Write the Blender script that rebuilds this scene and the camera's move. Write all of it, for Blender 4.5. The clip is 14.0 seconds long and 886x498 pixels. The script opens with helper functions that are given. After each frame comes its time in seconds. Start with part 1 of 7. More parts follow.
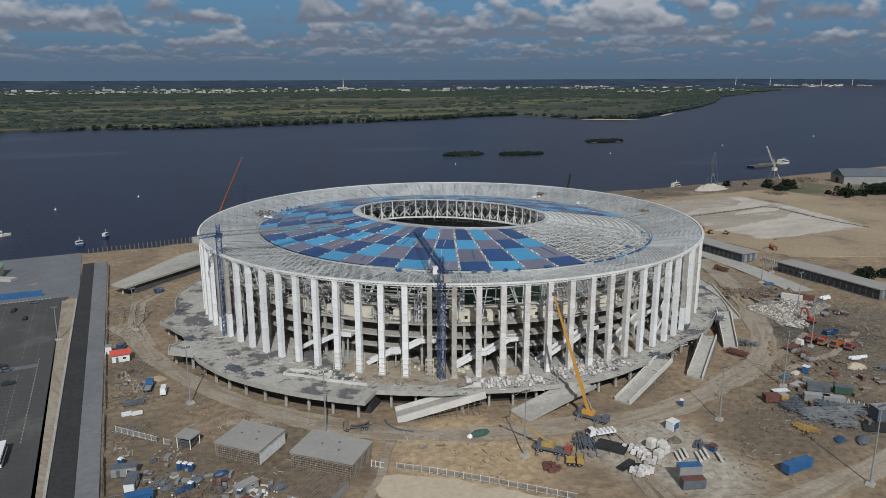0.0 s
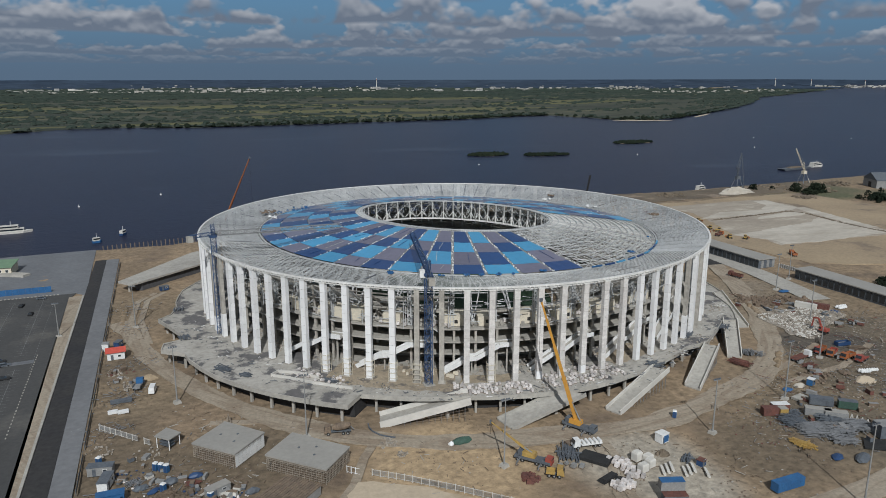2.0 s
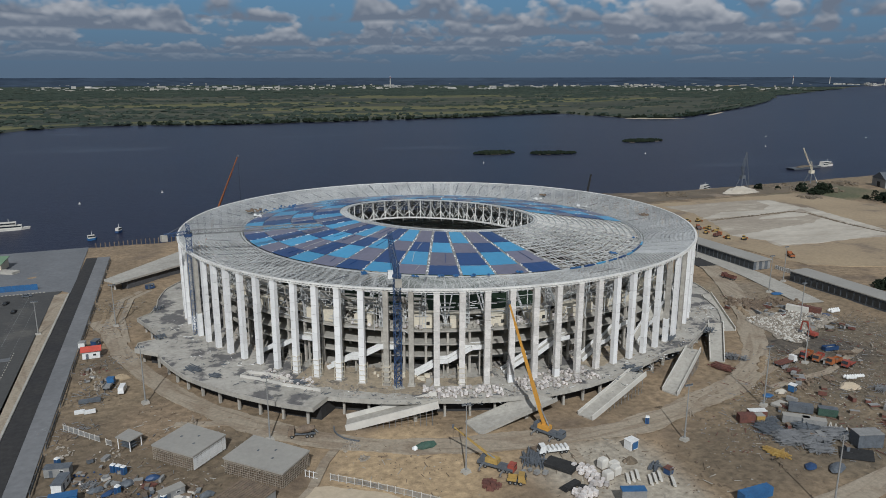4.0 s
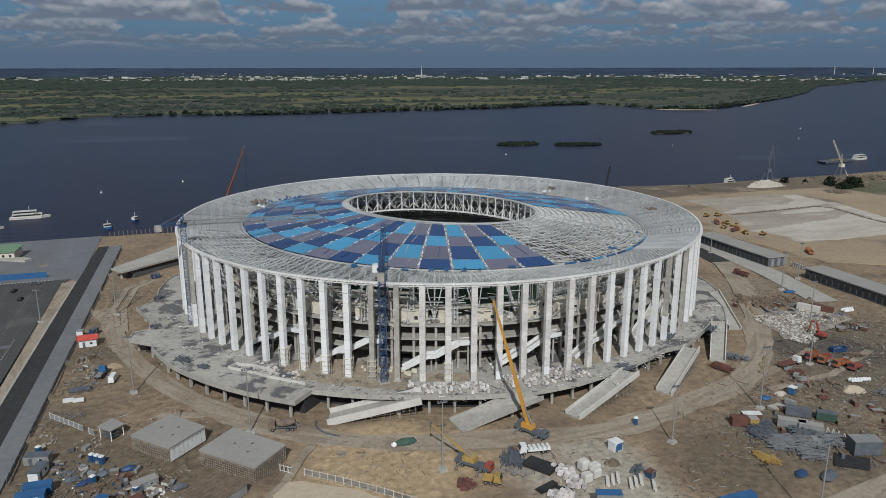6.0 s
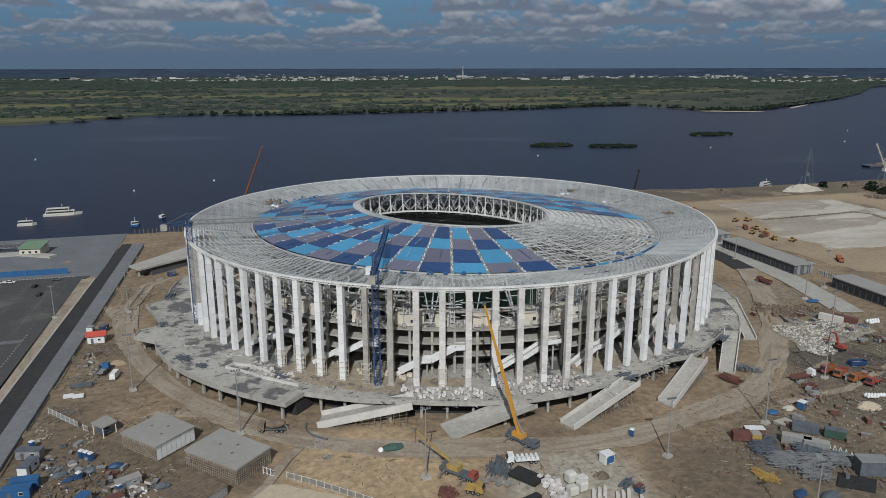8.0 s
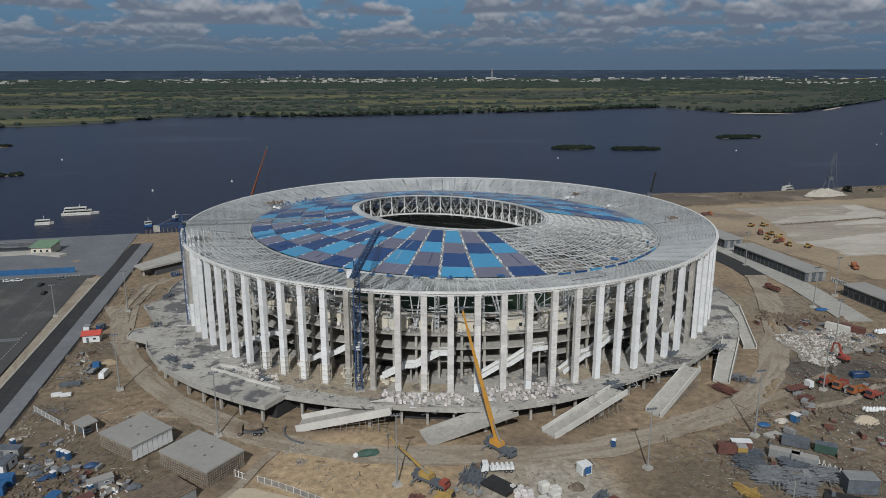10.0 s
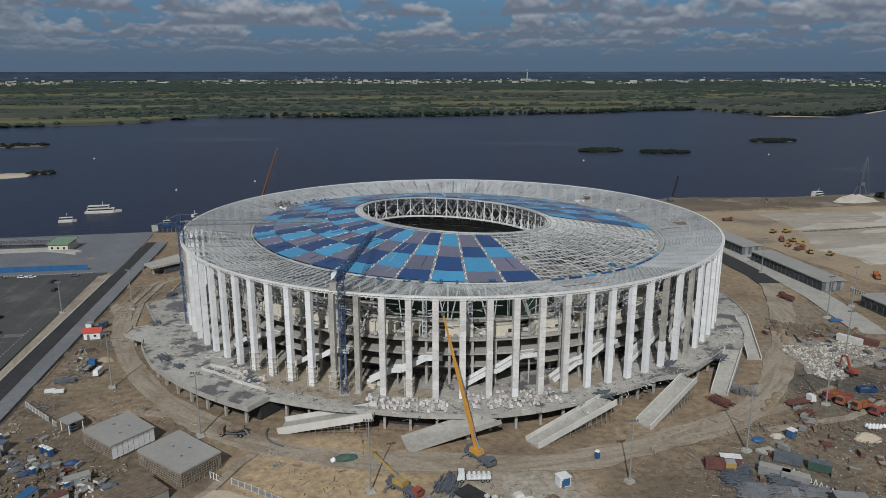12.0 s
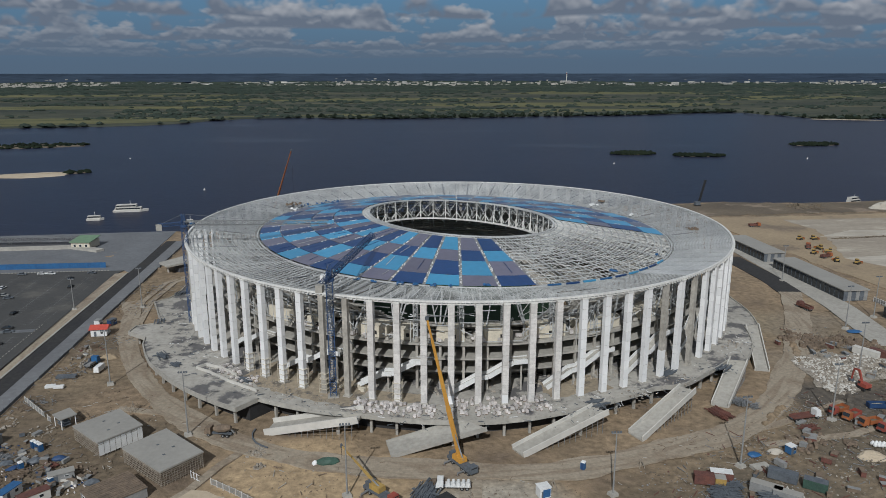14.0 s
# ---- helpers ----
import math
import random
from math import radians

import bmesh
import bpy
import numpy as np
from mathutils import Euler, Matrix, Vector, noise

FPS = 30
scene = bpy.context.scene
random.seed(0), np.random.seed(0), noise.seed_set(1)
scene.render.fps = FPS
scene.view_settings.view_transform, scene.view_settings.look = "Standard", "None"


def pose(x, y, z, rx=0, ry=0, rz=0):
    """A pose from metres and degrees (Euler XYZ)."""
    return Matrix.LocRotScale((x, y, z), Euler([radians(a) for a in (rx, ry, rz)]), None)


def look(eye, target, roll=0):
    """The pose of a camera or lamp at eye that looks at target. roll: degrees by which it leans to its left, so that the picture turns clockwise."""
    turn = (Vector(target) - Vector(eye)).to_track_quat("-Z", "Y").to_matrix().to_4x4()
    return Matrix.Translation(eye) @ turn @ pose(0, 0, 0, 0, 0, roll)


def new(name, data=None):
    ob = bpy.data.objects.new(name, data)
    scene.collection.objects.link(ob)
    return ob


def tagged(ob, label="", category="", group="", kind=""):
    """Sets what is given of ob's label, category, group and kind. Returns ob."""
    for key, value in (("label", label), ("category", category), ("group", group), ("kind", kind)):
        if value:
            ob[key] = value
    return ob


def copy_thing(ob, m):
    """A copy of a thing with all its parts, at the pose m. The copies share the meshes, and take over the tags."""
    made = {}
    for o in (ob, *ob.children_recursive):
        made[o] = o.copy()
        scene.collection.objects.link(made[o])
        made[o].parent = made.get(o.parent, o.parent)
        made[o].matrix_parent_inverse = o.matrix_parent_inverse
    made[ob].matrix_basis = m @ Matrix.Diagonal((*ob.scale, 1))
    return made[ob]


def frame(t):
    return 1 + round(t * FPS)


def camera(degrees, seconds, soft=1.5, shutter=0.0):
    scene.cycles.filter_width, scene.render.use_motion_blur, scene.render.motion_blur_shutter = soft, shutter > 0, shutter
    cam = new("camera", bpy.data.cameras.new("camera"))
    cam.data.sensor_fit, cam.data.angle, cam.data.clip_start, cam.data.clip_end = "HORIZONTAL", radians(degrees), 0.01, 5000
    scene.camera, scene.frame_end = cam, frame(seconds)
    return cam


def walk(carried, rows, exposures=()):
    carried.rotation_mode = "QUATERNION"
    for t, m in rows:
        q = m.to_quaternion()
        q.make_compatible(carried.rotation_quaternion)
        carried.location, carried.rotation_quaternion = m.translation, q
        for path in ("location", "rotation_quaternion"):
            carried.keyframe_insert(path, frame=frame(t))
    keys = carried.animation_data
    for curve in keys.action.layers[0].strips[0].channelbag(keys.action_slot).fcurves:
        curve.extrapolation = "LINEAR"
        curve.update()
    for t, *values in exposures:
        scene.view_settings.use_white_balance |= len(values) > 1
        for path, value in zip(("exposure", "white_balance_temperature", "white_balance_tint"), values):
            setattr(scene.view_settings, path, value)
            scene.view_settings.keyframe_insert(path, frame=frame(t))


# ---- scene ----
cam = camera(63.37, 14.0, soft=0.9)
# seconds, place, pitch, roll, yaw; the origin is the middle of the arena at ground level
ROWS = [
    (0, -146.13, -301.72, 103.79, -13.554, 0.064, -25.300),
    (0.5, -142.36, -302.22, 103.80, -13.566, 0.046, -24.754),
    (1, -138.61, -302.75, 103.82, -13.556, 0.037, -23.991),
    (1.5, -134.88, -303.32, 103.82, -13.585, -0.062, -23.198),
    (2, -131.15, -303.88, 103.83, -13.560, -0.037, -22.532),
    (2.5, -127.43, -304.41, 103.83, -13.553, -0.025, -21.873),
    (3, -123.71, -304.88, 103.83, -13.581, -0.022, -21.407),
    (3.5, -120.00, -305.27, 103.82, -13.614, -0.030, -21.394),
    (6, -101.59, -306.74, 103.80, -14.458, -0.031, -18.620),
    (6.5, -97.91, -306.95, 103.79, -14.446, -0.007, -17.399),
    (7, -94.24, -307.14, 103.80, -14.399, -0.000, -16.309),
    (7.5, -90.59, -307.37, 103.80, -14.410, -0.005, -15.738),
    (10, -72.33, -308.40, 103.84, -14.294, 0.050, -12.771),
    (10.5, -68.61, -308.50, 103.84, -14.252, 0.010, -12.092),
    (11, -64.85, -308.48, 103.84, -14.218, 0.021, -11.075),
    (11.5, -61.08, -308.37, 103.82, -14.207, 0.022, -10.319),
    (12, -57.33, -308.21, 103.80, -14.185, -0.035, -9.864),
    (12.5, -53.60, -308.03, 103.77, -14.158, -0.051, -9.155),
    (13, -49.90, -307.87, 103.74, -14.152, -0.022, -8.361),
    (13.5, -46.18, -307.76, 103.69, -14.114, -0.016, -7.574),
    (14, -42.46, -307.70, 103.65, -14.048, -0.013, -6.656),
]
walk(cam, [(t, pose(x, y, z, 90 + pitch, roll, yaw)) for t, x, y, z, pitch, roll, yaw in ROWS],
     exposures=[(0.0, 0.02, 5850, 8), (7.0, -0.03, 5850, 8), (14.0, -0.10, 5850, 8)])

# ---- world, sun ----
SUN_AZ, SUN_EL = 252.0, 39.0      # degrees from +x, counter-clockwise; the sun stands behind the camera
world = bpy.data.worlds.new("sky")
scene.world = world
world.use_nodes = True
wn, wl = world.node_tree.nodes, world.node_tree.links
wn.clear()


def wnode(kind, **values):
    n = wn.new(kind)
    for k, v in values.items():
        n.inputs[k].default_value = v
    return n


def wmath(op, a, b=None, clamp=False):
    n = wn.new("ShaderNodeMath")
    n.operation, n.use_clamp = op, clamp
    for i, v in enumerate((a, b)):
        if v is None:
            continue
        if isinstance(v, (int, float)):
            n.inputs[i].default_value = v
        else:
            wl.new(v, n.inputs[i])
    return n.outputs[0]


def wmix(f, a, b):
    n = wn.new("ShaderNodeMix")
    n.data_type = "RGBA"
    for s, v in ((0, f), (6, a), (7, b)):
        if isinstance(v, (int, float)):
            n.inputs[s].default_value = v
        elif isinstance(v, tuple):
            n.inputs[s].default_value = (*v, 1)
        else:
            wl.new(v, n.inputs[s])
    return n.outputs[2]


sky = wn.new("ShaderNodeTexSky")
sky.sky_type, sky.sun_disc = "NISHITA", False
sky.sun_elevation, sky.sun_rotation = radians(SUN_EL), radians(90 - SUN_AZ)
sky.air_density, sky.dust_density, sky.ozone_density = 1.0, 1.2, 1.5
coord = wn.new("ShaderNodeTexCoord")
split = wn.new("ShaderNodeSeparateXYZ")
wl.new(coord.outputs["Generated"], split.inputs[0])
sx, sy, sz = split.outputs
height = wmath("MAXIMUM", sz, 0.0)
flat = wmath("SQRT", wmath("ADD", wmath("MULTIPLY", sx, sx), wmath("MULTIPLY", sy, sy)))
flat = wmath("MAXIMUM", flat, 0.05)
lift = wmath("POWER", height, 0.5)


def heaped(scale, tall, up=0.0, seed=0.0):
    """Density of heaped clouds on the sky's dome: broad banks, broken into round tops."""
    joined = wn.new("ShaderNodeCombineXYZ")
    wl.new(wmath("ADD", wmath("DIVIDE", sx, flat), seed), joined.inputs[0])
    wl.new(wmath("DIVIDE", sy, flat), joined.inputs[1])
    wl.new(wmath("MULTIPLY", wmath("ADD", lift, up), tall), joined.inputs[2])
    broad = wnode("ShaderNodeTexNoise", Scale=scale, Detail=5.0, Roughness=0.5)
    tops = wnode("ShaderNodeTexVoronoi", Scale=scale * 2.6, Detail=1.0, Roughness=0.4, Lacunarity=2.3, Randomness=1.0)
    tops.feature, tops.normalize = "SMOOTH_F1", True
    tops.inputs["Smoothness"].default_value = 0.55
    for n in (broad, tops):
        wl.new(joined.outputs[0], n.inputs["Vector"])
    return wmath("SUBTRACT", wmath("ADD", broad.outputs["Fac"], 0.10), wmath("MULTIPLY", tops.outputs["Distance"], 0.30))


def bank(scale, tall, level, seed):
    """Cover and lit share of one bank of clouds."""
    here, above = heaped(scale, tall, 0.0, seed), heaped(scale, tall, 0.016, seed)
    cover = wmath("MULTIPLY", wmath("SUBTRACT", here, level), 8.0, True)
    lit = wmath("MULTIPLY", wmath("SUBTRACT", here, above), 7.0)
    return cover, wmath("ADD", lit, 0.16, True)


near_cover, near_lit = bank(10.0, 0.72, 0.34, 0.0)
SHADE, LIT, CLEAR, HAZE = (1.5, 1.72, 2.1), (4.35, 4.25, 4.25), (0.8, 1.75, 2.8), (1.02, 1.42, 1.92)
climb = wmath("MINIMUM", wmath("DIVIDE", height, flat), 1.0)      # tangent of the height over the horizon


def cloud_row(behind, base, tall, scale, tall_scale, level, seed, shade, lit):
    """One row of heaped clouds with flat grey bases and lit round tops, laid over what stands behind it."""
    joined = wn.new("ShaderNodeCombineXYZ")
    wl.new(wmath("ADD", wmath("DIVIDE", sx, flat), seed), joined.inputs[0])
    wl.new(wmath("DIVIDE", sy, flat), joined.inputs[1])
    wl.new(wmath("MULTIPLY", climb, tall_scale), joined.inputs[2])
    moved = wn.new("ShaderNodeVectorMath")
    wl.new(joined.outputs[0], moved.inputs[0])
    moved.inputs[1].default_value = (0, 0, tall * 0.25 * tall_scale)
    broad_node = wnode("ShaderNodeTexNoise", Scale=scale * 0.5, Detail=1.0, Roughness=0.5)
    wl.new(joined.outputs[0], broad_node.inputs["Vector"])
    broad = broad_node.outputs["Fac"]

    def heads(vector):
        n = wnode("ShaderNodeTexNoise", Scale=scale * 1.3, Detail=3.0, Roughness=0.5)
        wl.new(vector, n.inputs["Vector"])
        return wmath("ABSOLUTE", wmath("MULTIPLY", wmath("SUBTRACT", n.outputs["Fac"], 0.42), 2.0))

    top_here, top_above = heads(joined.outputs[0]), heads(moved.outputs[0])
    here = wmath("ADD", wmath("MULTIPLY", broad, 0.62), wmath("MULTIPLY", top_here, 0.42))
    above = wmath("ADD", wmath("MULTIPLY", broad, 0.62), wmath("MULTIPLY", top_above, 0.42))
    floor_at = wmath("ADD", wmath("MULTIPLY", broad, tall * 0.9), base - tall * 0.45)
    rise = wmath("DIVIDE", wmath("SUBTRACT", climb, floor_at), tall)
    body = wmath("SUBTRACT", wmath("SUBTRACT", here, level), wmath("MULTIPLY", wmath("MAXIMUM", rise, 0.0), 0.10))
    cover = wmath("MULTIPLY", wmath("MULTIPLY", body, 14.0, True), wmath("MULTIPLY", wmath("ADD", rise, 0.05), 7.0, True))
    glow = wmath("ADD", wmath("MULTIPLY", wmath("SUBTRACT", here, above), 4.5), wmath("MULTIPLY", wmath("SUBTRACT", rise, 0.30), 0.75))
    return wmix(cover, behind, wmix(wmath("MULTIPLY", glow, 1.0, True), shade, lit))


clear = wmix(0.9, sky.outputs[0], CLEAR)
pale = wmath("SUBTRACT", 1.0, wmath("MULTIPLY", climb, 11.0), True)
layers = wmix(wmath("MULTIPLY", pale, 0.95), clear, HAZE)
for base, tall, scale, tall_scale, level, seed, dim in ((0.014, 0.010, 22.0, 2.4, 0.30, 1.3, 0.34), (0.024, 0.014, 19.0, 2.0, 0.285, 5.1, 0.52), (0.035, 0.019, 16.5, 1.7, 0.28, 9.7, 0.75),
                                                       (0.048, 0.025, 13.5, 1.5, 0.285, 3.6, 0.95), (0.066, 0.032, 10.5, 1.35, 0.305, 7.7, 1.0), (0.098, 0.06, 6.5, 1.3, 0.335, 6.2, 0.8)):
    mixed = [tuple(h + (c - h) * dim for c, h in zip(tone, HAZE)) for tone in (SHADE, LIT)]
    layers = cloud_row(layers, base, tall, scale, tall_scale, level, seed, *mixed)
upper = wmix(near_cover, clear, wmix(near_lit, (1.9, 1.95, 2.1), (4.8, 4.5, 4.3)))      # overhead clouds, out of view, set bright and warm to lift the shade below
high = wmath("MULTIPLY", wmath("SUBTRACT", climb, 0.16), 9.0, True)
haze = wmath("SUBTRACT", 1.0, wmath("MULTIPLY", climb, 30.0), True)
far = wmix(wmath("MULTIPLY", haze, 0.85), wmix(high, layers, upper), HAZE)
back = wnode("ShaderNodeBackground", Strength=0.1)
wl.new(far, back.inputs["Color"])
world_out = wn.new("ShaderNodeOutputWorld")
wl.new(back.outputs[0], world_out.inputs["Surface"])

sun_data = bpy.data.lights.new("sun", "SUN")
sun_data.energy, sun_data.angle, sun_data.color = 3.25, radians(0.55), (1.0, 0.95, 0.88)
sun = new("sun", sun_data)
ca, sa, ce, se = math.cos(radians(SUN_AZ)), math.sin(radians(SUN_AZ)), math.cos(radians(SUN_EL)), math.sin(radians(SUN_EL))
sun.matrix_world = look((300 * ca * ce, 300 * sa * ce, 300 * se), (0, 0, 0))
scene.view_settings.exposure = 0.0

# ---- materials ----
def mat(name, base, other=None, scale=0.05, fine=2.0, fine_amount=0.25, rough=0.8, metal=0.0, bump=0.0, bump_scale=1.5,
        third=None, third_scale=0.02, third_at=0.55, spec=0.4, stretch=(1, 1, 1), zones=(), worn=None, third_soft=0.06):
    """A surface with a base colour that drifts to `other` in wide patches, is mottled finely, and may carry stains of a third colour."""
    m = bpy.data.materials.new(name)
    m.use_nodes = True
    t = m.node_tree
    shader = t.nodes["Principled BSDF"]
    geo = t.nodes.new("ShaderNodeNewGeometry")
    mapping = t.nodes.new("ShaderNodeMapping")
    mapping.inputs["Scale"].default_value = stretch
    t.links.new(geo.outputs["Position"], mapping.inputs["Vector"])

    def noise_at(s, detail=5.0):
        n = t.nodes.new("ShaderNodeTexNoise")
        n.inputs["Scale"].default_value, n.inputs["Detail"].default_value, n.inputs["Roughness"].default_value = s, detail, 0.62
        t.links.new(mapping.outputs[0], n.inputs["Vector"])
        return n.outputs["Fac"]

    def ramp(value, low, high):
        r = t.nodes.new("ShaderNodeMapRange")
        r.inputs["From Min"].default_value, r.inputs["From Max"].default_value = low, high
        t.links.new(value, r.inputs["Value"])
        return r.outputs[0]

    def mix(f, a, b, kind="MIX"):
        n = t.nodes.new("ShaderNodeMix")
        n.data_type, n.blend_type = "RGBA", kind
        for s, v in ((0, f), (6, a), (7, b)):
            if isinstance(v, float):
                n.inputs[s].default_value = v
            elif isinstance(v, tuple):
                n.inputs[s].default_value = (*v, 1)
            else:
                t.links.new(v, n.inputs[s])
        return n.outputs[2]

    colour = mix(ramp(noise_at(scale), 0.35, 0.65), base, other or tuple(c * 0.8 for c in base))
    if third:
        colour = mix(ramp(noise_at(third_scale, 6.0), third_at, third_at + third_soft), colour, third)
    for x, y, radius, soft, tint in zones:      # trodden or spread areas with ragged, soft edges
        sub = t.nodes.new("ShaderNodeVectorMath")
        sub.operation = "DISTANCE"
        sub.inputs[1].default_value = (x, y, 0)
        t.links.new(mapping.outputs[0], sub.inputs[0])
        wob = t.nodes.new("ShaderNodeMath")
        wob.operation = "MULTIPLY_ADD"
        wob.inputs[1].default_value, wob.inputs[2].default_value = radius * 0.9, -radius * 0.45
        t.links.new(noise_at(0.05, 7.0), wob.inputs[0])
        total = t.nodes.new("ShaderNodeMath")
        t.links.new(sub.outputs["Value"], total.inputs[0])
        t.links.new(wob.outputs[0], total.inputs[1])
        colour = mix(ramp(total.outputs[0], radius + soft, radius - soft), colour, tint)
    if worn:      # wheel-worn bands that run round the arena
        xyz, plan = t.nodes.new("ShaderNodeSeparateXYZ"), t.nodes.new("ShaderNodeVectorMath")
        t.links.new(geo.outputs["Position"], xyz.inputs[0])
        plan.operation = "LENGTH"
        t.links.new(geo.outputs["Position"], plan.inputs[0])
        turn = t.nodes.new("ShaderNodeMath")
        turn.operation = "ARCTAN2"
        t.links.new(xyz.outputs[1], turn.inputs[0])
        t.links.new(xyz.outputs[0], turn.inputs[1])
        around = t.nodes.new("ShaderNodeCombineXYZ")
        t.links.new(plan.outputs["Value"], around.inputs[0])
        wide = t.nodes.new("ShaderNodeMath")
        wide.operation = "MULTIPLY"
        wide.inputs[1].default_value = 14.0
        t.links.new(turn.outputs[0], wide.inputs[0])
        t.links.new(wide.outputs[0], around.inputs[1])
        band = t.nodes.new("ShaderNodeTexNoise")
        band.inputs["Scale"].default_value, band.inputs["Detail"].default_value = 0.55, 4.0
        t.links.new(around.outputs[0], band.inputs["Vector"])
        colour = mix(ramp(band.outputs["Fac"], 0.48, 0.62), colour, worn)
    if fine_amount:
        grey = ramp(noise_at(fine, 7.0), 0.28, 0.72)
        shade = t.nodes.new("ShaderNodeMapRange")
        shade.inputs["To Min"].default_value, shade.inputs["To Max"].default_value = 1 - fine_amount, 1 + fine_amount
        t.links.new(grey, shade.inputs["Value"])
        joined = t.nodes.new("ShaderNodeCombineColor")
        for i in range(3):
            t.links.new(shade.outputs[0], joined.inputs[i])
        colour = mix(1.0, colour, joined.outputs[0], "MULTIPLY")
    t.links.new(colour, shader.inputs["Base Color"])
    shader.inputs["Roughness"].default_value, shader.inputs["Metallic"].default_value = rough, metal
    shader.inputs["Specular IOR Level"].default_value = spec
    if bump:
        b = t.nodes.new("ShaderNodeBump")
        b.inputs["Strength"].default_value, b.inputs["Distance"].default_value = 1.0, bump
        t.links.new(noise_at(bump_scale, 6.0), b.inputs["Height"])
        t.links.new(b.outputs[0], shader.inputs["Normal"])
    return m


def varied(m, amount=0.25):
    """Give each object of this material a slightly different brightness."""
    t = m.node_tree
    shader = t.nodes["Principled BSDF"]
    link = shader.inputs["Base Color"].links[0]
    info = t.nodes.new("ShaderNodeObjectInfo")
    r = t.nodes.new("ShaderNodeMapRange")
    r.inputs["To Min"].default_value, r.inputs["To Max"].default_value = 1 - amount, 1 + amount
    t.links.new(info.outputs["Random"], r.inputs["Value"])
    hsv = t.nodes.new("ShaderNodeHueSaturation")
    t.links.new(link.from_socket, hsv.inputs["Color"])
    t.links.new(r.outputs[0], hsv.inputs["Value"])
    t.links.new(hsv.outputs[0], shader.inputs["Base Color"])
    return m


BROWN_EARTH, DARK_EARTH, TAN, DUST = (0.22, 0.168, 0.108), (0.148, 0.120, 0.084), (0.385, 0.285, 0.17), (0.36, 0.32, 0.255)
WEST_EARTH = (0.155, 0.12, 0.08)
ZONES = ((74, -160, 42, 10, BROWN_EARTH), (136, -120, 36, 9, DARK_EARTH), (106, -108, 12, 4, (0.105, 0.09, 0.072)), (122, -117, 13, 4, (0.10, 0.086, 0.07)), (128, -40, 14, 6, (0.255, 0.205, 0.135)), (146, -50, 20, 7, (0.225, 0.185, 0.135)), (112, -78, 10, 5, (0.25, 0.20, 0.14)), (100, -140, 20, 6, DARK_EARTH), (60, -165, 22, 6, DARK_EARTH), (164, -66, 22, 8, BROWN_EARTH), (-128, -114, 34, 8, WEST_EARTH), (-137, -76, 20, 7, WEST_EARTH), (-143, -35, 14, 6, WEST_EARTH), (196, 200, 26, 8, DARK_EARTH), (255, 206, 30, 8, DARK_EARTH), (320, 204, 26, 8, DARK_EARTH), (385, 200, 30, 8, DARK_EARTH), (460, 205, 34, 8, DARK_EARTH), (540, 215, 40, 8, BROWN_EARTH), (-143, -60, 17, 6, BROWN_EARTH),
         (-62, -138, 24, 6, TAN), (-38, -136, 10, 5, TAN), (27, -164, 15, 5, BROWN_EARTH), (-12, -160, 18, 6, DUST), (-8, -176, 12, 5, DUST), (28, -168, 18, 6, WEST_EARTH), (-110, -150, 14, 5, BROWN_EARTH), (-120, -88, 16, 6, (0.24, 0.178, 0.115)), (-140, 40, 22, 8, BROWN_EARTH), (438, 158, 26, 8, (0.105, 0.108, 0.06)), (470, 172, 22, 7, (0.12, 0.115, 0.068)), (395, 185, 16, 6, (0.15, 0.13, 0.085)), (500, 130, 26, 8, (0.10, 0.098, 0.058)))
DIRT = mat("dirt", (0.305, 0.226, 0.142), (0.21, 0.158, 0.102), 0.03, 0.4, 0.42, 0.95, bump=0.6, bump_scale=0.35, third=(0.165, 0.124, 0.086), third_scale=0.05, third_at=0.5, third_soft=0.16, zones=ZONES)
DARK_DIRT = mat("dark_dirt", (0.165, 0.132, 0.092), (0.112, 0.091, 0.068), 0.03, 1.0, 0.3, 0.95, bump=0.5, bump_scale=0.4, third=(0.24, 0.19, 0.14), third_scale=0.035, third_at=0.57)
PALE_WALL = mat("pale_wall", (0.60, 0.575, 0.52), (0.50, 0.48, 0.435), 0.2, 0.8, 0.12, 0.8)
TRACK = mat("packed_track", (0.345, 0.295, 0.225), (0.295, 0.248, 0.185), 0.05, 0.9, 0.22, 0.95, bump=0.2, bump_scale=0.6, third=(0.22, 0.172, 0.122), third_scale=0.06, third_at=0.54, third_soft=0.12, worn=(0.25, 0.20, 0.145))
PALE_SAND = mat("pale_sand", (0.50, 0.42, 0.31), (0.45, 0.37, 0.265), 0.03, 0.6, 0.12, 0.95, bump=0.25, bump_scale=0.3, third=(0.36, 0.28, 0.185), third_scale=0.07, third_at=0.56, third_soft=0.12)
WHITE_SAND = mat("white_sand", (0.50, 0.46, 0.39), (0.38, 0.34, 0.28), 0.02, 0.15, 0.14, 0.95, stretch=(1, 3, 1))
GREY_SAND = mat("greyish_sand", (0.37, 0.325, 0.26), (0.29, 0.25, 0.20), 0.02, 0.2, 0.16, 0.95, stretch=(1, 3, 1), third=(0.44, 0.395, 0.32), third_scale=0.03, third_at=0.56, third_soft=0.1)
SITE_SAND = mat("trodden_sand", (0.36, 0.30, 0.215), (0.27, 0.225, 0.165), 0.12, 0.7, 0.25, 0.95, bump=0.1, bump_scale=0.8, third=(0.16, 0.14, 0.115), third_scale=0.16, third_at=0.54)
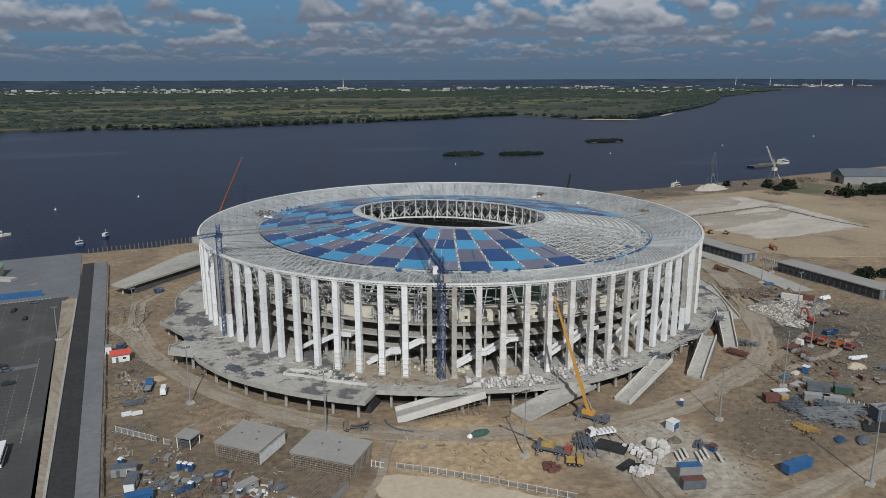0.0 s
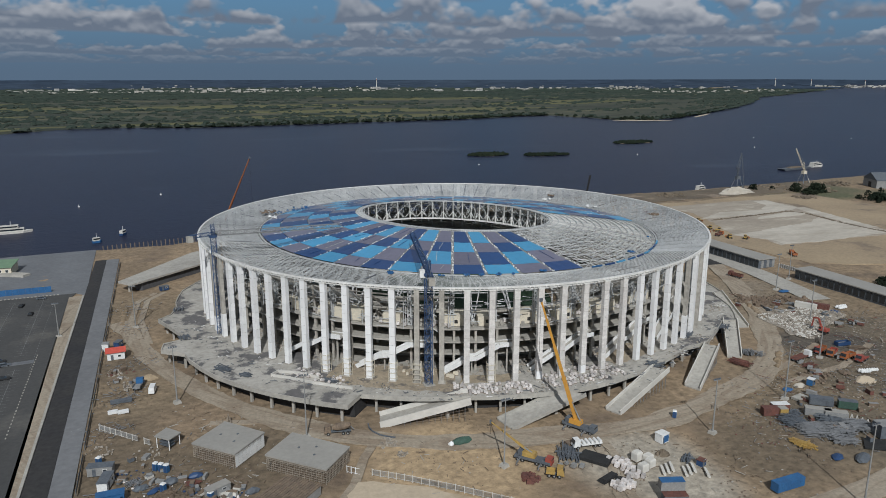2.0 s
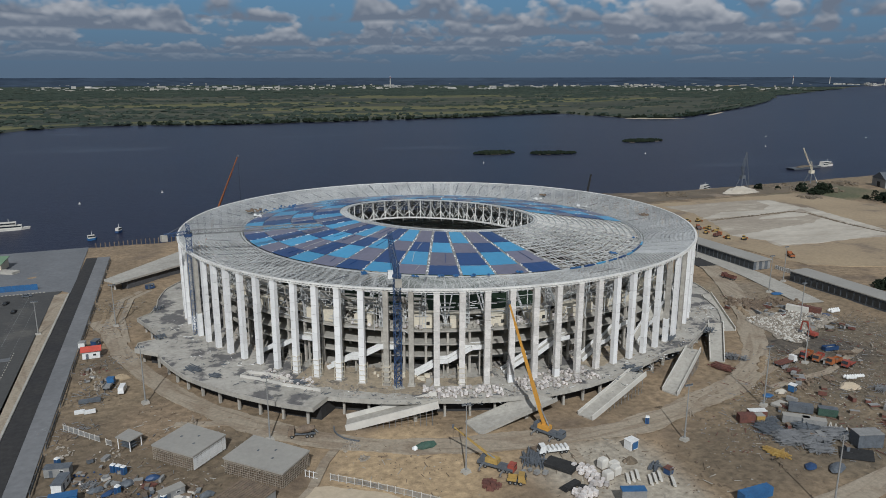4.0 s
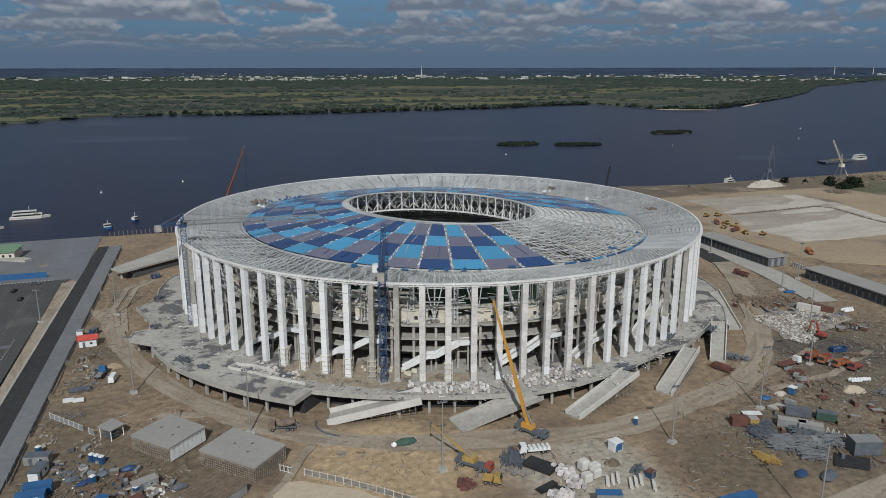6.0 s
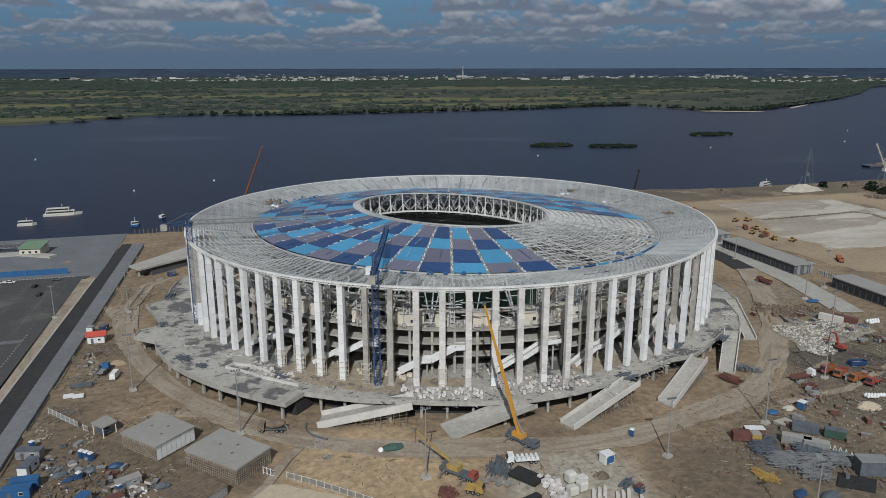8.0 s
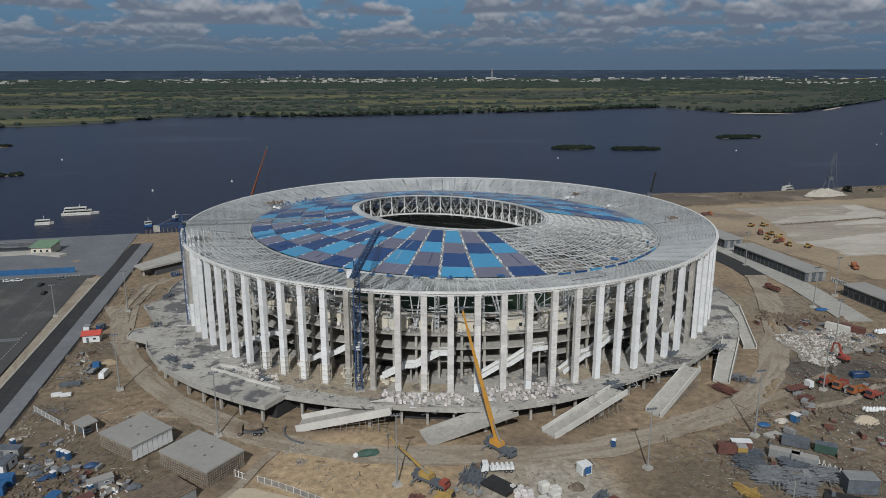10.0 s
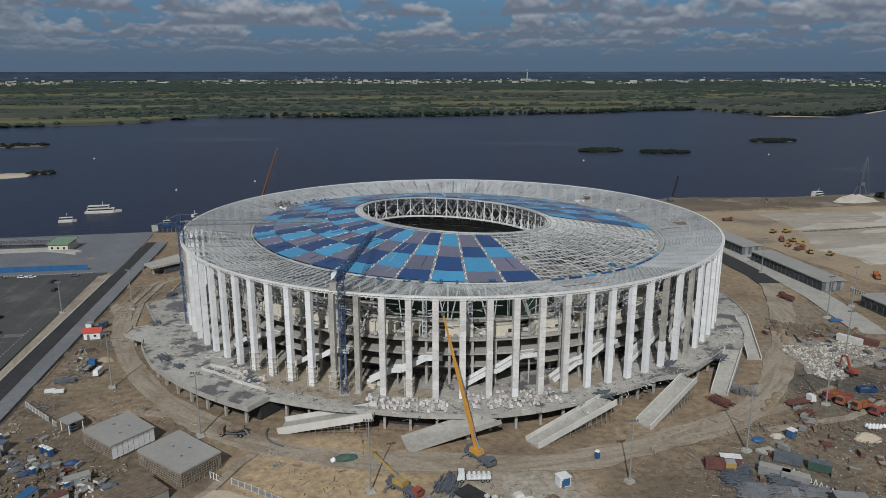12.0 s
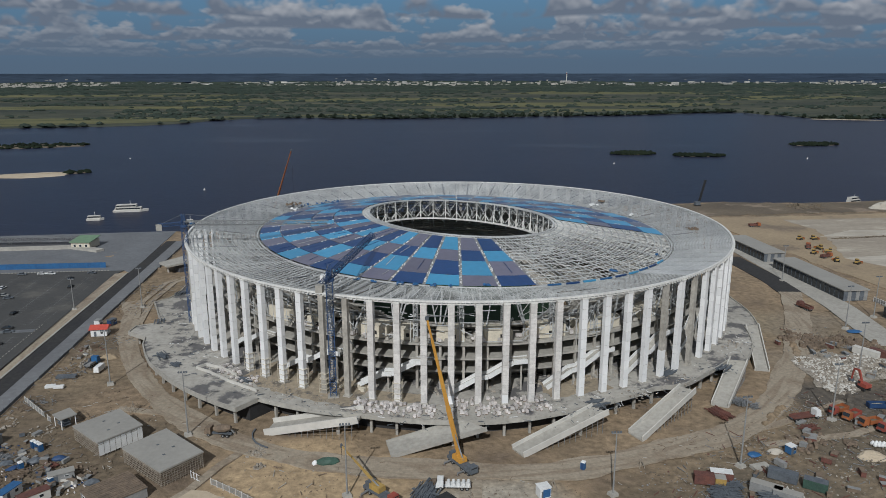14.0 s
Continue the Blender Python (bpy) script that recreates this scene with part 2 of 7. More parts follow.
YELLOW_SAND = mat("yellow_sand", (0.345, 0.27, 0.175), (0.27, 0.21, 0.14), 0.02, 0.5, 0.16, 0.95, bump=0.2, bump_scale=0.3, third=(0.19, 0.15, 0.11), third_scale=0.02, third_at=0.55, third_soft=0.08)
ASPHALT = mat("old_asphalt", (0.072, 0.071, 0.068), (0.058, 0.058, 0.057), 0.03, 0.8, 0.16, 0.9, third=(0.125, 0.118, 0.105), third_scale=0.035, third_at=0.54, third_soft=0.15)
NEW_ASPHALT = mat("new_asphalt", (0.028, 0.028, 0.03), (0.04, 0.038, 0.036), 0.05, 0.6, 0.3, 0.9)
STRIP = mat("grey_paving", (0.165, 0.172, 0.18), (0.135, 0.14, 0.148), 0.06, 0.5, 0.15, 0.85)
PROMENADE = mat("promenade_paving", (0.185, 0.188, 0.192), (0.15, 0.153, 0.158), 0.06, 0.5, 0.15, 0.85)
CONCRETE = mat("concrete", (0.40, 0.38, 0.335), (0.32, 0.303, 0.268), 0.08, 0.7, 0.18, 0.9, bump=0.05, bump_scale=1.0)
WET_DECK = mat("deck_concrete", (0.41, 0.388, 0.345), (0.32, 0.302, 0.265), 0.07, 0.5, 0.2, 0.85, third=(0.125, 0.12, 0.118), third_scale=0.10, third_at=0.5)
OLD_CONCRETE = mat("raw_concrete", (0.43, 0.405, 0.355), (0.30, 0.28, 0.245), 0.15, 0.9, 0.25, 0.9)
# dark copy of the concrete with shade put into its colour
DARK_CONCRETE = mat("shaded_wall", (0.10, 0.10, 0.105), (0.07, 0.07, 0.075), 0.1, 0.8, 0.25, 0.9)
CLADDING = varied(mat("white_cladding", (0.78, 0.775, 0.76), (0.71, 0.705, 0.69), 0.2, 0.8, 0.07, 0.55), 0.06)
PRIMER = varied(mat("unpainted_cladding", (0.63, 0.605, 0.57), (0.54, 0.515, 0.485), 0.4, 1.2, 0.14, 0.7), 0.10)
WHITE_STEEL = mat("white_steel", (0.74, 0.73, 0.69), (0.60, 0.59, 0.56), 0.15, 1.5, 0.15, 0.55)
PURLIN = mat("galvanised_purlin", (0.56, 0.565, 0.55), (0.38, 0.385, 0.38), 0.06, 1.1, 0.25, 0.5)
GREY_STEEL = mat("grey_steel", (0.28, 0.285, 0.29), (0.20, 0.205, 0.21), 0.2, 1.5, 0.2, 0.5, 0.3)
BLOCK = mat("cream_block", (0.62, 0.56, 0.44), (0.55, 0.50, 0.40), 0.3, 1.6, 0.12, 0.85)
NAVY = varied(mat("navy_membrane", (0.012, 0.045, 0.15), (0.016, 0.06, 0.18), 0.05, 0.5, 0.12, 0.28, bump=0.02, bump_scale=0.5, spec=0.5), 0.12)
AZURE = varied(mat("azure_membrane", (0.075, 0.31, 0.52), (0.065, 0.27, 0.47), 0.05, 0.5, 0.08, 0.28, bump=0.02, bump_scale=0.5, spec=0.5), 0.10)
MAUVE = varied(mat("grey_mauve_membrane", (0.155, 0.15, 0.20), (0.13, 0.13, 0.18), 0.05, 0.5, 0.1, 0.28, bump=0.02, bump_scale=0.5, spec=0.5), 0.12)
PITCH = mat("pitch_grass", (0.03, 0.06, 0.03), (0.022, 0.045, 0.024), 0.1, 0.8, 0.2, 0.9)
BLUE_PAINT = mat("blue_paint", (0.035, 0.125, 0.28), (0.03, 0.095, 0.22), 0.4, 2.0, 0.15, 0.5)
DEEP_BLUE = mat("deep_blue_paint", (0.025, 0.055, 0.13), (0.03, 0.065, 0.15), 0.4, 2.0, 0.15, 0.5)
CRANE_BLUE = mat("crane_blue", (0.045, 0.085, 0.18), (0.035, 0.065, 0.14), 0.4, 2.0, 0.15, 0.5)
ORANGE = mat("orange_paint", (0.36, 0.125, 0.045), (0.27, 0.095, 0.04), 0.4, 2.0, 0.12, 0.5)
CRANE_YELLOW = mat("crane_yellow", (0.58, 0.30, 0.05), (0.50, 0.25, 0.05), 0.4, 2.0, 0.1, 0.45)
YELLOW = mat("yellow_paint", (0.40, 0.27, 0.08), (0.32, 0.21, 0.07), 0.4, 2.0, 0.15, 0.5)
RED = mat("red_paint", (0.33, 0.075, 0.05), (0.24, 0.06, 0.045), 0.4, 2.0, 0.15, 0.55)
RUST = mat("rusty_red", (0.155, 0.064, 0.047), (0.105, 0.05, 0.042), 0.4, 1.5, 0.25, 0.8)
GREEN = mat("green_paint", (0.05, 0.10, 0.075), (0.045, 0.08, 0.062), 0.4, 2.0, 0.2, 0.6)
WHITE = mat("white_paint", (0.74, 0.74, 0.72), (0.64, 0.64, 0.62), 0.4, 2.0, 0.1, 0.55)
GREY_PAINT = mat("grey_paint", (0.27, 0.268, 0.258), (0.22, 0.22, 0.213), 0.4, 2.0, 0.15, 0.6)
SLATE = mat("slate_grey", (0.12, 0.135, 0.15), (0.09, 0.10, 0.115), 0.4, 1.5, 0.25, 0.6)
BLACK = mat("black_rubber", (0.02, 0.02, 0.02), (0.03, 0.03, 0.03), 0.5, 2.0, 0.2, 0.8)
WOOD = mat("weathered_wood", (0.20, 0.15, 0.105), (0.13, 0.10, 0.075), 0.4, 1.5, 0.25, 0.9)
BLEACHED = mat("bleached_boards", (0.31, 0.27, 0.215), (0.22, 0.185, 0.145), 0.5, 1.6, 0.25, 0.9)
ROOF_SHEET = mat("grey_roof_sheet", (0.325, 0.312, 0.28), (0.28, 0.268, 0.242), 0.06, 0.8, 0.08, 0.6)
RED_ROOF = mat("red_roof", (0.52, 0.09, 0.06), (0.44, 0.07, 0.05), 0.3, 1.5, 0.12, 0.6)
GREEN_ROOF = mat("green_roof", (0.17, 0.26, 0.16), (0.14, 0.22, 0.14), 0.3, 1.5, 0.1, 0.6)
GLASS = mat("dark_glass", (0.02, 0.025, 0.03), (0.03, 0.035, 0.04), 0.3, 1.5, 0.2, 0.12, spec=0.6)
RUBBLE = mat("rubble", (0.37, 0.335, 0.285), (0.20, 0.172, 0.135), 0.35, 1.6, 0.35, 0.95)
BRICK_PALE = varied(mat("pale_block_pallet", (0.60, 0.575, 0.55), (0.48, 0.43, 0.40), 0.9, 2.5, 0.2, 0.9), 0.35)
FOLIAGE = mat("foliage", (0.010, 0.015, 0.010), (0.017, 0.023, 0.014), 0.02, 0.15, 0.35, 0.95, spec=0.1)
# paler than FOLIAGE: haze over the far bank is put into this colour
HAZY_WOOD = mat("hazy_wood", (0.030, 0.042, 0.035), (0.046, 0.057, 0.045), 0.01, 0.15, 0.3, 0.95, spec=0.05)
# bluish because the distance haze is mixed into the base colour
HAZY_FOREST = mat("hazy_forest", (0.032, 0.046, 0.070), (0.040, 0.056, 0.080), 0.001, 0.01, 0.25, 0.95, spec=0.05)
MEADOW = mat("light_meadow", (0.155, 0.15, 0.078), (0.10, 0.102, 0.06), 0.01, 0.05, 0.2, 0.95, spec=0.05, stretch=(0.3, 1.6, 1), third=(0.05, 0.06, 0.032), third_scale=0.02, third_at=0.58)
FAR_LAND = mat("far_meadow", (0.082, 0.086, 0.063), (0.046, 0.054, 0.046), 0.0028, 0.03, 0.3, 0.95, third=(0.112, 0.108, 0.072), third_scale=0.0045, third_at=0.56, spec=0.1, stretch=(0.55, 1.7, 1))
LINE = mat("road_line", (0.20, 0.20, 0.20), (0.10, 0.10, 0.10), 0.5, 2.0, 0.25, 0.9)

# ---- mesh helpers ----
class Shape:
    """Collects boxes, bars, rods and sheets into one mesh."""

    def __init__(self):
        self.v, self.f = [], []

    def add(self, verts, faces):
        n = len(self.v)
        self.v += [tuple(p) for p in verts]
        self.f += [tuple(n + i for i in q) for q in faces]
        return self

    def box(self, x, y, z, sx, sy, sz, turn=0.0, taper=1.0):
        """A block on its base centre (x, y, z), turned by degrees about z, its top shrunk by taper."""
        c, s = math.cos(radians(turn)), math.sin(radians(turn))
        pts = []
        for h, k in ((0, 1.0), (sz, taper)):
            for a, b in ((-1, -1), (1, -1), (1, 1), (-1, 1)):
                u, w = a * sx / 2 * k, b * sy / 2 * k
                pts.append((x + u * c - w * s, y + u * s + w * c, z + h))
        return self.add(pts, ((3, 2, 1, 0), (4, 5, 6, 7), (0, 1, 5, 4), (1, 2, 6, 5), (2, 3, 7, 6), (3, 0, 4, 7)))

    def bar(self, p, q, w, h=None):
        """A square bar from p to q."""
        p, q = Vector(p), Vector(q)
        d = (q - p)
        if d.length < 1e-6:
            return self
        d.normalize()
        side = d.cross(Vector((0, 0, 1)))
        side = Vector((1, 0, 0)) if side.length < 1e-4 else side.normalized()
        up = side.cross(d)
        a, b = side * w / 2, up * (h or w) / 2
        pts = [p - a - b, p + a - b, p + a + b, p - a + b, q - a - b, q + a - b, q + a + b, q - a + b]
        return self.add(pts, ((3, 2, 1, 0), (4, 5, 6, 7), (0, 1, 5, 4), (1, 2, 6, 5), (2, 3, 7, 6), (3, 0, 4, 7)))

    def rod(self, p, q, r, r2=None, n=8):
        p, q = Vector(p), Vector(q)
        d = (q - p).normalized()
        side = d.cross(Vector((0, 0, 1)))
        side = Vector((1, 0, 0)) if side.length < 1e-4 else side.normalized()
        up = side.cross(d)
        r2 = r if r2 is None else r2
        ring = [side * math.cos(2 * math.pi * i / n) + up * math.sin(2 * math.pi * i / n) for i in range(n)]
        pts = [p + e * r for e in ring] + [q + e * r2 for e in ring]
        return self.add(pts, [(i, (i + 1) % n, n + (i + 1) % n, n + i) for i in range(n)] + [tuple(range(n - 1, -1, -1)), tuple(range(n, 2 * n))])

    def slab(self, outline, low, high):
        """A flat slab over a plan outline given counter-clockwise."""
        n = len(outline)
        pts = [(x, y, low) for x, y in outline] + [(x, y, high) for x, y in outline]
        return self.add(pts, [tuple(range(n - 1, -1, -1)), tuple(range(n, 2 * n))] + [(i, (i + 1) % n, n + (i + 1) % n, n + i) for i in range(n)])

    def ring(self, profile, a0, a1, steps):
        """Sweep a closed (r, z) profile round the arena's axis between two angles in degrees."""
        full = abs(a1 - a0) > 359.9
        m, n = len(profile), steps if full else steps + 1
        pts = []
        for i in range(n):
            a = radians(a0 + (a1 - a0) * i / steps)
            pts += [(r * math.cos(a), r * math.sin(a), z) for r, z in profile]
        faces = []
        for i in range(steps):
            j = (i + 1) % n
            faces += [(i * m + k, j * m + k, j * m + (k + 1) % m, i * m + (k + 1) % m) for k in range(m)]
        if not full:
            faces += [tuple(range(m)), tuple((n - 1) * m + k for k in range(m - 1, -1, -1))]
        return self.add(pts, faces)

    def blob(self, x, y, z, sx, sy, sz, rnd, rough=0.3):
        """A low, uneven lump standing on z."""
        pts = [(x, y, z + sz)]
        for k, (h, w) in enumerate(((0.72, 0.62), (0.32, 1.0), (0.0, 0.9))):
            for i in range(6):
                a = (i + 0.5 * k) * math.pi / 3
                g = w * (1 + rnd.uniform(-rough, rough))
                pts.append((x + sx / 2 * g * math.cos(a), y + sy / 2 * g * math.sin(a), z + sz * h * (1 + rnd.uniform(-rough, rough) * 0.5)))
        faces = [(0, 1 + i, 1 + (i + 1) % 6) for i in range(6)]
        for k in (0, 1):
            b, c = 1 + 6 * k, 7 + 6 * k
            for i in range(6):
                faces += [(b + i, c + i, b + (i + 1) % 6), (b + (i + 1) % 6, c + i, c + (i + 1) % 6)]
        return self.add(pts, faces)

    def mesh(self, name):
        me = bpy.data.meshes.new(name)
        me.from_pydata(self.v, [], self.f)
        me.update()
        return me


def part(name, shape, material, parent=None, label=""):
    """One mesh object under a thing or under a part."""
    me = shape if isinstance(shape, bpy.types.Mesh) else shape.mesh(name)
    if not me.materials:
        me.materials.append(material)
    ob = new(name, me)
    ob.parent = parent
    return tagged(ob, label) if label else ob


def thing(name, label, category, m=None, group="", kind=""):
    ob = new(name)
    ob.empty_display_size = 0.5
    if m is not None:
        ob.matrix_world = m
    return tagged(ob, label, category, group, kind)


def structure(name, shape, material, label, category):
    return tagged(part(name, shape, material), label, category, kind="structure")


def polar(r, a, z=0.0):
    return (r * math.cos(radians(a)), r * math.sin(radians(a)), z)

# ---- ground, river, far bank ----
EYE = Vector((-94.0, -307.0, 103.8))   # the middle of the flight
NEAR_SHORE = ((-30000, 172), (-275, 174), (-208, 180), (-160, 181), (-99, 184), (0, 196), (160, 236), (240, 244), (310, 232), (465, 237), (704, 250), (1500, 262), (30000, 700))
FAR_SHORE = ((-30000, 700), (-2500, 1040), (-1100, 1120), (-714, 1149), (-520, 1182), (-430, 1214), (-350, 1330), (-260, 1388), (-140, 1392), (-34, 1350), (105, 1350), (258, 1368), (400, 1384), (560, 1400), (650, 1420), (808, 1476),
             (940, 1500), (986, 1320), (1007, 1230), (1090, 1196), (1225, 1268), (1500, 1454), (1810, 1674), (2190, 1982), (2840, 2580), (3300, 2870), (3730, 3130), (5114, 4013), (9000, 6900), (30000, 20000))
WATER = -6.0


def warp(p):
    """Draw what lies beyond two kilometres closer along its line of sight, so that the whole distance fits into five."""
    d = Vector((p[0] - EYE.x, p[1] - EYE.y))
    r = d.length
    if r < 2000:
        return tuple(p)
    k = (2000 + 2700 * (1 - math.exp(-(r - 2000) / 2700))) / r
    return (EYE.x + d.x * k, EYE.y + d.y * k, EYE.z + (p[2] - EYE.z) * k)


def value_noise(x, y, seed):
    rs = np.random.RandomState(seed)
    table = rs.rand(256, 256)
    xi, yi = np.floor(x).astype(int), np.floor(y).astype(int)
    fx, fy = x - xi, y - yi
    fx, fy = fx * fx * (3 - 2 * fx), fy * fy * (3 - 2 * fy)
    g = lambda a, b: table[a % 256, b % 256]
    return (g(xi, yi) * (1 - fx) + g(xi + 1, yi) * fx) * (1 - fy) + (g(xi, yi + 1) * (1 - fx) + g(xi + 1, yi + 1) * fx) * fy


def shore(points, x):
    return np.interp(x, [p[0] for p in points], [p[1] for p in points])


def height_at(x, y):
    near, far = shore(NEAR_SHORE, x), shore(FAR_SHORE, x)
    wob = 10 * (value_noise(x / 60, y / 60, 5) - 0.5)
    a = np.clip((near + 0.35 * wob - y) / 9.0, 0, 1)
    b = np.clip((y - far - 2.5 * wob) / 26.0, 0, 1)
    relief = 0.5 * (value_noise(x / 14, y / 14, 1) - 0.5) + 0.28 * (value_noise(x / 4.5, y / 4.5, 2) - 0.5)
    site = np.where((np.abs(x) < 420) & (y > -260) & (y < 260), relief, 0) - 0.12
    return np.maximum(-11 + a * (11 + site), -11 + b * 8.5)


def spread(inner0, inner1, step, outer0, outer1, growth):
    mid = list(np.arange(inner0, inner1 + 0.01, step))
    up, s = [], step
    v = inner1
    while v < outer1:
        s *= growth
        v += s
        up.append(v)
    down, s, v = [], step, inner0
    while v > outer0:
        s *= growth
        v -= s
        down.append(v)
    return np.array(down[::-1] + mid + up)


gx = spread(-260, 260, 2.6, -20000, 20000, 1.045)
gy = np.concatenate([spread(-240, 200, 2.6, -4000, 210, 1.08), np.arange(204, 262, 3.0), np.arange(270, 1180, 45.0), np.arange(1184, 1540, 9.0), 1540 * 1.035 ** np.arange(1, 74)])
gy = np.unique(np.round(gy, 2))
X, Y = np.meshgrid(gx, gy)
Z = height_at(X, Y)
ground_shape = Shape()
ground_shape.v = [warp(p) for p in zip(X.ravel().tolist(), Y.ravel().tolist(), Z.ravel().tolist())]
nx = len(gx)
ground_shape.f = [(j * nx + i, j * nx + i + 1, (j + 1) * nx + i + 1, (j + 1) * nx + i) for j in range(len(gy) - 1) for i in range(nx - 1)]
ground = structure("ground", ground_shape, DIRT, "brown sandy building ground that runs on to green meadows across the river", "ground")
ground.data.materials.append(FAR_LAND)
ground.data.polygons.foreach_set("use_smooth", [True] * len(ground.data.polygons))
ground.data.materials.append(HAZY_FOREST)
# ground rows beyond 5600 m take the haze-tinted forest colour
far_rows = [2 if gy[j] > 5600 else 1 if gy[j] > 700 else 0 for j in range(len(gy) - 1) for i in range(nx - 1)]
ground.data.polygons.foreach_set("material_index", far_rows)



def uneven(outline, amount, seed, step=3.0):
    """A plan outline broken into short, slightly wandering pieces."""
    rnd, out = random.Random(seed), []
    for i, p in enumerate(outline):
        q = outline[(i + 1) % len(outline)]
        n = max(1, int(math.dist(p, q) / step))
        for k in range(n):
            out.append((p[0] + (q[0] - p[0]) * k / n + rnd.uniform(-amount, amount), p[1] + (q[1] - p[1]) * k / n + rnd.uniform(-amount, amount)))
    return out


def field(outline, seed, material=MEADOW, z=-2.1):
    """A meadow on the far bank, drawn in plan and laid over the land."""
    line = uneven(outline, 14.0, seed, 60.0)
    s = Shape().slab(line, z - 1.2, z)
    s.v = [warp(p) for p in s.v]
    return structure("meadow", s, material, "open light green meadow between dark scrub", "meadow")


WATER_MAT = mat("river_water", (0.013, 0.016, 0.036), (0.016, 0.020, 0.043), 0.004, 0.05, 0.12, 0.3, bump=0.3, bump_scale=0.25, spec=0.065, stretch=(0.4, 1.3, 1), third=(0.030, 0.038, 0.062), third_scale=0.006, third_at=0.58)
wx = np.concatenate([np.linspace(-9000, -3200, 14), np.linspace(3200, 9000, 24)])
wy = np.concatenate([[150, 300, 600, 1000, 1400], np.linspace(4300, 7600, 14)])
water_shape = Shape()
wx, wy = np.unique(np.concatenate([wx, np.linspace(-3000, 3000, 31)])), np.unique(np.concatenate([wy, np.linspace(1500, 4000, 14)]))
water_shape.v = [warp((x, y, WATER)) for y in wy for x in wx]
water_shape.f = [(j * len(wx) + i, j * len(wx) + i + 1, (j + 1) * len(wx) + i + 1, (j + 1) * len(wx) + i) for j in range(len(wy) - 1) for i in range(len(wx) - 1)]
water = structure("water", water_shape, WATER_MAT, "wide dark blue river with faint wind streaks", "river")


def strip_sheet(line, width, z, thick=0.25):
    """A road laid along a line of plan points, with skirts."""
    s, n = Shape(), len(line)
    left, right = [], []
    for i, (x, y) in enumerate(line):
        a, b = Vector(line[max(i - 1, 0)]), Vector(line[min(i + 1, n - 1)])
        d = (b - a).normalized()
        w = width[i] if isinstance(width, (list, tuple)) else width
        left.append((x - d.y * w / 2, y + d.x * w / 2))
        right.append((x + d.y * w / 2, y - d.x * w / 2))
    pts = [(*p, z) for p in left] + [(*p, z) for p in right] + [(*p, z - thick) for p in left] + [(*p, z - thick) for p in right]
    f = []
    for i in range(n - 1):
        f += [(i + 1, i, n + i, n + i + 1), (i, i + 1, 2 * n + i + 1, 2 * n + i), (n + i + 1, n + i, 3 * n + i, 3 * n + i + 1)]
    f += [(0, 2 * n, 3 * n, n), (n - 1, 2 * n - 1, 4 * n - 1, 3 * n - 1)]
    return s.add(pts, f)


# paved parts west of the arena
structure("parking", Shape().slab([(-330, -260), (-170.23, -260), (-170.79, 66), (-168, 76), (-330, 78)], -0.4, 0.22), ASPHALT, "worn grey asphalt car park with painted bays", "car park")
structure("quay_apron", Shape().slab([(-330, 78.5), (-168, 76.5), (-163.5, 70.5), (-163.5, 172), (-330, 168)], -0.4, 0.18), STRIP, "pale grey paved apron by the river quay", "pavement")
structure("road", Shape().slab([(-170.98, -260), (-164.20, -260), (-156.74, 142), (-162.49, 142)], -0.4, 0.24), NEW_ASPHALT, "fresh black asphalt road along the car park", "road")
structure("pavement", Shape().slab([(-164.1, -260), (-158.98, -260), (-149.96, 142), (-156.64, 142)], -0.4, 0.3), PROMENADE, "grey paved promenade beside the black road", "pavement")
structure("kerb", Shape().slab([(-171.83, -260), (-171.03, -260), (-164.06, 70), (-164.86, 70)], -0.4, 0.55), CONCRETE, "pale concrete kerb wall between car park and road", "kerb")
structure("verge", Shape().slab([(-170.13, -260), (-171.93, -260), (-164.96, 70), (-170.69, 70)], -0.4, 0.26), TRACK, "sandy verge beside the kerb", "verge")

# tracks and sand
ring_line = [polar(*ra)[:2] for ra in ((150, 172), (143, 178), (140, 185), (137.5, 195), (136.5, 204), (137, 212), (138, 220), (139.5, 228), (141, 236), (141, 245), (140, 252), (139, 259), (140, 266), (142, 273), (141, 280), (140, 287), (142.5, 295),
                                       (142, 303), (140, 311), (138, 319), (138.5, 327), (140.5, 334), (143.5, 341), (148.5, 348), (156, 356), (166, 364))]
rnd = random.Random(12)
ring_ra = [(math.hypot(x, y), (math.degrees(math.atan2(y, x)) - 170) % 360 + 170) for x, y in ring_line]
fine_line, fine_width, w = [], [], 8.5
for k in range(int((ring_ra[-1][1] - ring_ra[0][1]) / 0.7)):
    a = ring_ra[0][1] + 0.7 * k
    w = min(10.5, max(7.0, w + rnd.uniform(-0.9, 0.9)))
    fine_line.append(polar(float(np.interp(a, [q[1] for q in ring_ra], [q[0] for q in ring_ra])) + rnd.uniform(-0.15, 0.15), a)[:2])
    fine_width.append(w)
structure("haul_road", strip_sheet(fine_line, fine_width, 0.17), TRACK, "packed earth haul road round the arena", "road")
structure("yard_road", strip_sheet([(-150, -215), (-60, -199), (-12, -195), (35, -193), (90, -185), (200, -168)], 7.5, 0.18), TRACK, "packed earth site road", "road")
structure("pale_pad", Shape().slab(uneven([(-91, -144), (-86.5, -139.5), (-75, -145.5), (-66, -154), (-52, -168), (-66, -186), (-90, -172)], 0.6, 4), -0.3, 0.22), PALE_SAND, "heap-edged pad of pale sand", "sand")
structure("sand_field", Shape().slab(uneven([(196, 172), (420, 172), (430, -10), (300, -60), (215, -20), (205, 40)], 2.0, 5, 8), -0.4, 0.3), YELLOW_SAND, "levelled yellow sand field", "sand")
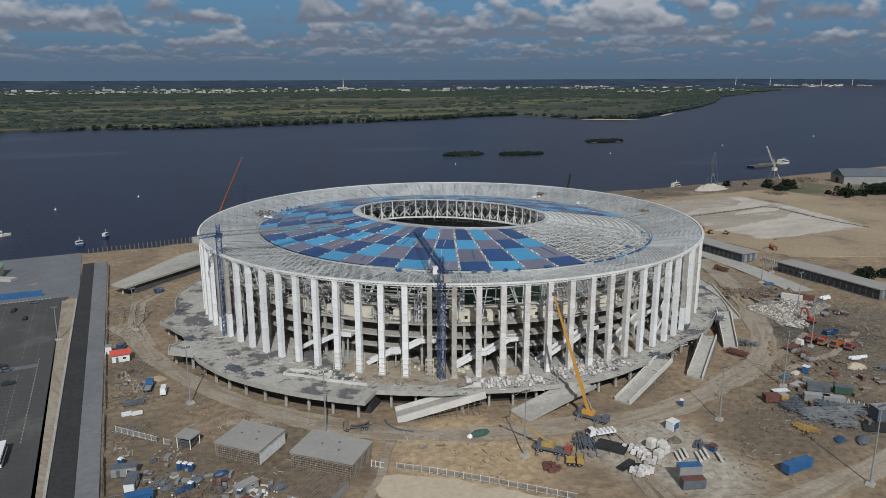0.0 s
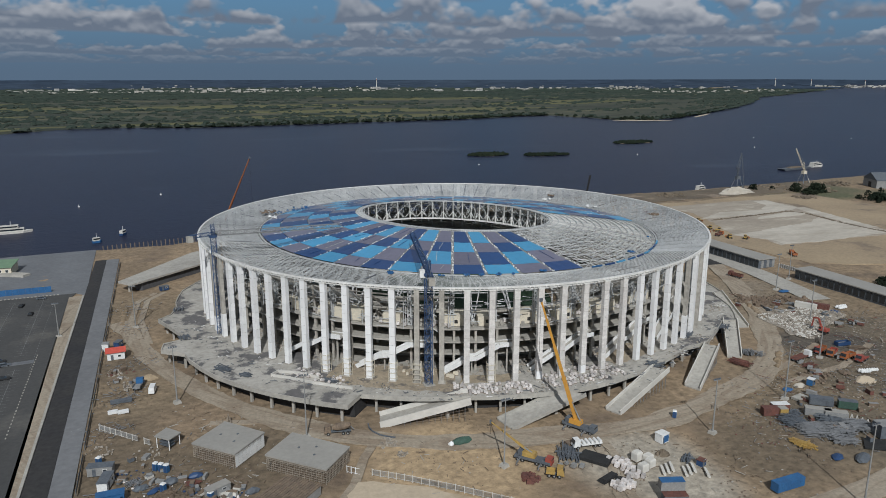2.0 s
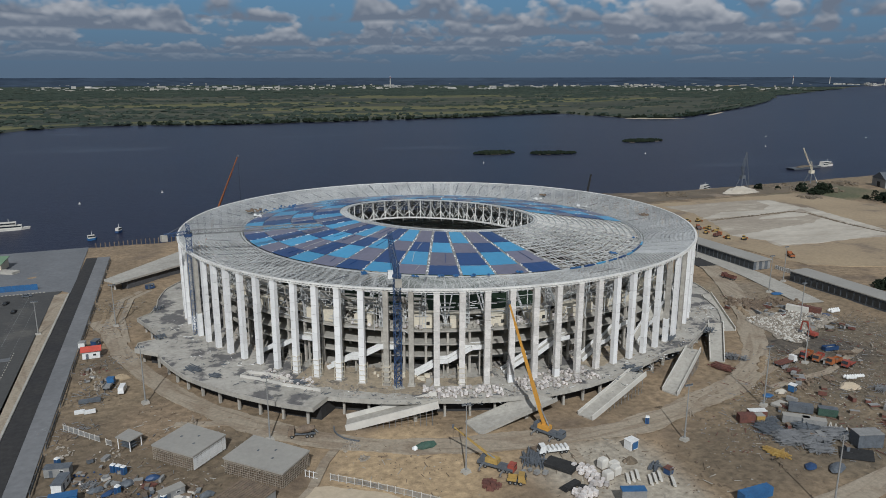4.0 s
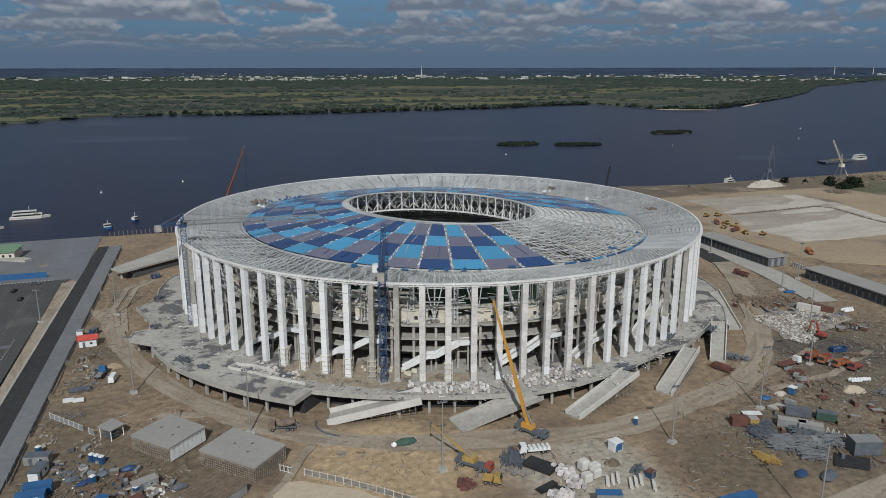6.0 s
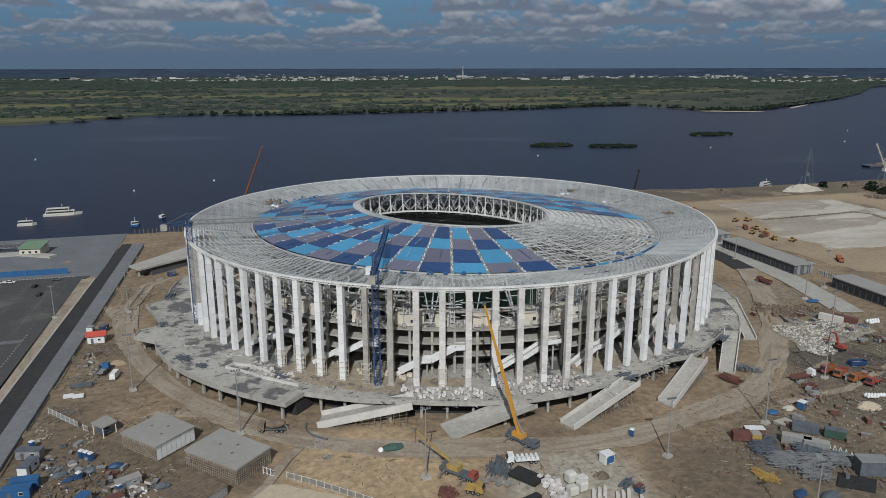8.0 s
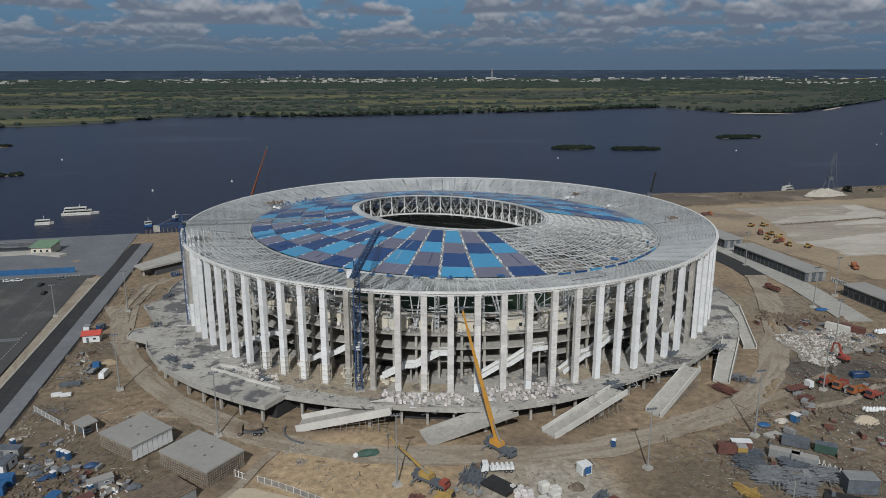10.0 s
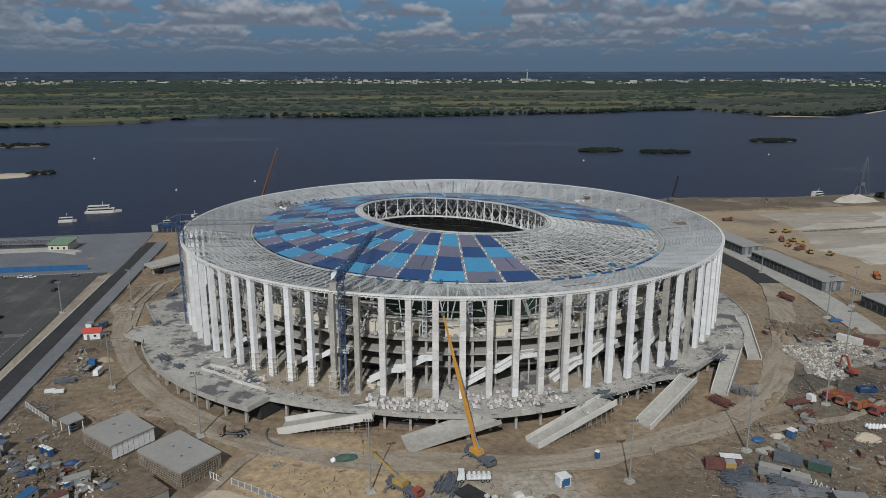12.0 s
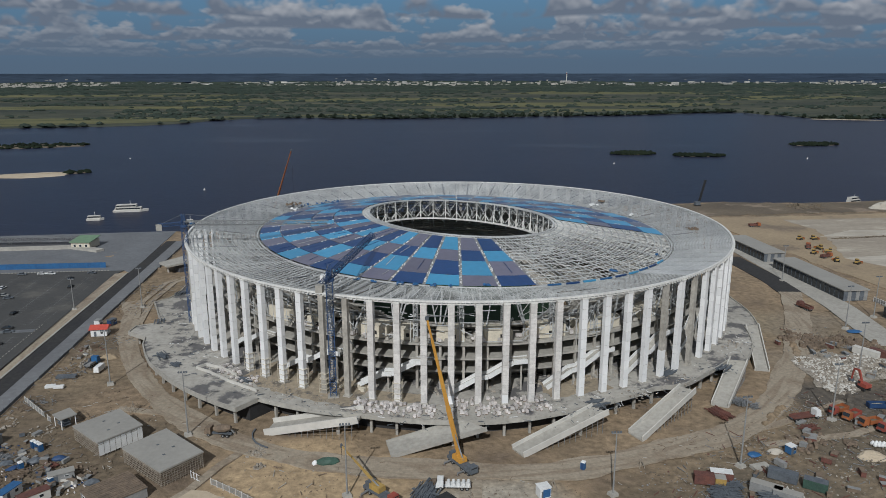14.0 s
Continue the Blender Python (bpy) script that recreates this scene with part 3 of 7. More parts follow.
structure("bank_strip", Shape().slab(uneven([(186, 178), (300, 181), (440, 178), (450, 222), (312, 216), (242, 228), (190, 224)], 2.5, 8, 6), -0.6, 0.28), DARK_DIRT, "dark rough earth strip along the river bank", "earth")
structure("graded_field", Shape().slab(uneven([(254, 159), (258, 128), (246, 93), (228, 55), (238, 36), (234, 21), (337, 17), (356, 98), (359, 153), (343, 157)], 1.0, 6, 5), -0.3, 0.38), GREY_SAND, "levelled greyish sand on the field", "sand")
for k, outline in enumerate(([(248, 107), (301, 105), (331, 107), (353, 114), (356, 151), (342, 151), (339, 133), (318, 119), (280, 123)], [(228, 55), (240, 35), (238, 23), (261, 19), (336, 22), (334, 60), (335, 80), (314, 68), (251, 58)], [(341, 86), (334, 37), (342, 37), (360, 114), (349, 113)], [(286, 91), (328, 89), (341, 94), (332, 104), (295, 97)])):
    structure("white_sand", Shape().slab(uneven(outline, 0.9, 60 + k, 4), -0.3, 0.47), WHITE_SAND, "smooth whitish sand layer spread on the field", "sand")
structure("east_road", strip_sheet([(190, 150), (181, 90), (177, 30), (170, -25), (160, -70)], 13, 0.25), CONCRETE, "pale concrete service road by the sheds", "road")
structure("east_road_dark", strip_sheet([(165, 66), (164, 20), (161, 0)], 12, 0.22), NEW_ASPHALT, "dark asphalt strip beside the concrete road", "road")

for k, line in enumerate((((-150, -214), (-100, -204), (-30, -196), (40, -192)), ((-17, -142), (-20, -157), (-27, -170), (-30, -182)), ((-14, -142), (-17, -158), (-24, -171), (-26, -184)), ((-96, -150), (-88, -140), (-82, -128), (-76, -120)),
                          ((-120, -90), (-105, -95), (-95, -104)), ((60, -128), (80, -124), (110, -112)), ((70, -135), (100, -132), (130, -120)), ((-140, -10), (-143, 20), (-140, 50), (-132, 62)), ((-136, -10), (-139, 20), (-136, 50), (-128, 62)))):
    structure("wheel_track", strip_sheet(line, 2.6, 0.13, 0.5), TRACK, "lighter wheel track pressed into the site ground", "track")

# open meadows across the river
for k, line in enumerate((((-1500, 1150), (-714, 1190), (-520, 1222), (-430, 1262), (-330, 1395), (-250, 1425), (-140, 1428), (20, 1400), (40, 1470), (-100, 1480), (-600, 1400), (-1500, 1340)),
                          ((60, 1600), (420, 1530), (760, 1560), (820, 1640), (420, 1680), (60, 1700)), ((-1200, 1760), (-500, 1800), (-300, 1900), (-900, 1960), (-1400, 1880)),
                          ((200, 1850), (900, 1760), (1200, 1900), (700, 2050), (100, 2020)), ((-700, 2250), (300, 2200), (900, 2350), (500, 2500), (-600, 2480)), ((1000, 2200), (1500, 2150), (2100, 2500), (1500, 2600)),
                          ((-1600, 2700), (-600, 2750), (-500, 2950), (-1700, 3000)), ((600, 2900), (1800, 2850), (2400, 3150), (900, 3300)), ((-300, 3500), (900, 3450), (1000, 3700), (-500, 3800)))):
    field(line, 90 + k)

# ---- the arena ----
STEP, FIRST = 360 / 88, -115.09      # 88 columns
R_COL, Z_DECK, Z_RING = 112.9, 6.1, 37.6
R_RIM, Z_RIM, Z_SEAM, Z_EYE = 113.6, 38.7, 35.0, 41.0
AXIS = -51.7                         # the opening and the seam are ovals along this direction
stadium = thing("stadium", "round white stadium under construction with a blue chequered roof", "stadium")


def oval(a, long, short):
    c, d = math.cos(radians(a - AXIS)), math.sin(radians(a - AXIS))
    return 1 / math.sqrt((c / long) ** 2 + (d / short) ** 2)


def r_eye(a):
    return oval(a, 46.3, 32.8)


def r_seam(a):
    return oval(a, 92.5, 83.5)


def roof(f, a, dz=0.0):
    """A point of the roof: f 0 at the opening, 1 at the seam, 2 at the rim."""
    e, m = r_eye(a), r_seam(a)
    if f <= 1:
        return polar(e + (m - e) * f, a, Z_EYE + (Z_SEAM - Z_EYE) * f + dz)
    return polar(m + (R_RIM - m) * (f - 1), a, Z_SEAM + (Z_RIM - Z_SEAM) * (f - 1) + dz)


def oval_ring(long, short, profile, steps=132):
    """Sweep a closed profile of (offset, z) round an oval."""
    s, m = Shape(), len(profile)
    pts = []
    for i in range(steps):
        a = 360 * i / steps
        r = oval(a, long, short)
        pts += [polar(r + d, a, z) for d, z in profile]
    return s.add(pts, [(i * m + k, ((i + 1) % steps) * m + k, ((i + 1) % steps) * m + (k + 1) % m, i * m + (k + 1) % m) for i in range(steps) for k in range(m)])


def set_polar(ob, r, a, z=0.0):
    ob.location, ob.rotation_euler = polar(r, a, z), (0, 0, radians(a))
    return ob


# columns: a concrete core clad in ten white panels, some still bare
H_COL = Z_RING - Z_DECK
core_mesh = Shape().box(0, 0, 0, 1.4, 1.65, H_COL + 0.3).box(0, 0, 0, 2.2, 2.5, 0.4).mesh("column")
panel_h = H_COL / 10
panel_mesh = Shape().box(0, 0, 0.04, 1.6, 1.9, panel_h - 0.08).mesh("panel")
ribbed = Shape().box(0, 0, 0.04, 1.56, 1.86, panel_h - 0.08)
for k in range(4):
    ribbed.box(0, 0, 0.2 + k * 0.78, 1.66, 1.96, 0.16)
ribbed_mesh = ribbed.mesh("panel")
head_mesh = Shape().box(0.1, 0, 0, 1.8, 2.1, 0.5).bar((0.2, -1.0, 0), (0.2, -2.6, 1.1), 0.22).bar((0.2, 1.0, 0), (0.2, 2.6, 1.1), 0.22).mesh("bracket")
collar_mesh = Shape()
for k in range(4):
    collar_mesh.box(0, 0, 1.2 + k * 1.7, 2.1, 2.4, 0.06)
for u, w in ((-1.1, -1.3), (1.1, -1.3), (1.1, 1.3), (-1.1, 1.3)):
    collar_mesh.bar((u, w, 0), (u, w, 7.0), 0.09)
collar_mesh = collar_mesh.mesh("scaffold")
bare = {-1: 0, 0: 0, -12: 3, -13: 2, 13: 3, 15: 0}
for i in range(-43, 45):
    a = FIRST + STEP * i
    clad = bare.get(i, 10)
    core = set_polar(part("column", core_mesh, OLD_CONCRETE, stadium), R_COL, a, Z_DECK)
    for k in range(clad):
        p = part("panel", ribbed_mesh, PRIMER, core) if 1 <= i <= 8 and (i, k) not in ((4, 0), (6, 0)) else part("panel", panel_mesh, WHITE_STEEL if 16 <= i <= 21 else CLADDING, core)
        p.location = (0, 0, k * panel_h)
    if clad == 10:
        p = part("bracket", head_mesh, WHITE_STEEL, core)
        p.location = (0, 0, H_COL)
    if i in (-5, -4, -3, -2, -1, 2):
        part("scaffold", collar_mesh, BLOCK, core, "wooden scaffold round the column foot")

# the rim: a double ring with short teeth between
part("rim_beam", Shape().ring([(R_RIM - 0.5, Z_RIM - 0.35), (R_RIM + 0.25, Z_RIM - 0.35), (R_RIM + 0.25, Z_RIM + 0.2), (R_RIM - 0.5, Z_RIM + 0.2)], 0, 360, 176), WHITE_STEEL, stadium, "white steel rim beam")
part("lower_rim_beam", Shape().ring([(R_RIM - 0.7, Z_RING), (R_RIM - 0.2, Z_RING), (R_RIM - 0.2, Z_RING + 0.35), (R_RIM - 0.7, Z_RING + 0.35)], 0, 360, 176), WHITE_STEEL, stadium)
teeth = Shape()
for i in range(88 * 6):
    a = FIRST + STEP * i / 6
    teeth.bar(polar(R_RIM - 0.35, a, Z_RING + 0.3), polar(R_RIM - 0.2, a, Z_RIM - 0.3), 0.3)
    teeth.bar(polar(R_RIM + 0.3, a, Z_RIM - 0.1), polar(R_RIM + 0.3, a, Z_RIM - 0.75), 0.28)
tagged(part("rim_teeth", teeth, WHITE_STEEL, stadium), kind="stuff")

# roof bays: radial trusses, purlins, and membranes on most of the circle
BAY, EDGE = 360 / 44, -80.7
ROWS_F = (0.07, 0.34, 0.55, 0.81, 0.985)
PANEL_MATS = (NAVY, AZURE, MAUVE)
COVERED, NEAR_BAYS = 36, 9
rnd = random.Random(4)
grid, clamps = Shape(), Shape()       # the far purlins and all the clamps stay joined
for b in range(44):
    hi = EDGE - BAY * b            # bays are counted clockwise from the covered edge
    lo = hi - BAY
    truss = Shape()
    n, prev = 26, None
    for k in range(n + 1):
        f = 0.01 + 1.98 * k / n
        depth = 3.0 - 1.7 * max(0, (f - 1.2) / 0.8)
        top, low = roof(f, hi, -0.3), roof(f, hi, -depth)
        if prev:
            truss.bar(prev[0], top, 0.34).bar(prev[1], low, 0.3)
            truss.bar(prev[1] if k % 2 else prev[0], top if k % 2 else low, 0.16)
        prev = (top, low)
    part("radial_truss", truss, PURLIN, stadium)
    single = b < NEAR_BAYS or b >= 42

    rows = 15 if b < 12 or b > 40 else 40
    def purlin(f, w, material=PURLIN, h=0.26):
        s = Shape() if single else grid
        gap = 0.0 if rows < 20 else 0.19
        for j in range(2):
            s.bar(roof(f, lo + BAY * j / 2 + gap), roof(f, lo + BAY * (j + 1) / 2 - gap), w, h)
        if single:
            part("purlin", s, material, stadium)

    for k in range(rows):
        if single and rnd.random() < 0.05:
            continue
        purlin(1.05 + 0.93 * k / (rows - 1), 0.27 if rows < 20 else 0.38, PURLIN, 0.10)
    rafters = Shape() if single else grid
    for j in range(1, 8):
        a = lo + BAY * j / 8
        rafters.bar(roof(1.02, a, -0.25), roof(1.98, a, -0.25), 0.24 if j == 4 else 0.11)
    if single:
        part("rafter_grid", rafters, PURLIN, stadium)
    if rnd.random() < 0.22:            # lighter boards left lying along the truss
        f0 = rnd.uniform(1.1, 1.6)
        part("gang_board", Shape().bar(roof(f0, hi, 0.25), roof(f0 + 0.35, hi, 0.25), 0.6, 0.1), GREY_STEEL, stadium)
    if b < COVERED:
        for row in range(4):
            fa, fb = ROWS_F[row] + 0.003, ROWS_F[row + 1] - 0.003
            pts, m = [], 4
            for f in (fa, fb):
                r = math.hypot(*roof(f, lo)[:2])
                g = math.degrees((0.55 if b < 5 else 0.34 if b < 9 else 0.2) / r)
                for j in range(m + 1):
                    pts.append(roof(f, lo + g + (BAY - 2 * g) * j / m, 0.35 + rnd.uniform(-0.05, 0.05)))
            s = Shape().add(pts + [(x, y, z - 0.12) for x, y, z in pts],
                            [(j, m + 1 + j, m + 2 + j, j + 1) for j in range(m)] + [(2 * m + 2 + j, 2 * m + 3 + j, 3 * m + 4 + j, 3 * m + 3 + j) for j in range(m)]
                            + [(m + 1 + j, 3 * m + 3 + j, 3 * m + 4 + j, m + 2 + j) for j in range(m)] + [(j + 1, 2 * m + 3 + j, 2 * m + 2 + j, j) for j in range(m)]
                            + [(0, 2 * m + 2, 3 * m + 3, m + 1), (m, 2 * m + 1, 4 * m + 3, 3 * m + 2)])
            part("membrane_panel", s, PANEL_MATS[(row - b) % 3], stadium)
            if rnd.random() < 0.3 and b < 16:      # fixing battens left on the sheets
                u = lo + BAY * rnd.uniform(0.25, 0.75)
                part("batten", Shape().bar(roof(fa + 0.02, u, 0.5), roof(fb - rnd.uniform(0.02, 0.08), u + rnd.uniform(-1, 1), 0.5), 0.16, 0.1), NAVY if rnd.random() < 0.5 else PURLIN, stadium)
        # strip added beneath the gap so no sun streaks fall on the pitch
        part("valley_strip", Shape().bar(roof(0.07, hi, 0.1), roof(0.985, hi, 0.1), 1.3 if b < 6 else 0.8, 0.1), GREY_PAINT, stadium)
        for k in range(2):
            s = roof(0.02 + 0.03 * k, lo), roof(0.02 + 0.03 * k, hi)
            grid.bar(s[0], s[1], 0.3, 0.26)
        for j in range(6):
            a = lo + BAY * j / 6
            grid.bar(roof(0.0, a), roof(0.07, a), 0.2)
        for k in range(30 if b < 14 else 10):
            f = 0.15 + 0.83 * rnd.random()
            r = math.hypot(*roof(f, hi)[:2])
            p = roof(f, hi + math.degrees(rnd.uniform(-0.4, 0.4) / r), 0.14)
            clamps.box(*p, rnd.uniform(0.25, 0.6), rnd.uniform(0.2, 0.4), 0.35, hi + rnd.uniform(-20, 20))
    else:
        for k in range(17):
            f = 0.03 + 0.95 * k / 16
            if rnd.random() < 0.06:
                continue
            s = Shape()
            for j in range(2):
                s.bar(roof(f, lo + BAY * j / 2), roof(f, lo + BAY * (j + 1) / 2), 0.28, 0.24)
            part("purlin", s, PURLIN, stadium)
        brace = Shape()
        for j in range(1, 6):
            a = lo + BAY * j / 6
            brace.bar(roof(0.01, a, -0.3), roof(1, a, -0.3), 0.24 if j == 3 else 0.11)
        for k in range(6):
            brace.bar(roof(0.05 + 0.15 * k, lo, -1.5), roof(0.2 + 0.15 * k, hi, -1.5), 0.2).bar(roof(0.05 + 0.15 * k, hi, -2.4), roof(0.2 + 0.15 * k, lo, -2.4), 0.2)
        part("rafter_grid", brace, WHITE_STEEL, stadium)
tagged(part("purlin_grid", grid, PURLIN, stadium), kind="stuff")
tagged(part("clamp", clamps, WHITE, stadium), kind="stuff")
for k in range(9):               # rolled membranes left along the seam of the open bays
    a = -79 + k * 4.1
    f = 1.015 + rnd.uniform(0, 0.03)
    roll = Shape()
    for q in range(3):
        roll.bar(roof(f, a + q, 0.45), roof(f, a + q + 0.97, 0.45), rnd.uniform(0.4, 0.9), 0.5)
    part("membrane_roll", roll, (BLUE_PAINT, NAVY, AZURE)[k % 3], stadium)
part("seam_gutter", oval_ring(92.5, 83.5, [(-0.3, Z_SEAM - 0.2), (0.25, Z_SEAM - 0.2), (0.25, Z_SEAM + 0.2), (-0.3, Z_SEAM + 0.2)]), PURLIN, stadium, "pale steel gutter ring")

# inner ring and its upright truss round the opening
Z_LOW = 31.6
part("inner_ring", oval_ring(46.3, 32.8, [(-0.3, Z_EYE - 0.35), (0.3, Z_EYE - 0.35), (0.3, Z_EYE + 0.1), (-0.3, Z_EYE + 0.1)]), PURLIN, stadium)
part("lower_ring", oval_ring(46.3, 32.8, [(-1.2, Z_LOW), (0.5, Z_LOW), (0.5, Z_LOW + 0.55), (-1.2, Z_LOW + 0.55)]), WHITE_STEEL, stadium, "white lower ring beam of the opening")
for b in range(44):
    a = EDGE - BAY * b
    e = r_eye(a)
    s = Shape().bar(polar(e - 0.2, a, Z_LOW), polar(e - 0.2, a, Z_EYE - 0.4), 0.34).bar(polar(e - 0.7, a, Z_LOW), polar(e - 0.7, a, Z_LOW + 4.2), 0.5)
    for d in (-1, 1):
        q = a + d * BAY * 0.42
        s.bar(polar(e - 0.7, a, Z_LOW + 4.0), polar(r_eye(q) - 0.9, q, Z_LOW + 0.7 + rnd.uniform(-0.3, 0.8)), 0.3)
    part("eye_strut", s, WHITE_STEEL, stadium)
    s = Shape()
    for d in (-1, 1):
        q = a + d * BAY * rnd.uniform(0.5, 0.9)
        s.bar(polar(e + 0.5, a, Z_EYE - 0.8), polar(r_eye(q) + 5.0, q, Z_LOW + rnd.uniform(0, 3)), 0.2)
        s.bar(polar(e + 4.5, a, Z_EYE - 1.2), polar(r_eye(q) + 2.0, q, Z_LOW + 1.0), 0.18)
    s.bar(polar(e + 5, a, Z_EYE - 1.5), polar(e + 9, a, Z_LOW - 3), 0.3)
    part("back_brace", s, PURLIN, stadium)

# stands: pitch, two raked tiers, floors behind them
part("pitch", Shape().ring([(0.5, 0.0), (47, 0.0), (47, 0.3), (0.5, 0.3)], 0, 360, 88), PITCH, stadium, "dark green grass pitch")


def tier(r0, z0, r1, z1, n, thick):
    prof = []
    for k in range(n):
        ra, rb, z = r0 + (r1 - r0) * k / n, r0 + (r1 - r0) * (k + 1) / n, z0 + (z1 - z0) * (k + 1) / n
        prof += [(ra, z), (rb, z)]
    return prof[::-1] + [(r0, z0 - thick), (r1, z1 - thick)]


part("lower_tier", Shape().ring(tier(50, 1.0, 70, 9.5, 14, 0.8), 0, 360, 88), OLD_CONCRETE, stadium, "raw concrete lower seating tier")
part("upper_tier", Shape().ring(tier(72, 13.0, 95, 25.2, 16, 1.0), 0, 360, 88), OLD_CONCRETE, stadium, "raw concrete upper seating tier")
# steel seating frames already raised on all sides but the south gap
for b in range(88):
    a = FIRST + STEP * (b + 0.5)
    turned = (a + 360) % 360
    if 360 - 116 < turned < 360 - 84:
        continue
    s = Shape().bar(polar(80, a, 19.0), polar(103.5, a, 32.5), 0.5, 0.9).bar(polar(103.5, a, 32.5), polar(101.5, a, 21.6), 0.45)
    s.bar(polar(92, a, 25.5), polar(101.5, a, 21.6), 0.35)
    part("stand_frame", s, PURLIN if b % 3 else OLD_CONCRETE, stadium)
    for k in range(9):
        if rnd.random() < 0.22:
            continue
        f = (k + 0.5) / 9
        r, z = 80 + 23.5 * f, 19.6 + 13.5 * f
        part("seat_step", Shape().bar(polar(r, a, z), polar(r, a + STEP, z), 1.1 if rnd.random() < 0.6 else 0.4, 0.4), CONCRETE if (b // 6) % 3 else WHITE_STEEL, stadium)
for z, out in ((11.4, 101.5), (16.2, 103.2), (20.8, 103.2)):
    part("floor_slab", Shape().ring([(86, z), (out, z), (out, z + 0.55), (86, z + 0.55)], 0, 360, 176), CONCRETE, stadium)
part("back_wall", Shape().ring([(90.5, Z_DECK), (91.0, Z_DECK), (91.0, 21), (90.5, 21)], 0, 360, 88), OLD_CONCRETE, stadium)
post_mesh = Shape().box(0, 0, 0, 0.8, 0.8, 20.8 - Z_DECK).mesh("floor_post")
raker_mesh = Shape().bar((-26, 0, 10.6 - Z_DECK), (-5, 0, 22.6 - Z_DECK), 0.7, 1.2).bar((-5, 0, 23.0 - Z_DECK), (-5, 0, 20.8 - Z_DECK), 0.8).mesh("raker")
for i in range(88):
    a = FIRST + STEP * (i + 0.5)
    set_polar(part("floor_post", post_mesh, OLD_CONCRETE, stadium), 102.2, a, Z_DECK)
    if i % 2 == 0:
        set_polar(part("floor_post", post_mesh, OLD_CONCRETE, stadium), 95.5, a, Z_DECK)
    set_polar(part("raker", raker_mesh, OLD_CONCRETE, stadium), 99.5, a, Z_DECK)

# lattice masts that carry the roof, with leaning struts
mast = Shape()
for u, w in ((-0.6, -0.6), (0.6, -0.6), (0.6, 0.6), (-0.6, 0.6)):
    mast.bar((u, w, 0), (u, w, 14.5), 0.26)
for k in range(9):
    z = k * 1.6
    mast.bar((-0.6, -0.6, z), (0.6, -0.6, z + 1.5), 0.16).bar((-0.6, 0.6, z), (0.6, 0.6, z + 1.5), 0.16).bar((0.6, -0.6, z), (0.6, 0.6, z + 1.5), 0.16).bar((-0.6, -0.6, z), (-0.6, 0.6, z + 1.5), 0.16)
    mast.box(0, 0, z, 1.4, 1.4, 0.22)
mast_mesh = mast.mesh("lattice_mast")
strut_mesh = Shape().bar((0, 0, 0), (-14, 0, 12), 0.5).bar((0, 0, 0), (-7, 3.2, 12.6), 0.34).bar((0, 0, 0), (-7, -3.2, 12.6), 0.34).bar((-4, -6, 11), (-4, 6, 11), 0.3).bar((-9, -6, 8.5), (-9, 6, 8.5), 0.3).mesh("leaning_strut")
for b in range(44):
    a = EDGE - BAY * b
    set_polar(part("lattice_mast", mast_mesh, PURLIN, stadium), 100.5, a, 21.5)
    set_polar(part("leaning_strut", strut_mesh, PURLIN, stadium), 99.5, a + BAY / 2, 21.5)

# temporary bracing, rails and props over the top floor
s = Shape()
for b in range(88):
    a = FIRST + STEP * b
    for k in range(7):
        r, z = rnd.uniform(94, 106), rnd.uniform(21.6, 31)
        kind = rnd.random()
        if kind < 0.4:
            s.bar(polar(r, a + rnd.uniform(-1, 1), z), polar(r + rnd.uniform(-4, 4), a + rnd.uniform(1.5, 4.5), z + rnd.uniform(-3, 6)), 0.2)
        elif kind < 0.75:
            s.bar(polar(r, a, z), polar(r, a + STEP * rnd.uniform(0.5, 1.2), z), 0.22)
        else:
            s.bar(polar(r, a + 1, 21.5), polar(r, a + 1, z + 4), 0.18)
tagged(part("bracing", s, PURLIN, stadium), kind="stuff")

# block rooms on the top floor
for a0, a1, h in ((-163, -158, 3.6), (-152, -147, 3.2), (-141.5, -138.5, 3.0), (-137.5, -131.5, 3.8), (-127, -123.5, 3.6), (-116, -110.5, 3.9), (-108.5, -106, 3.2), (-101.5, -96.5, 4.0), (-93, -88, 3.4), (-85, -78, 3.8), (-75, -66, 3.4), (-60, -50, 3.4)):
    s = Shape().ring([(95, 21.55), (101.2, 21.55), (101.2, 21.55 + h), (95, 21.55 + h)], a0, a1, 3)
    room = part("block_room", s, BLOCK, stadium, "cream block-built room shell")
    w = Shape().box(*polar(101.2, (a0 + a1) / 2 + 0.6, 22.6), 0.16, 1.1, 1.2, (a0 + a1) / 2)
    part("opening", w, BLACK, room)

# outside stairs with solid white parapets
for k in range(-3, 7):
    a = -98.8 + 16.36 * k
    path = ((0.0, Z_DECK), (4.6, 11.0), (6.2, 11.2), (10.4, 15.6), (13.2, 15.8))
    s = Shape()
    for (u, z), (v, w) in zip(path, path[1:]):
        s.bar(polar(104.4, a + u, z), polar(104.4, a + v, w), 3.0, 0.3)
    st = part("stair", s, CONCRETE, stadium, "outside stair with solid white parapets")
    for rr in (102.9, 106.0):
        par = Shape()
        for (u, z), (v, w) in zip(path, path[1:]):
            par.bar(polar(rr, a + u, z + 0.55), polar(rr, a + v, w + 0.55), 0.22, 1.5)
        part("parapet", par, WHITE, st)
    for u, h in ((5.4, 4.9), (12, 9.5)):
        part("prop", Shape().box(*polar(104.4, a + u, Z_DECK), 0.5, 0.5, h, a), CONCRETE, st)

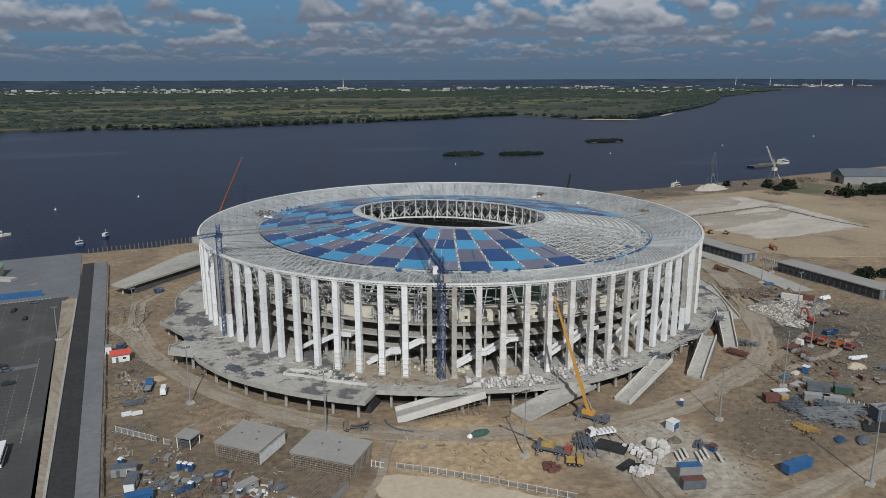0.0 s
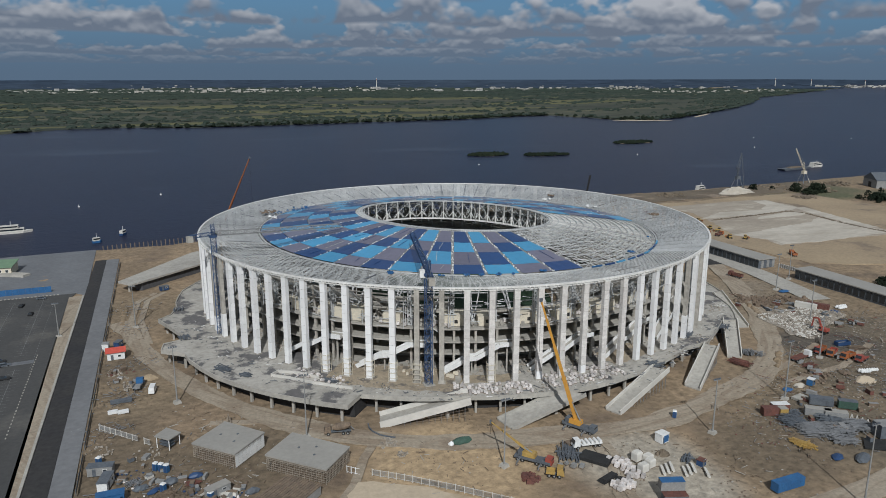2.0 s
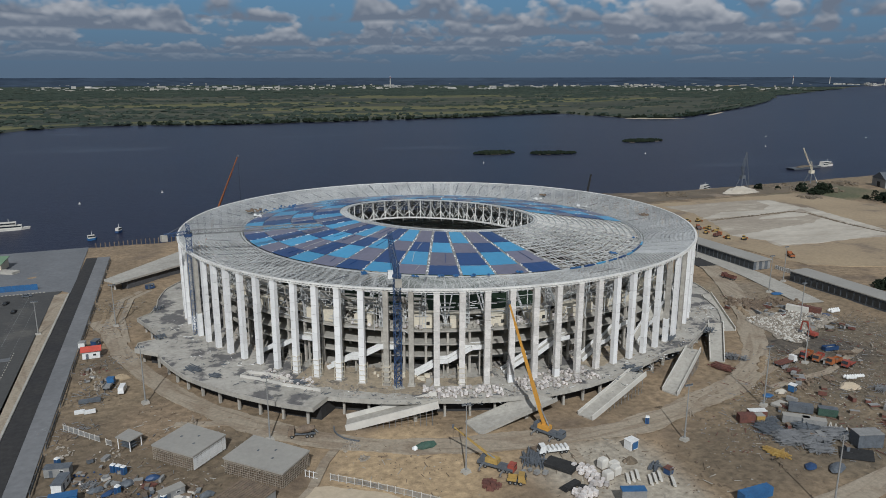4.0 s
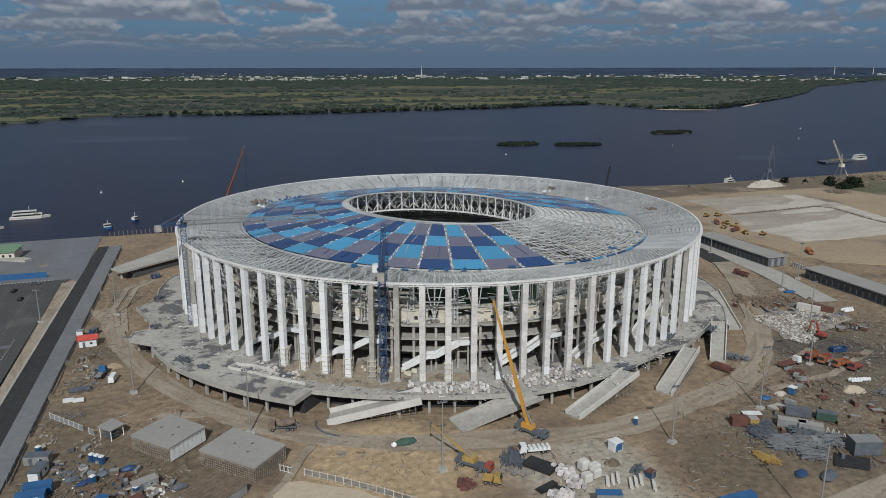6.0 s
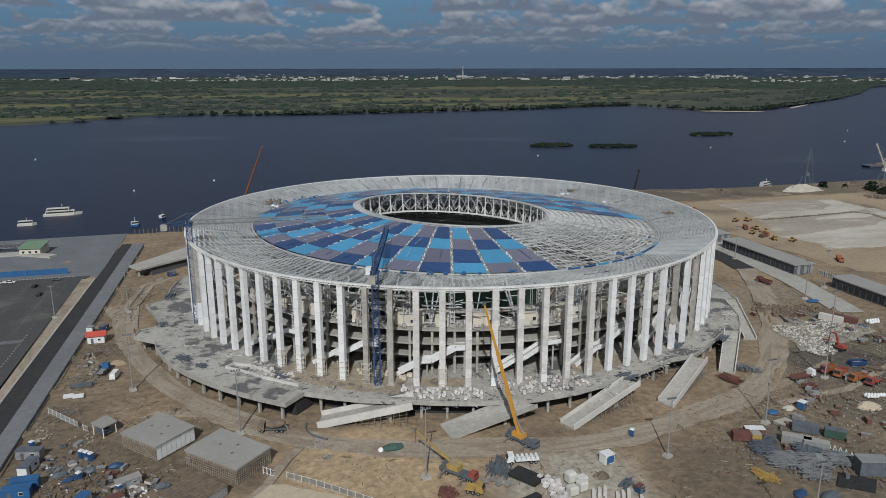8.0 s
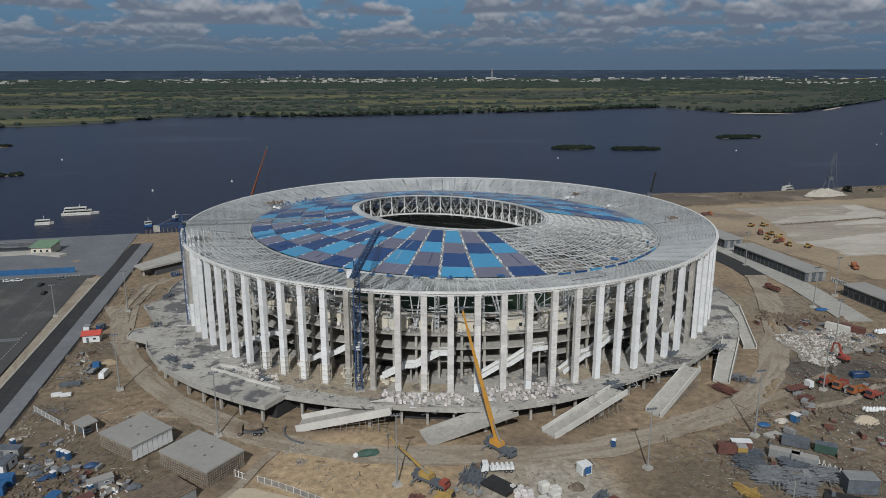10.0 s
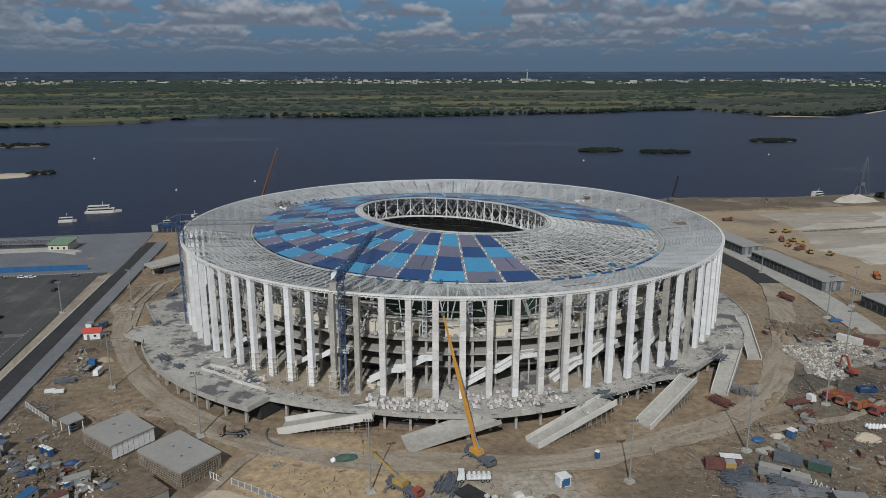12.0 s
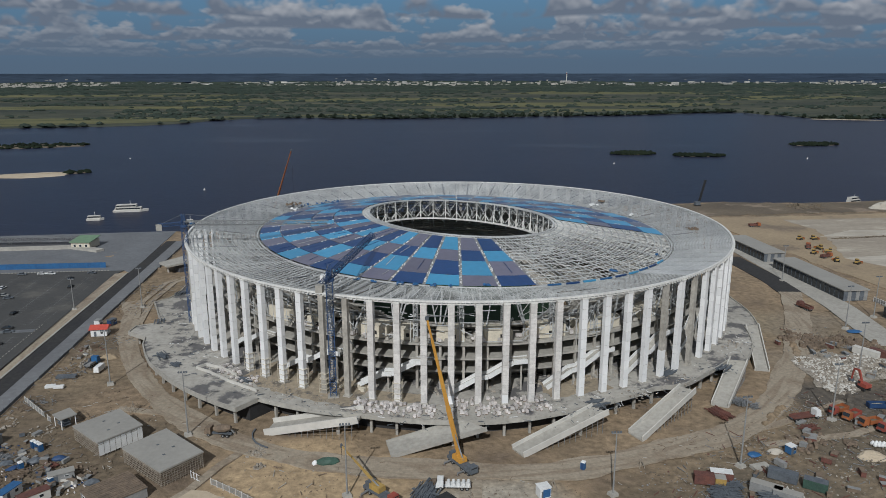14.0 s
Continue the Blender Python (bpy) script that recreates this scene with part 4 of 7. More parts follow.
# ---- podium deck ----
OUTLINE = ((-208, 123), (-198, 126.5), (-190, 126), (-185.6, 125), (-182, 127), (-179.8, 131.9), (-175.9, 129), (-169.8, 126), (-167.4, 122), (-166.9, 134.3), (-164.3, 137), (-160.5, 131.5), (-157.5, 133), (-149.5, 134.6), (-138, 134.6), (-127, 134.3), (-126.6, 125.8), (-119, 125.0), (-111, 123.4), (-102, 124.0), (-93.4, 123.8), (-87, 122.5),
           (-82, 121), (-74, 119), (-66, 118.0), (-61.5, 121.5), (-54, 121.0), (-47.5, 121.5), (-46.3, 126.8), (-38.2, 125), (-29.2, 120.6), (-27.4, 125.4), (-19.7, 123.6), (-12, 120.8), (0, 118.5), (20, 118.5), (152, 123))
deck_pts = []
for (a0, ra), (a1, rb) in zip(OUTLINE, OUTLINE[1:] + ((152, 123),)):
    n = max(1, int(abs(a1 - a0) / 3))
    deck_pts += [polar(ra + (rb - ra) * k / n, a0 + (a1 - a0) * k / n)[:2] for k in range(n)]
deck_pts = deck_pts[:-1] + [polar(123, 151.9)[:2]]
deck = thing("podium", "wide concrete podium deck on piers, with wet patches", "podium")
n = len(deck_pts)
inner_pts = [tuple(c * 86 / math.hypot(x, y) for c in (x, y)) for x, y in deck_pts]
s = Shape().add([(*p, Z_DECK) for p in deck_pts] + [(*p, Z_DECK) for p in inner_pts] + [(*p, Z_DECK - 0.9) for p in deck_pts] + [(*p, Z_DECK - 0.9) for p in inner_pts],
                [(i, (i + 1) % n, n + (i + 1) % n, n + i) for i in range(n)] + [((i + 1) % n, i, 2 * n + i, 2 * n + (i + 1) % n) for i in range(n)] + [(2 * n + (i + 1) % n, 2 * n + i, 3 * n + i, 3 * n + (i + 1) % n) for i in range(n)])
part("deck", s, WET_DECK, deck)


def wall_strip(points, z0, z1, thick):
    """One continuous wall along plan points, thickened inwards."""
    m = len(points)
    back = [tuple(c * (1 - thick / math.hypot(*p)) for c in p) for p in points]
    pts = [(*p, z) for line, z in ((points, z0), (points, z1), (back, z1), (back, z0)) for p in line]
    return Shape().add(pts, [(k * m + i, k * m + i + 1, ((k + 1) % 4) * m + i + 1, ((k + 1) % 4) * m + i) for k in range(4) for i in range(m - 1)] + [(0, m, 2 * m, 3 * m), (4 * m - 1, 3 * m - 1, 2 * m - 1, m - 1)])


outer = [tuple(c * (1 + 0.15 / math.hypot(*p)) for c in p) for p in deck_pts]
part("edge_beam", wall_strip(outer, Z_DECK - 1.05, Z_DECK + 0.45, 0.4), CONCRETE, deck, "pale concrete edge beam")
part("base_wall", wall_strip([tuple(c * (1 - 5.4 / math.hypot(*p)) for c in p) for p in deck_pts], -0.4, Z_DECK - 0.95, 0.3), NEW_ASPHALT, deck, "black base wall set back under the deck")
pier_mesh = Shape().box(0, 0, -0.4, 0.75, 0.75, Z_DECK - 0.5).box(0, 0, Z_DECK - 1.5, 1.6, 1.2, 0.6).mesh("pier")
a = -206
while a < 30:
    r = np.interp(a, [o[0] for o in OUTLINE], [o[1] for o in OUTLINE]) - 2.4
    set_polar(part("pier", pier_mesh, CONCRETE, deck), r, a)
    a += 3.7


def ramp(foot_a, foot_b, top_a, top_b, wall=1.3, low=0.2, material=CONCRETE):
    """A straight concrete ramp between two ground points and two deck points, with side walls."""
    t = thing("ramp", "pale concrete ramp rising from the ground to the deck", "ramp", group="deck ramps")
    fa, fb, ta, tb = ((*foot_a, low), (*foot_b, low), (*top_a, Z_DECK + 0.03), (*top_b, Z_DECK + 0.03))
    down = lambda p, d: (p[0], p[1], p[2] - d)
    part("ramp_slab", Shape().add([fa, fb, tb, ta, down(fa, .6), down(fb, .6), down(tb, .8), down(ta, .8)], ((0, 1, 2, 3), (7, 6, 5, 4), (1, 0, 4, 5), (2, 1, 5, 6), (3, 2, 6, 7), (0, 3, 7, 4))), material, t)
    for p, q in ((fa, ta), (fb, tb)):
        part("side_wall", Shape().bar((p[0], p[1], p[2] + wall / 2 - 0.4), (q[0], q[1], q[2] + wall / 2 - 0.4), 0.35, wall + 0.8), PALE_WALL if wall > 1.0 else CONCRETE, t)
    for k in (0.45, 0.75):
        mid = [fa[j] + (ta[j] - fa[j]) * k for j in range(3)]
        mid2 = [fb[j] + (tb[j] - fb[j]) * k for j in range(3)]
        if mid[2] > 2:
            part("support", Shape().box((mid[0] + mid2[0]) / 2, (mid[1] + mid2[1]) / 2, -0.3, 1.0, 1.0, mid[2] - 0.2), CONCRETE, t)
    if wall > 1.0:
        for p, q in ((fa, ta), (fb, tb)):
            for k in range(4, 15):
                u = [p[j] + (q[j] - p[j]) * k / 15 for j in range(3)]
                part("prop", Shape().bar((u[0], u[1], -0.2), (u[0], u[1], u[2] - 0.4), 0.12), GREY_STEEL, t)
            for h in (0.35, 0.65):
                a, b = [[p[j] + (q[j] - p[j]) * k for j in range(2)] + [(q[2] * k) * h] for k in (0.4, 0.95)]
                part("ledger", Shape().bar(a, b, 0.1), WOOD, t)
    return t


ramp((-70.3, -105.6), (-72.3, -112.4), (-43.0, -112.3), (-45.0, -119.0), 1.5)
ramp((-37.0, -121.2), (-36.0, -129.2), (-15.0, -121.5), (-9.0, -127.6), 0.5)
ramp((-1.9, -128.7), (0.3, -133.2), (24.6, -117.8), (28.2, -122.0), 1.1)
ramp((34.0, -123.8), (36.2, -128.7), (56.6, -107.6), (60.1, -111.2), 1.2)
ramp((66.8, -109.2), (71.2, -111.8), (83.6, -88.2), (88.0, -91.6), 1.2)
ramp((94.8, -85.7), (99.4, -87.0), (105.7, -58.7), (111.3, -58.0), 1.2)

# ---- things on the site: makers ----
def at(x, y, turn=0.0, z=0.0):
    return pose(x, y, z, 0, 0, turn)


def wheel_mesh(r, w):
    return Shape().rod((0, -w / 2, r), (0, w / 2, r), r, n=12).mesh("wheel")


WHEEL, CAR_WHEEL = wheel_mesh(0.52, 0.4), wheel_mesh(0.33, 0.22)
HUB = Shape().rod((0, -0.23, 0.52), (0, 0.23, 0.52), 0.24, n=8).mesh("hub")


def wheels(t, xs, half, mesh=None, hub=True):
    for x in xs:
        for y in (-half, half):
            w = part("wheel", mesh or WHEEL, BLACK, t)
            w.location = (x, y, 0)
            if hub:
                part("hub", HUB, GREY_PAINT, w)


def light_mast(x, y, h=19.0, group="site light masts"):
    t = thing("light_mast", "slim grey steel light mast on a concrete foot", "light mast", at(x, y), group)
    part("foot", Shape().box(0, 0, -0.2, 2.2, 2.2, 0.9, 20, 0.85), CONCRETE, t)
    part("pole", Shape().rod((0, 0, 0.6), (0, 0, h), 0.26, 0.13, 8), GREY_PAINT, t)
    part("crossbar", Shape().bar((-1.3, 0, h), (1.3, 0, h), 0.14), GREY_PAINT, t)
    for k in (-1.1, -0.4, 0.4, 1.1):
        part("floodlight", Shape().box(k, 0.12, h + 0.05, 0.5, 0.35, 0.45, 0, 0.8), SLATE, t)
    return t


def container(x, y, turn, length=6.06, paint=BLUE_PAINT, label="blue corrugated steel shipping container", roof=None, z=0.12):
    t = thing("container", label, "container", at(x, y, turn, z))
    s = Shape().box(0, 0, 0.1, length, 2.40, 2.4)
    n, ribs = int(length / 0.6), []
    for k in range(n):
        u = -length / 2 + (k + 0.5) * length / n
        ribs += [(u, -1.215), (u, 1.215)]
    body = part("body", s, paint, t)
    for u, w in ribs:
        part("rib", Shape().box(u, w, 0.25, 0.28, 0.06, 2.1), paint, body)
    part("roof", Shape().box(0, 0, 2.5, length + 0.06, 2.46, 0.12), roof or paint, t)
    for side in (-1, 1):
        part("door", Shape().box(length / 2 + 0.04, side * 0.6, 0.2, 0.06, 1.12, 2.2).bar((length / 2 + 0.1, side * 0.3, 0.3), (length / 2 + 0.1, side * 0.3, 2.3), 0.06), paint, t)
    return t


def cabin(x, y, turn, sx, sy, h, wall, roof, label, overhang=0.15, pitched=0.0, z=0.1):
    t = thing("cabin", label, "site cabin", at(x, y, turn, z))
    part("wall", Shape().box(0, 0, 0, sx, sy, h), wall, t)
    if pitched:
        a, b = sx / 2 + overhang * 2, sy / 2 + overhang * 2
        part("roof", Shape().add([(-a, -b, h), (a, -b, h), (a, b, h), (-a, b, h), (-a, 0, h + pitched), (a, 0, h + pitched)], ((3, 2, 1, 0), (0, 1, 5, 4), (2, 3, 4, 5), (1, 2, 5), (3, 0, 4))), roof, t)
    else:
        part("roof", Shape().box(0, 0, h, sx + overhang * 2, sy + overhang * 2, 0.14), roof, t)
    part("door", Shape().box(-sx * 0.22, -sy / 2 - 0.02, 0.05, 0.9, 0.06, 2.0), SLATE, t)
    w = part("window", Shape().box(sx * 0.2, -sy / 2 - 0.02, 1.0, 1.1, 0.05, 0.9), WHITE, t)
    part("pane", Shape().box(sx * 0.2, -sy / 2 - 0.05, 1.08, 0.95, 0.03, 0.74), GLASS, w)
    return t


def toilet(x, y, turn):
    t = thing("portable_toilet", "blue plastic portable toilet with a white roof", "toilet", at(x, y, turn, 0.1), "portable toilets")
    part("body", Shape().box(0, 0, 0, 1.15, 1.15, 2.1), BLUE_PAINT, t)
    part("roof", Shape().box(0, 0, 2.1, 1.25, 1.25, 0.3, 0, 0.75), WHITE, t)
    part("door", Shape().box(0, -0.59, 0.1, 0.8, 0.04, 1.85), DEEP_BLUE, t)
    return t


def car(x, y, turn, paint, label):
    t = thing("car", label, "car", at(x, y, turn, 0.22), "parked cars")
    body = Shape().add([(-2.1, -0.85, 0.35), (2.1, -0.85, 0.35), (2.1, 0.85, 0.35), (-2.1, 0.85, 0.35), (-2.15, -0.85, 0.85), (2.1, -0.8, 0.75), (2.1, 0.8, 0.75), (-2.15, 0.85, 0.85)],
                       ((3, 2, 1, 0), (4, 5, 6, 7), (0, 1, 5, 4), (1, 2, 6, 5), (2, 3, 7, 6), (3, 0, 4, 7)))
    part("body", body, paint, t)
    part("glazing", Shape().add([(-1.7, -0.78, 0.8), (1.0, -0.78, 0.78), (1.0, 0.78, 0.78), (-1.7, 0.78, 0.8), (-1.2, -0.62, 1.35), (0.35, -0.62, 1.35), (0.35, 0.62, 1.35), (-1.2, 0.62, 1.35)],
                                ((3, 2, 1, 0), (0, 1, 5, 4), (1, 2, 6, 5), (2, 3, 7, 6), (3, 0, 4, 7), (4, 5, 6, 7))), GLASS, t)
    part("roof", Shape().box(-0.42, 0, 1.35, 1.5, 1.22, 0.06, 0, 0.9), paint, t)
    wheels(t, (-1.3, 1.3), 0.75, CAR_WHEEL, False)
    return t


def truck(x, y, turn, cab_paint, load_paint, load, label, name="truck", length=8.0):
    t = thing(name, label, name.replace("_", " "), at(x, y, turn, 0.12))
    half = length / 2
    part("chassis", Shape().box(0, 0, 0.7, length, 0.9, 0.3), SLATE, t)
    cab = part("cab", Shape().add([(half - 2.0, -1.2, 0.8), (half, -1.2, 0.8), (half, 1.2, 0.8), (half - 2.0, 1.2, 0.8), (half - 2.0, -1.15, 2.9), (half - 0.45, -1.15, 2.9), (half - 0.45, 1.15, 2.9), (half - 2.0, 1.15, 2.9)],
                                   ((3, 2, 1, 0), (4, 5, 6, 7), (0, 1, 5, 4), (1, 2, 6, 5), (2, 3, 7, 6), (3, 0, 4, 7))), cab_paint, t)
    part("windscreen", Shape().bar((half - 0.06, 0, 1.75), (half - 0.4, 0, 2.75), 2.0, 0.06), GLASS, cab)
    bx, bl = -1.2, length - 2.6
    if load == "tipper":
        b = Shape().box(bx, 0, 1.0, bl, 2.4, 0.15)
        for s in (-1, 1):
            b.box(bx, s * 1.2, 1.0, bl, 0.1, 1.2)
        b.box(bx - bl / 2, 0, 1.0, 0.1, 2.4, 1.2).box(bx + bl / 2, 0, 1.0, 0.1, 2.4, 1.5)
        part("tipper_body", b, load_paint, t)
        part("load", Shape().blob(bx, 0, 1.1, bl * 0.95, 2.3, 0.9, random.Random(int(x)), 0.15), DARK_DIRT, t)
    elif load == "mixer":
        d = part("drum", Shape().rod((bx - bl / 2, 0, 2.9), (bx - bl / 6, 0, 2.5), 0.55, 1.15, 12).rod((bx - bl / 6, 0, 2.5), (bx + bl / 4, 0, 2.2), 1.15, 1.1, 12).rod((bx + bl / 4, 0, 2.2), (bx + bl / 2, 0, 2.0), 1.1, 0.6, 12), load_paint, t)
        part("chute", Shape().bar((bx - bl / 2, 0, 2.2), (bx - bl / 2 - 0.9, 0, 1.2), 0.5, 0.15), GREY_PAINT, d)
    elif load == "bus":
        part("body", Shape().box(-0.2, 0, 0.5, length, 2.5, 2.6), load_paint, t)
        part("window_band", Shape().box(-0.2, 0, 1.5, length + 0.04, 2.54, 0.9), GLASS, t)
    else:
        part("bed", Shape().box(bx, 0, 1.0, bl, 2.4, 0.2), load_paint, t)
        if load == "rolls":
            for k in range(5):
                for s in (-0.55, 0.55):
                    part("roll", Shape().rod((bx - bl / 2 + 0.5 + k * bl / 5, s - 0.5, 1.65), (bx - bl / 2 + 0.5 + k * bl / 5, s + 0.5, 1.65), 0.45, n=10), WHITE, t)
        else:
            for s in (-1, 1):
                part("side_board", Shape().box(bx, s * 1.2, 1.2, bl, 0.06, 0.55), load_paint, t)
    wheels(t, (-half + 1.0, -half + 2.3, half - 1.3), 1.0)
    return t


def excavator(x, y, turn, paint, label, reach=0.0):
    t = thing("excavator", label, "excavator", at(x, y, turn, 0.12), "diggers")
    for s in (-1, 1):
        part("track", Shape().box(0, s * 1.1, 0, 3.6, 0.6, 0.9, 0, 0.92), BLACK, t)
    part("turntable", Shape().rod((0, 0, 0.85), (0, 0, 1.1), 0.9, n=12), SLATE, t)
    part("house", Shape().box(-0.6, 0, 1.1, 2.9, 2.5, 1.2, 0, 0.94), paint, t)
    c = part("cab", Shape().box(0.7, 0.7, 1.1, 1.3, 1.0, 1.9, 0, 0.9), paint, t)
    part("window", Shape().box(0.9, 0.7, 1.9, 1.1, 1.04, 0.8, 0, 0.92), GLASS, c)
    b = part("boom", Shape().bar((0.8, -0.2, 1.8), (2.6, -0.2, 4.2 + reach), 0.5, 0.7).bar((2.6, -0.2, 4.2 + reach), (4.6, -0.2, 3.9 + reach), 0.45, 0.55), paint, t)
    part("ram", Shape().rod((1.4, -0.2, 1.7), (2.7, -0.2, 3.6 + reach), 0.1), GREY_STEEL, b)
    part("stick", Shape().bar((4.6, -0.2, 4.0 + reach), (5.2, -0.2, 1.4), 0.35, 0.45), paint, t)
    part("bucket", Shape().box(5.1, -0.2, 0.6, 0.9, 1.1, 0.9, 0, 1.25), SLATE, t)
    return t


def bulldozer(x, y, turn, label="yellow crawler bulldozer on the sand field"):
    t = thing("bulldozer", label, "bulldozer", at(x, y, turn, 0.3), "yellow earth movers")
    for s in (-1, 1):
        part("track", Shape().box(0, s * 1.05, 0, 3.8, 0.6, 1.0, 0, 0.88), BLACK, t)
    part("hood", Shape().box(0.7, 0, 0.8, 2.2, 1.3, 1.1, 0, 0.92), YELLOW, t)
    c = part("cab", Shape().box(-0.9, 0, 0.8, 1.5, 1.6, 2.2, 0, 0.9), YELLOW, t)
    part("window", Shape().box(-0.9, 0, 1.9, 1.55, 1.64, 0.7, 0, 0.95), GLASS, c)
    part("blade", Shape().box(2.6, 0, 0.1, 0.25, 3.6, 1.2), ORANGE, t)
    for s in (-1, 1):
        part("push_arm", Shape().bar((0.2, s * 1.4, 0.6), (2.5, s * 1.4, 0.5), 0.2), YELLOW, t)
    return t


def lattice(s, p, q, w, bays, thick=0.14, top=True):
    """A square lattice beam from p to q."""
    p, q = Vector(p), Vector(q)
    d = (q - p).normalized()
    side = d.cross(Vector((0, 0, 1)))
    side = Vector((1, 0, 0)) if side.length < 1e-3 else side.normalized()
    up = side.cross(d)
    corners = [(side * a + up * b) * w / 2 for a, b in ((-1, -1), (1, -1), (1, 1), (-1, 1))]
    for c in corners:
        s.bar(p + c, q + c, thick)
    for k in range(bays):
        a, b = p + (q - p) * k / bays, p + (q - p) * (k + 1) / bays
        for i in range(4):
            c, e = corners[i], corners[(i + 1) % 4]
            s.bar(a + (c if k % 2 else e), b + (e if k % 2 else c), thick * 0.7)
            s.bar(a + c, a + e, thick * 0.7)
    return s


def tower_crane(x, y, z, top, jib_to, label, jib_paint, cab_paint=WHITE):
    t = thing("tower_crane", label, "tower crane", group="tower cranes")
    part("base", Shape().box(x, y, z, 3.4, 3.4, 0.35), CONCRETE, t)
    part("mast", lattice(Shape(), (x, y, z), (x, y, top), 1.9, 22, 0.17), CRANE_BLUE, t)
    part("slewing_ring", Shape().rod((x, y, top), (x, y, top + 0.8), 1.5, n=16), CRANE_BLUE, t)
    j = Vector(jib_to)
    d = Vector((j.x - x, j.y - y, 0)).normalized()
    n = Vector((-d.y, d.x, 0))
    head = Vector((x, y, top + 5.0))
    part("tower_head", lattice(Shape(), (x, y, top + 0.8), head, 1.2, 4, 0.18), CRANE_BLUE, t)
    part("jib", lattice(Shape(), Vector((x, y, top + 1.4)), j, 1.6, 26, 0.17), jib_paint, t)
    back = Vector((x, y, top + 1.4)) - d * 9
    part("counter_jib", lattice(Shape(), Vector((x, y, top + 1.4)), back, 1.2, 6, 0.12), CRANE_BLUE, t)
    part("counterweight", Shape().box(back.x, back.y, top - 0.6, 2.0, 2.0, 2.2, math.degrees(math.atan2(d.y, d.x))), CONCRETE, t)
    c = Vector((x, y, top - 0.6)) + n * 1.9 + d * 0.8
    cab = part("cab", Shape().box(c.x, c.y, c.z, 2.2, 1.7, 2.3, math.degrees(math.atan2(d.y, d.x)), 0.95), cab_paint, t)
    part("window", Shape().box(c.x + d.x * 0.4, c.y + d.y * 0.4, c.z + 1.0, 1.6, 1.76, 0.9, math.degrees(math.atan2(d.y, d.x))), GLASS, cab)
    for q in (Vector((x, y, top + 1.4)).lerp(j, 0.65), back):
        part("tie_bar", Shape().bar(head, q, 0.1), GREY_STEEL, t)
    return t


def boom_crane(x, y, turn, tip, paint, cab_paint, label, reach=(2.0, 0, 3.2), width=1.0):
    """A mobile crane: wheeled carrier with outriggers and a telescopic boom to the world point tip."""
    t = thing("mobile_crane", label, "mobile crane", at(x, y, turn, 0.12))
    part("carrier", Shape().box(0, 0, 0.9, 10.5, 2.5, 0.8), SLATE, t)
    cab = part("cab", Shape().box(4.6, 0, 0.9, 1.9, 2.4, 1.9, 0, 0.92), cab_paint, t)
    part("windscreen", Shape().box(5.45, 0, 1.7, 0.1, 2.0, 0.8), GLASS, cab)
    part("superstructure", Shape().box(-1.2, 0, 1.75, 3.8, 2.4, 1.3, 0, 0.94), paint, t)
    part("counterweight", Shape().box(-3.6, 0, 1.8, 1.3, 2.6, 1.5), SLATE, t)
    for u in (-3.6, 2.6):
        for s in (-1, 1):
            o = part("outrigger", Shape().bar((u, s * 1.0, 0.8), (u, s * 3.3, 0.7), 0.35).rod((u, s * 3.3, 0.7), (u, s * 3.3, 0.05), 0.16), GREY_STEEL, t)
            part("foot_pad", Shape().box(u, s * 3.3, 0, 0.9, 0.9, 0.12), WOOD, o)
    wheels(t, (-4.2, -2.8, 1.4, 2.8, 4.3), 1.05)
    inv = at(x, y, turn, 0.12).inverted()
    a, b = Vector((-1.2, 0, 2.9)), inv @ Vector(tip)
    for k, (f0, f1, w) in enumerate(((0, 0.36, 1.0), (0.34, 0.62, 0.8), (0.60, 0.84, 0.62), (0.82, 1.0, 0.46))):
        part("boom_section", Shape().bar(a.lerp(b, f0), a.lerp(b, f1), w * width, w * width * 1.15), paint, t)
    part("boom_head", Shape().box(b.x, b.y, b.z - 0.5, 0.9 * width, 0.9 * width, 1.0), SLATE, t)
    part("luffing_ram", Shape().rod((0.6, 0, 2.4), a.lerp(b, 0.2), 0.22), GREY_STEEL, t)
    part("hoist_rope", Shape().bar(b, b - Vector((0, 0, (b.z - 2) * 0.45)), 0.07), BLACK, t)
    return t


def panel_fence(points, label, step=2.5, h=2.0, paint=PALE_WALL, solid=True):
    """A fence of separate upright panels along a line."""
    for p, q in zip(points, points[1:]):
        n = max(1, round(math.dist(p, q) / step))
        for k in range(n):
            a = [p[i] + (q[i] - p[i]) * k / n for i in (0, 1)]
            b = [p[i] + (q[i] - p[i]) * (k + 0.96) / n for i in (0, 1)]
            t = thing("fence_panel", label, "fence", group="fence panels")
            part("post", Shape().box(*a, 0, 0.18, 0.18, h + 0.15), paint, t)
            for z in (h - 0.1, 0.35):
                part("rail", Shape().bar((*a, z), (*b, z), 0.09), paint, t)
            if solid:
                bars = Shape()
                for j in range(1, 9):
                    u = [a[i] + (b[i] - a[i]) * j / 9 for i in (0, 1)]
                    bars.bar((*u, 0.3), (*u, h - 0.1), 0.11, 0.05)
                part("bar_infill", bars, GREY_PAINT, t)


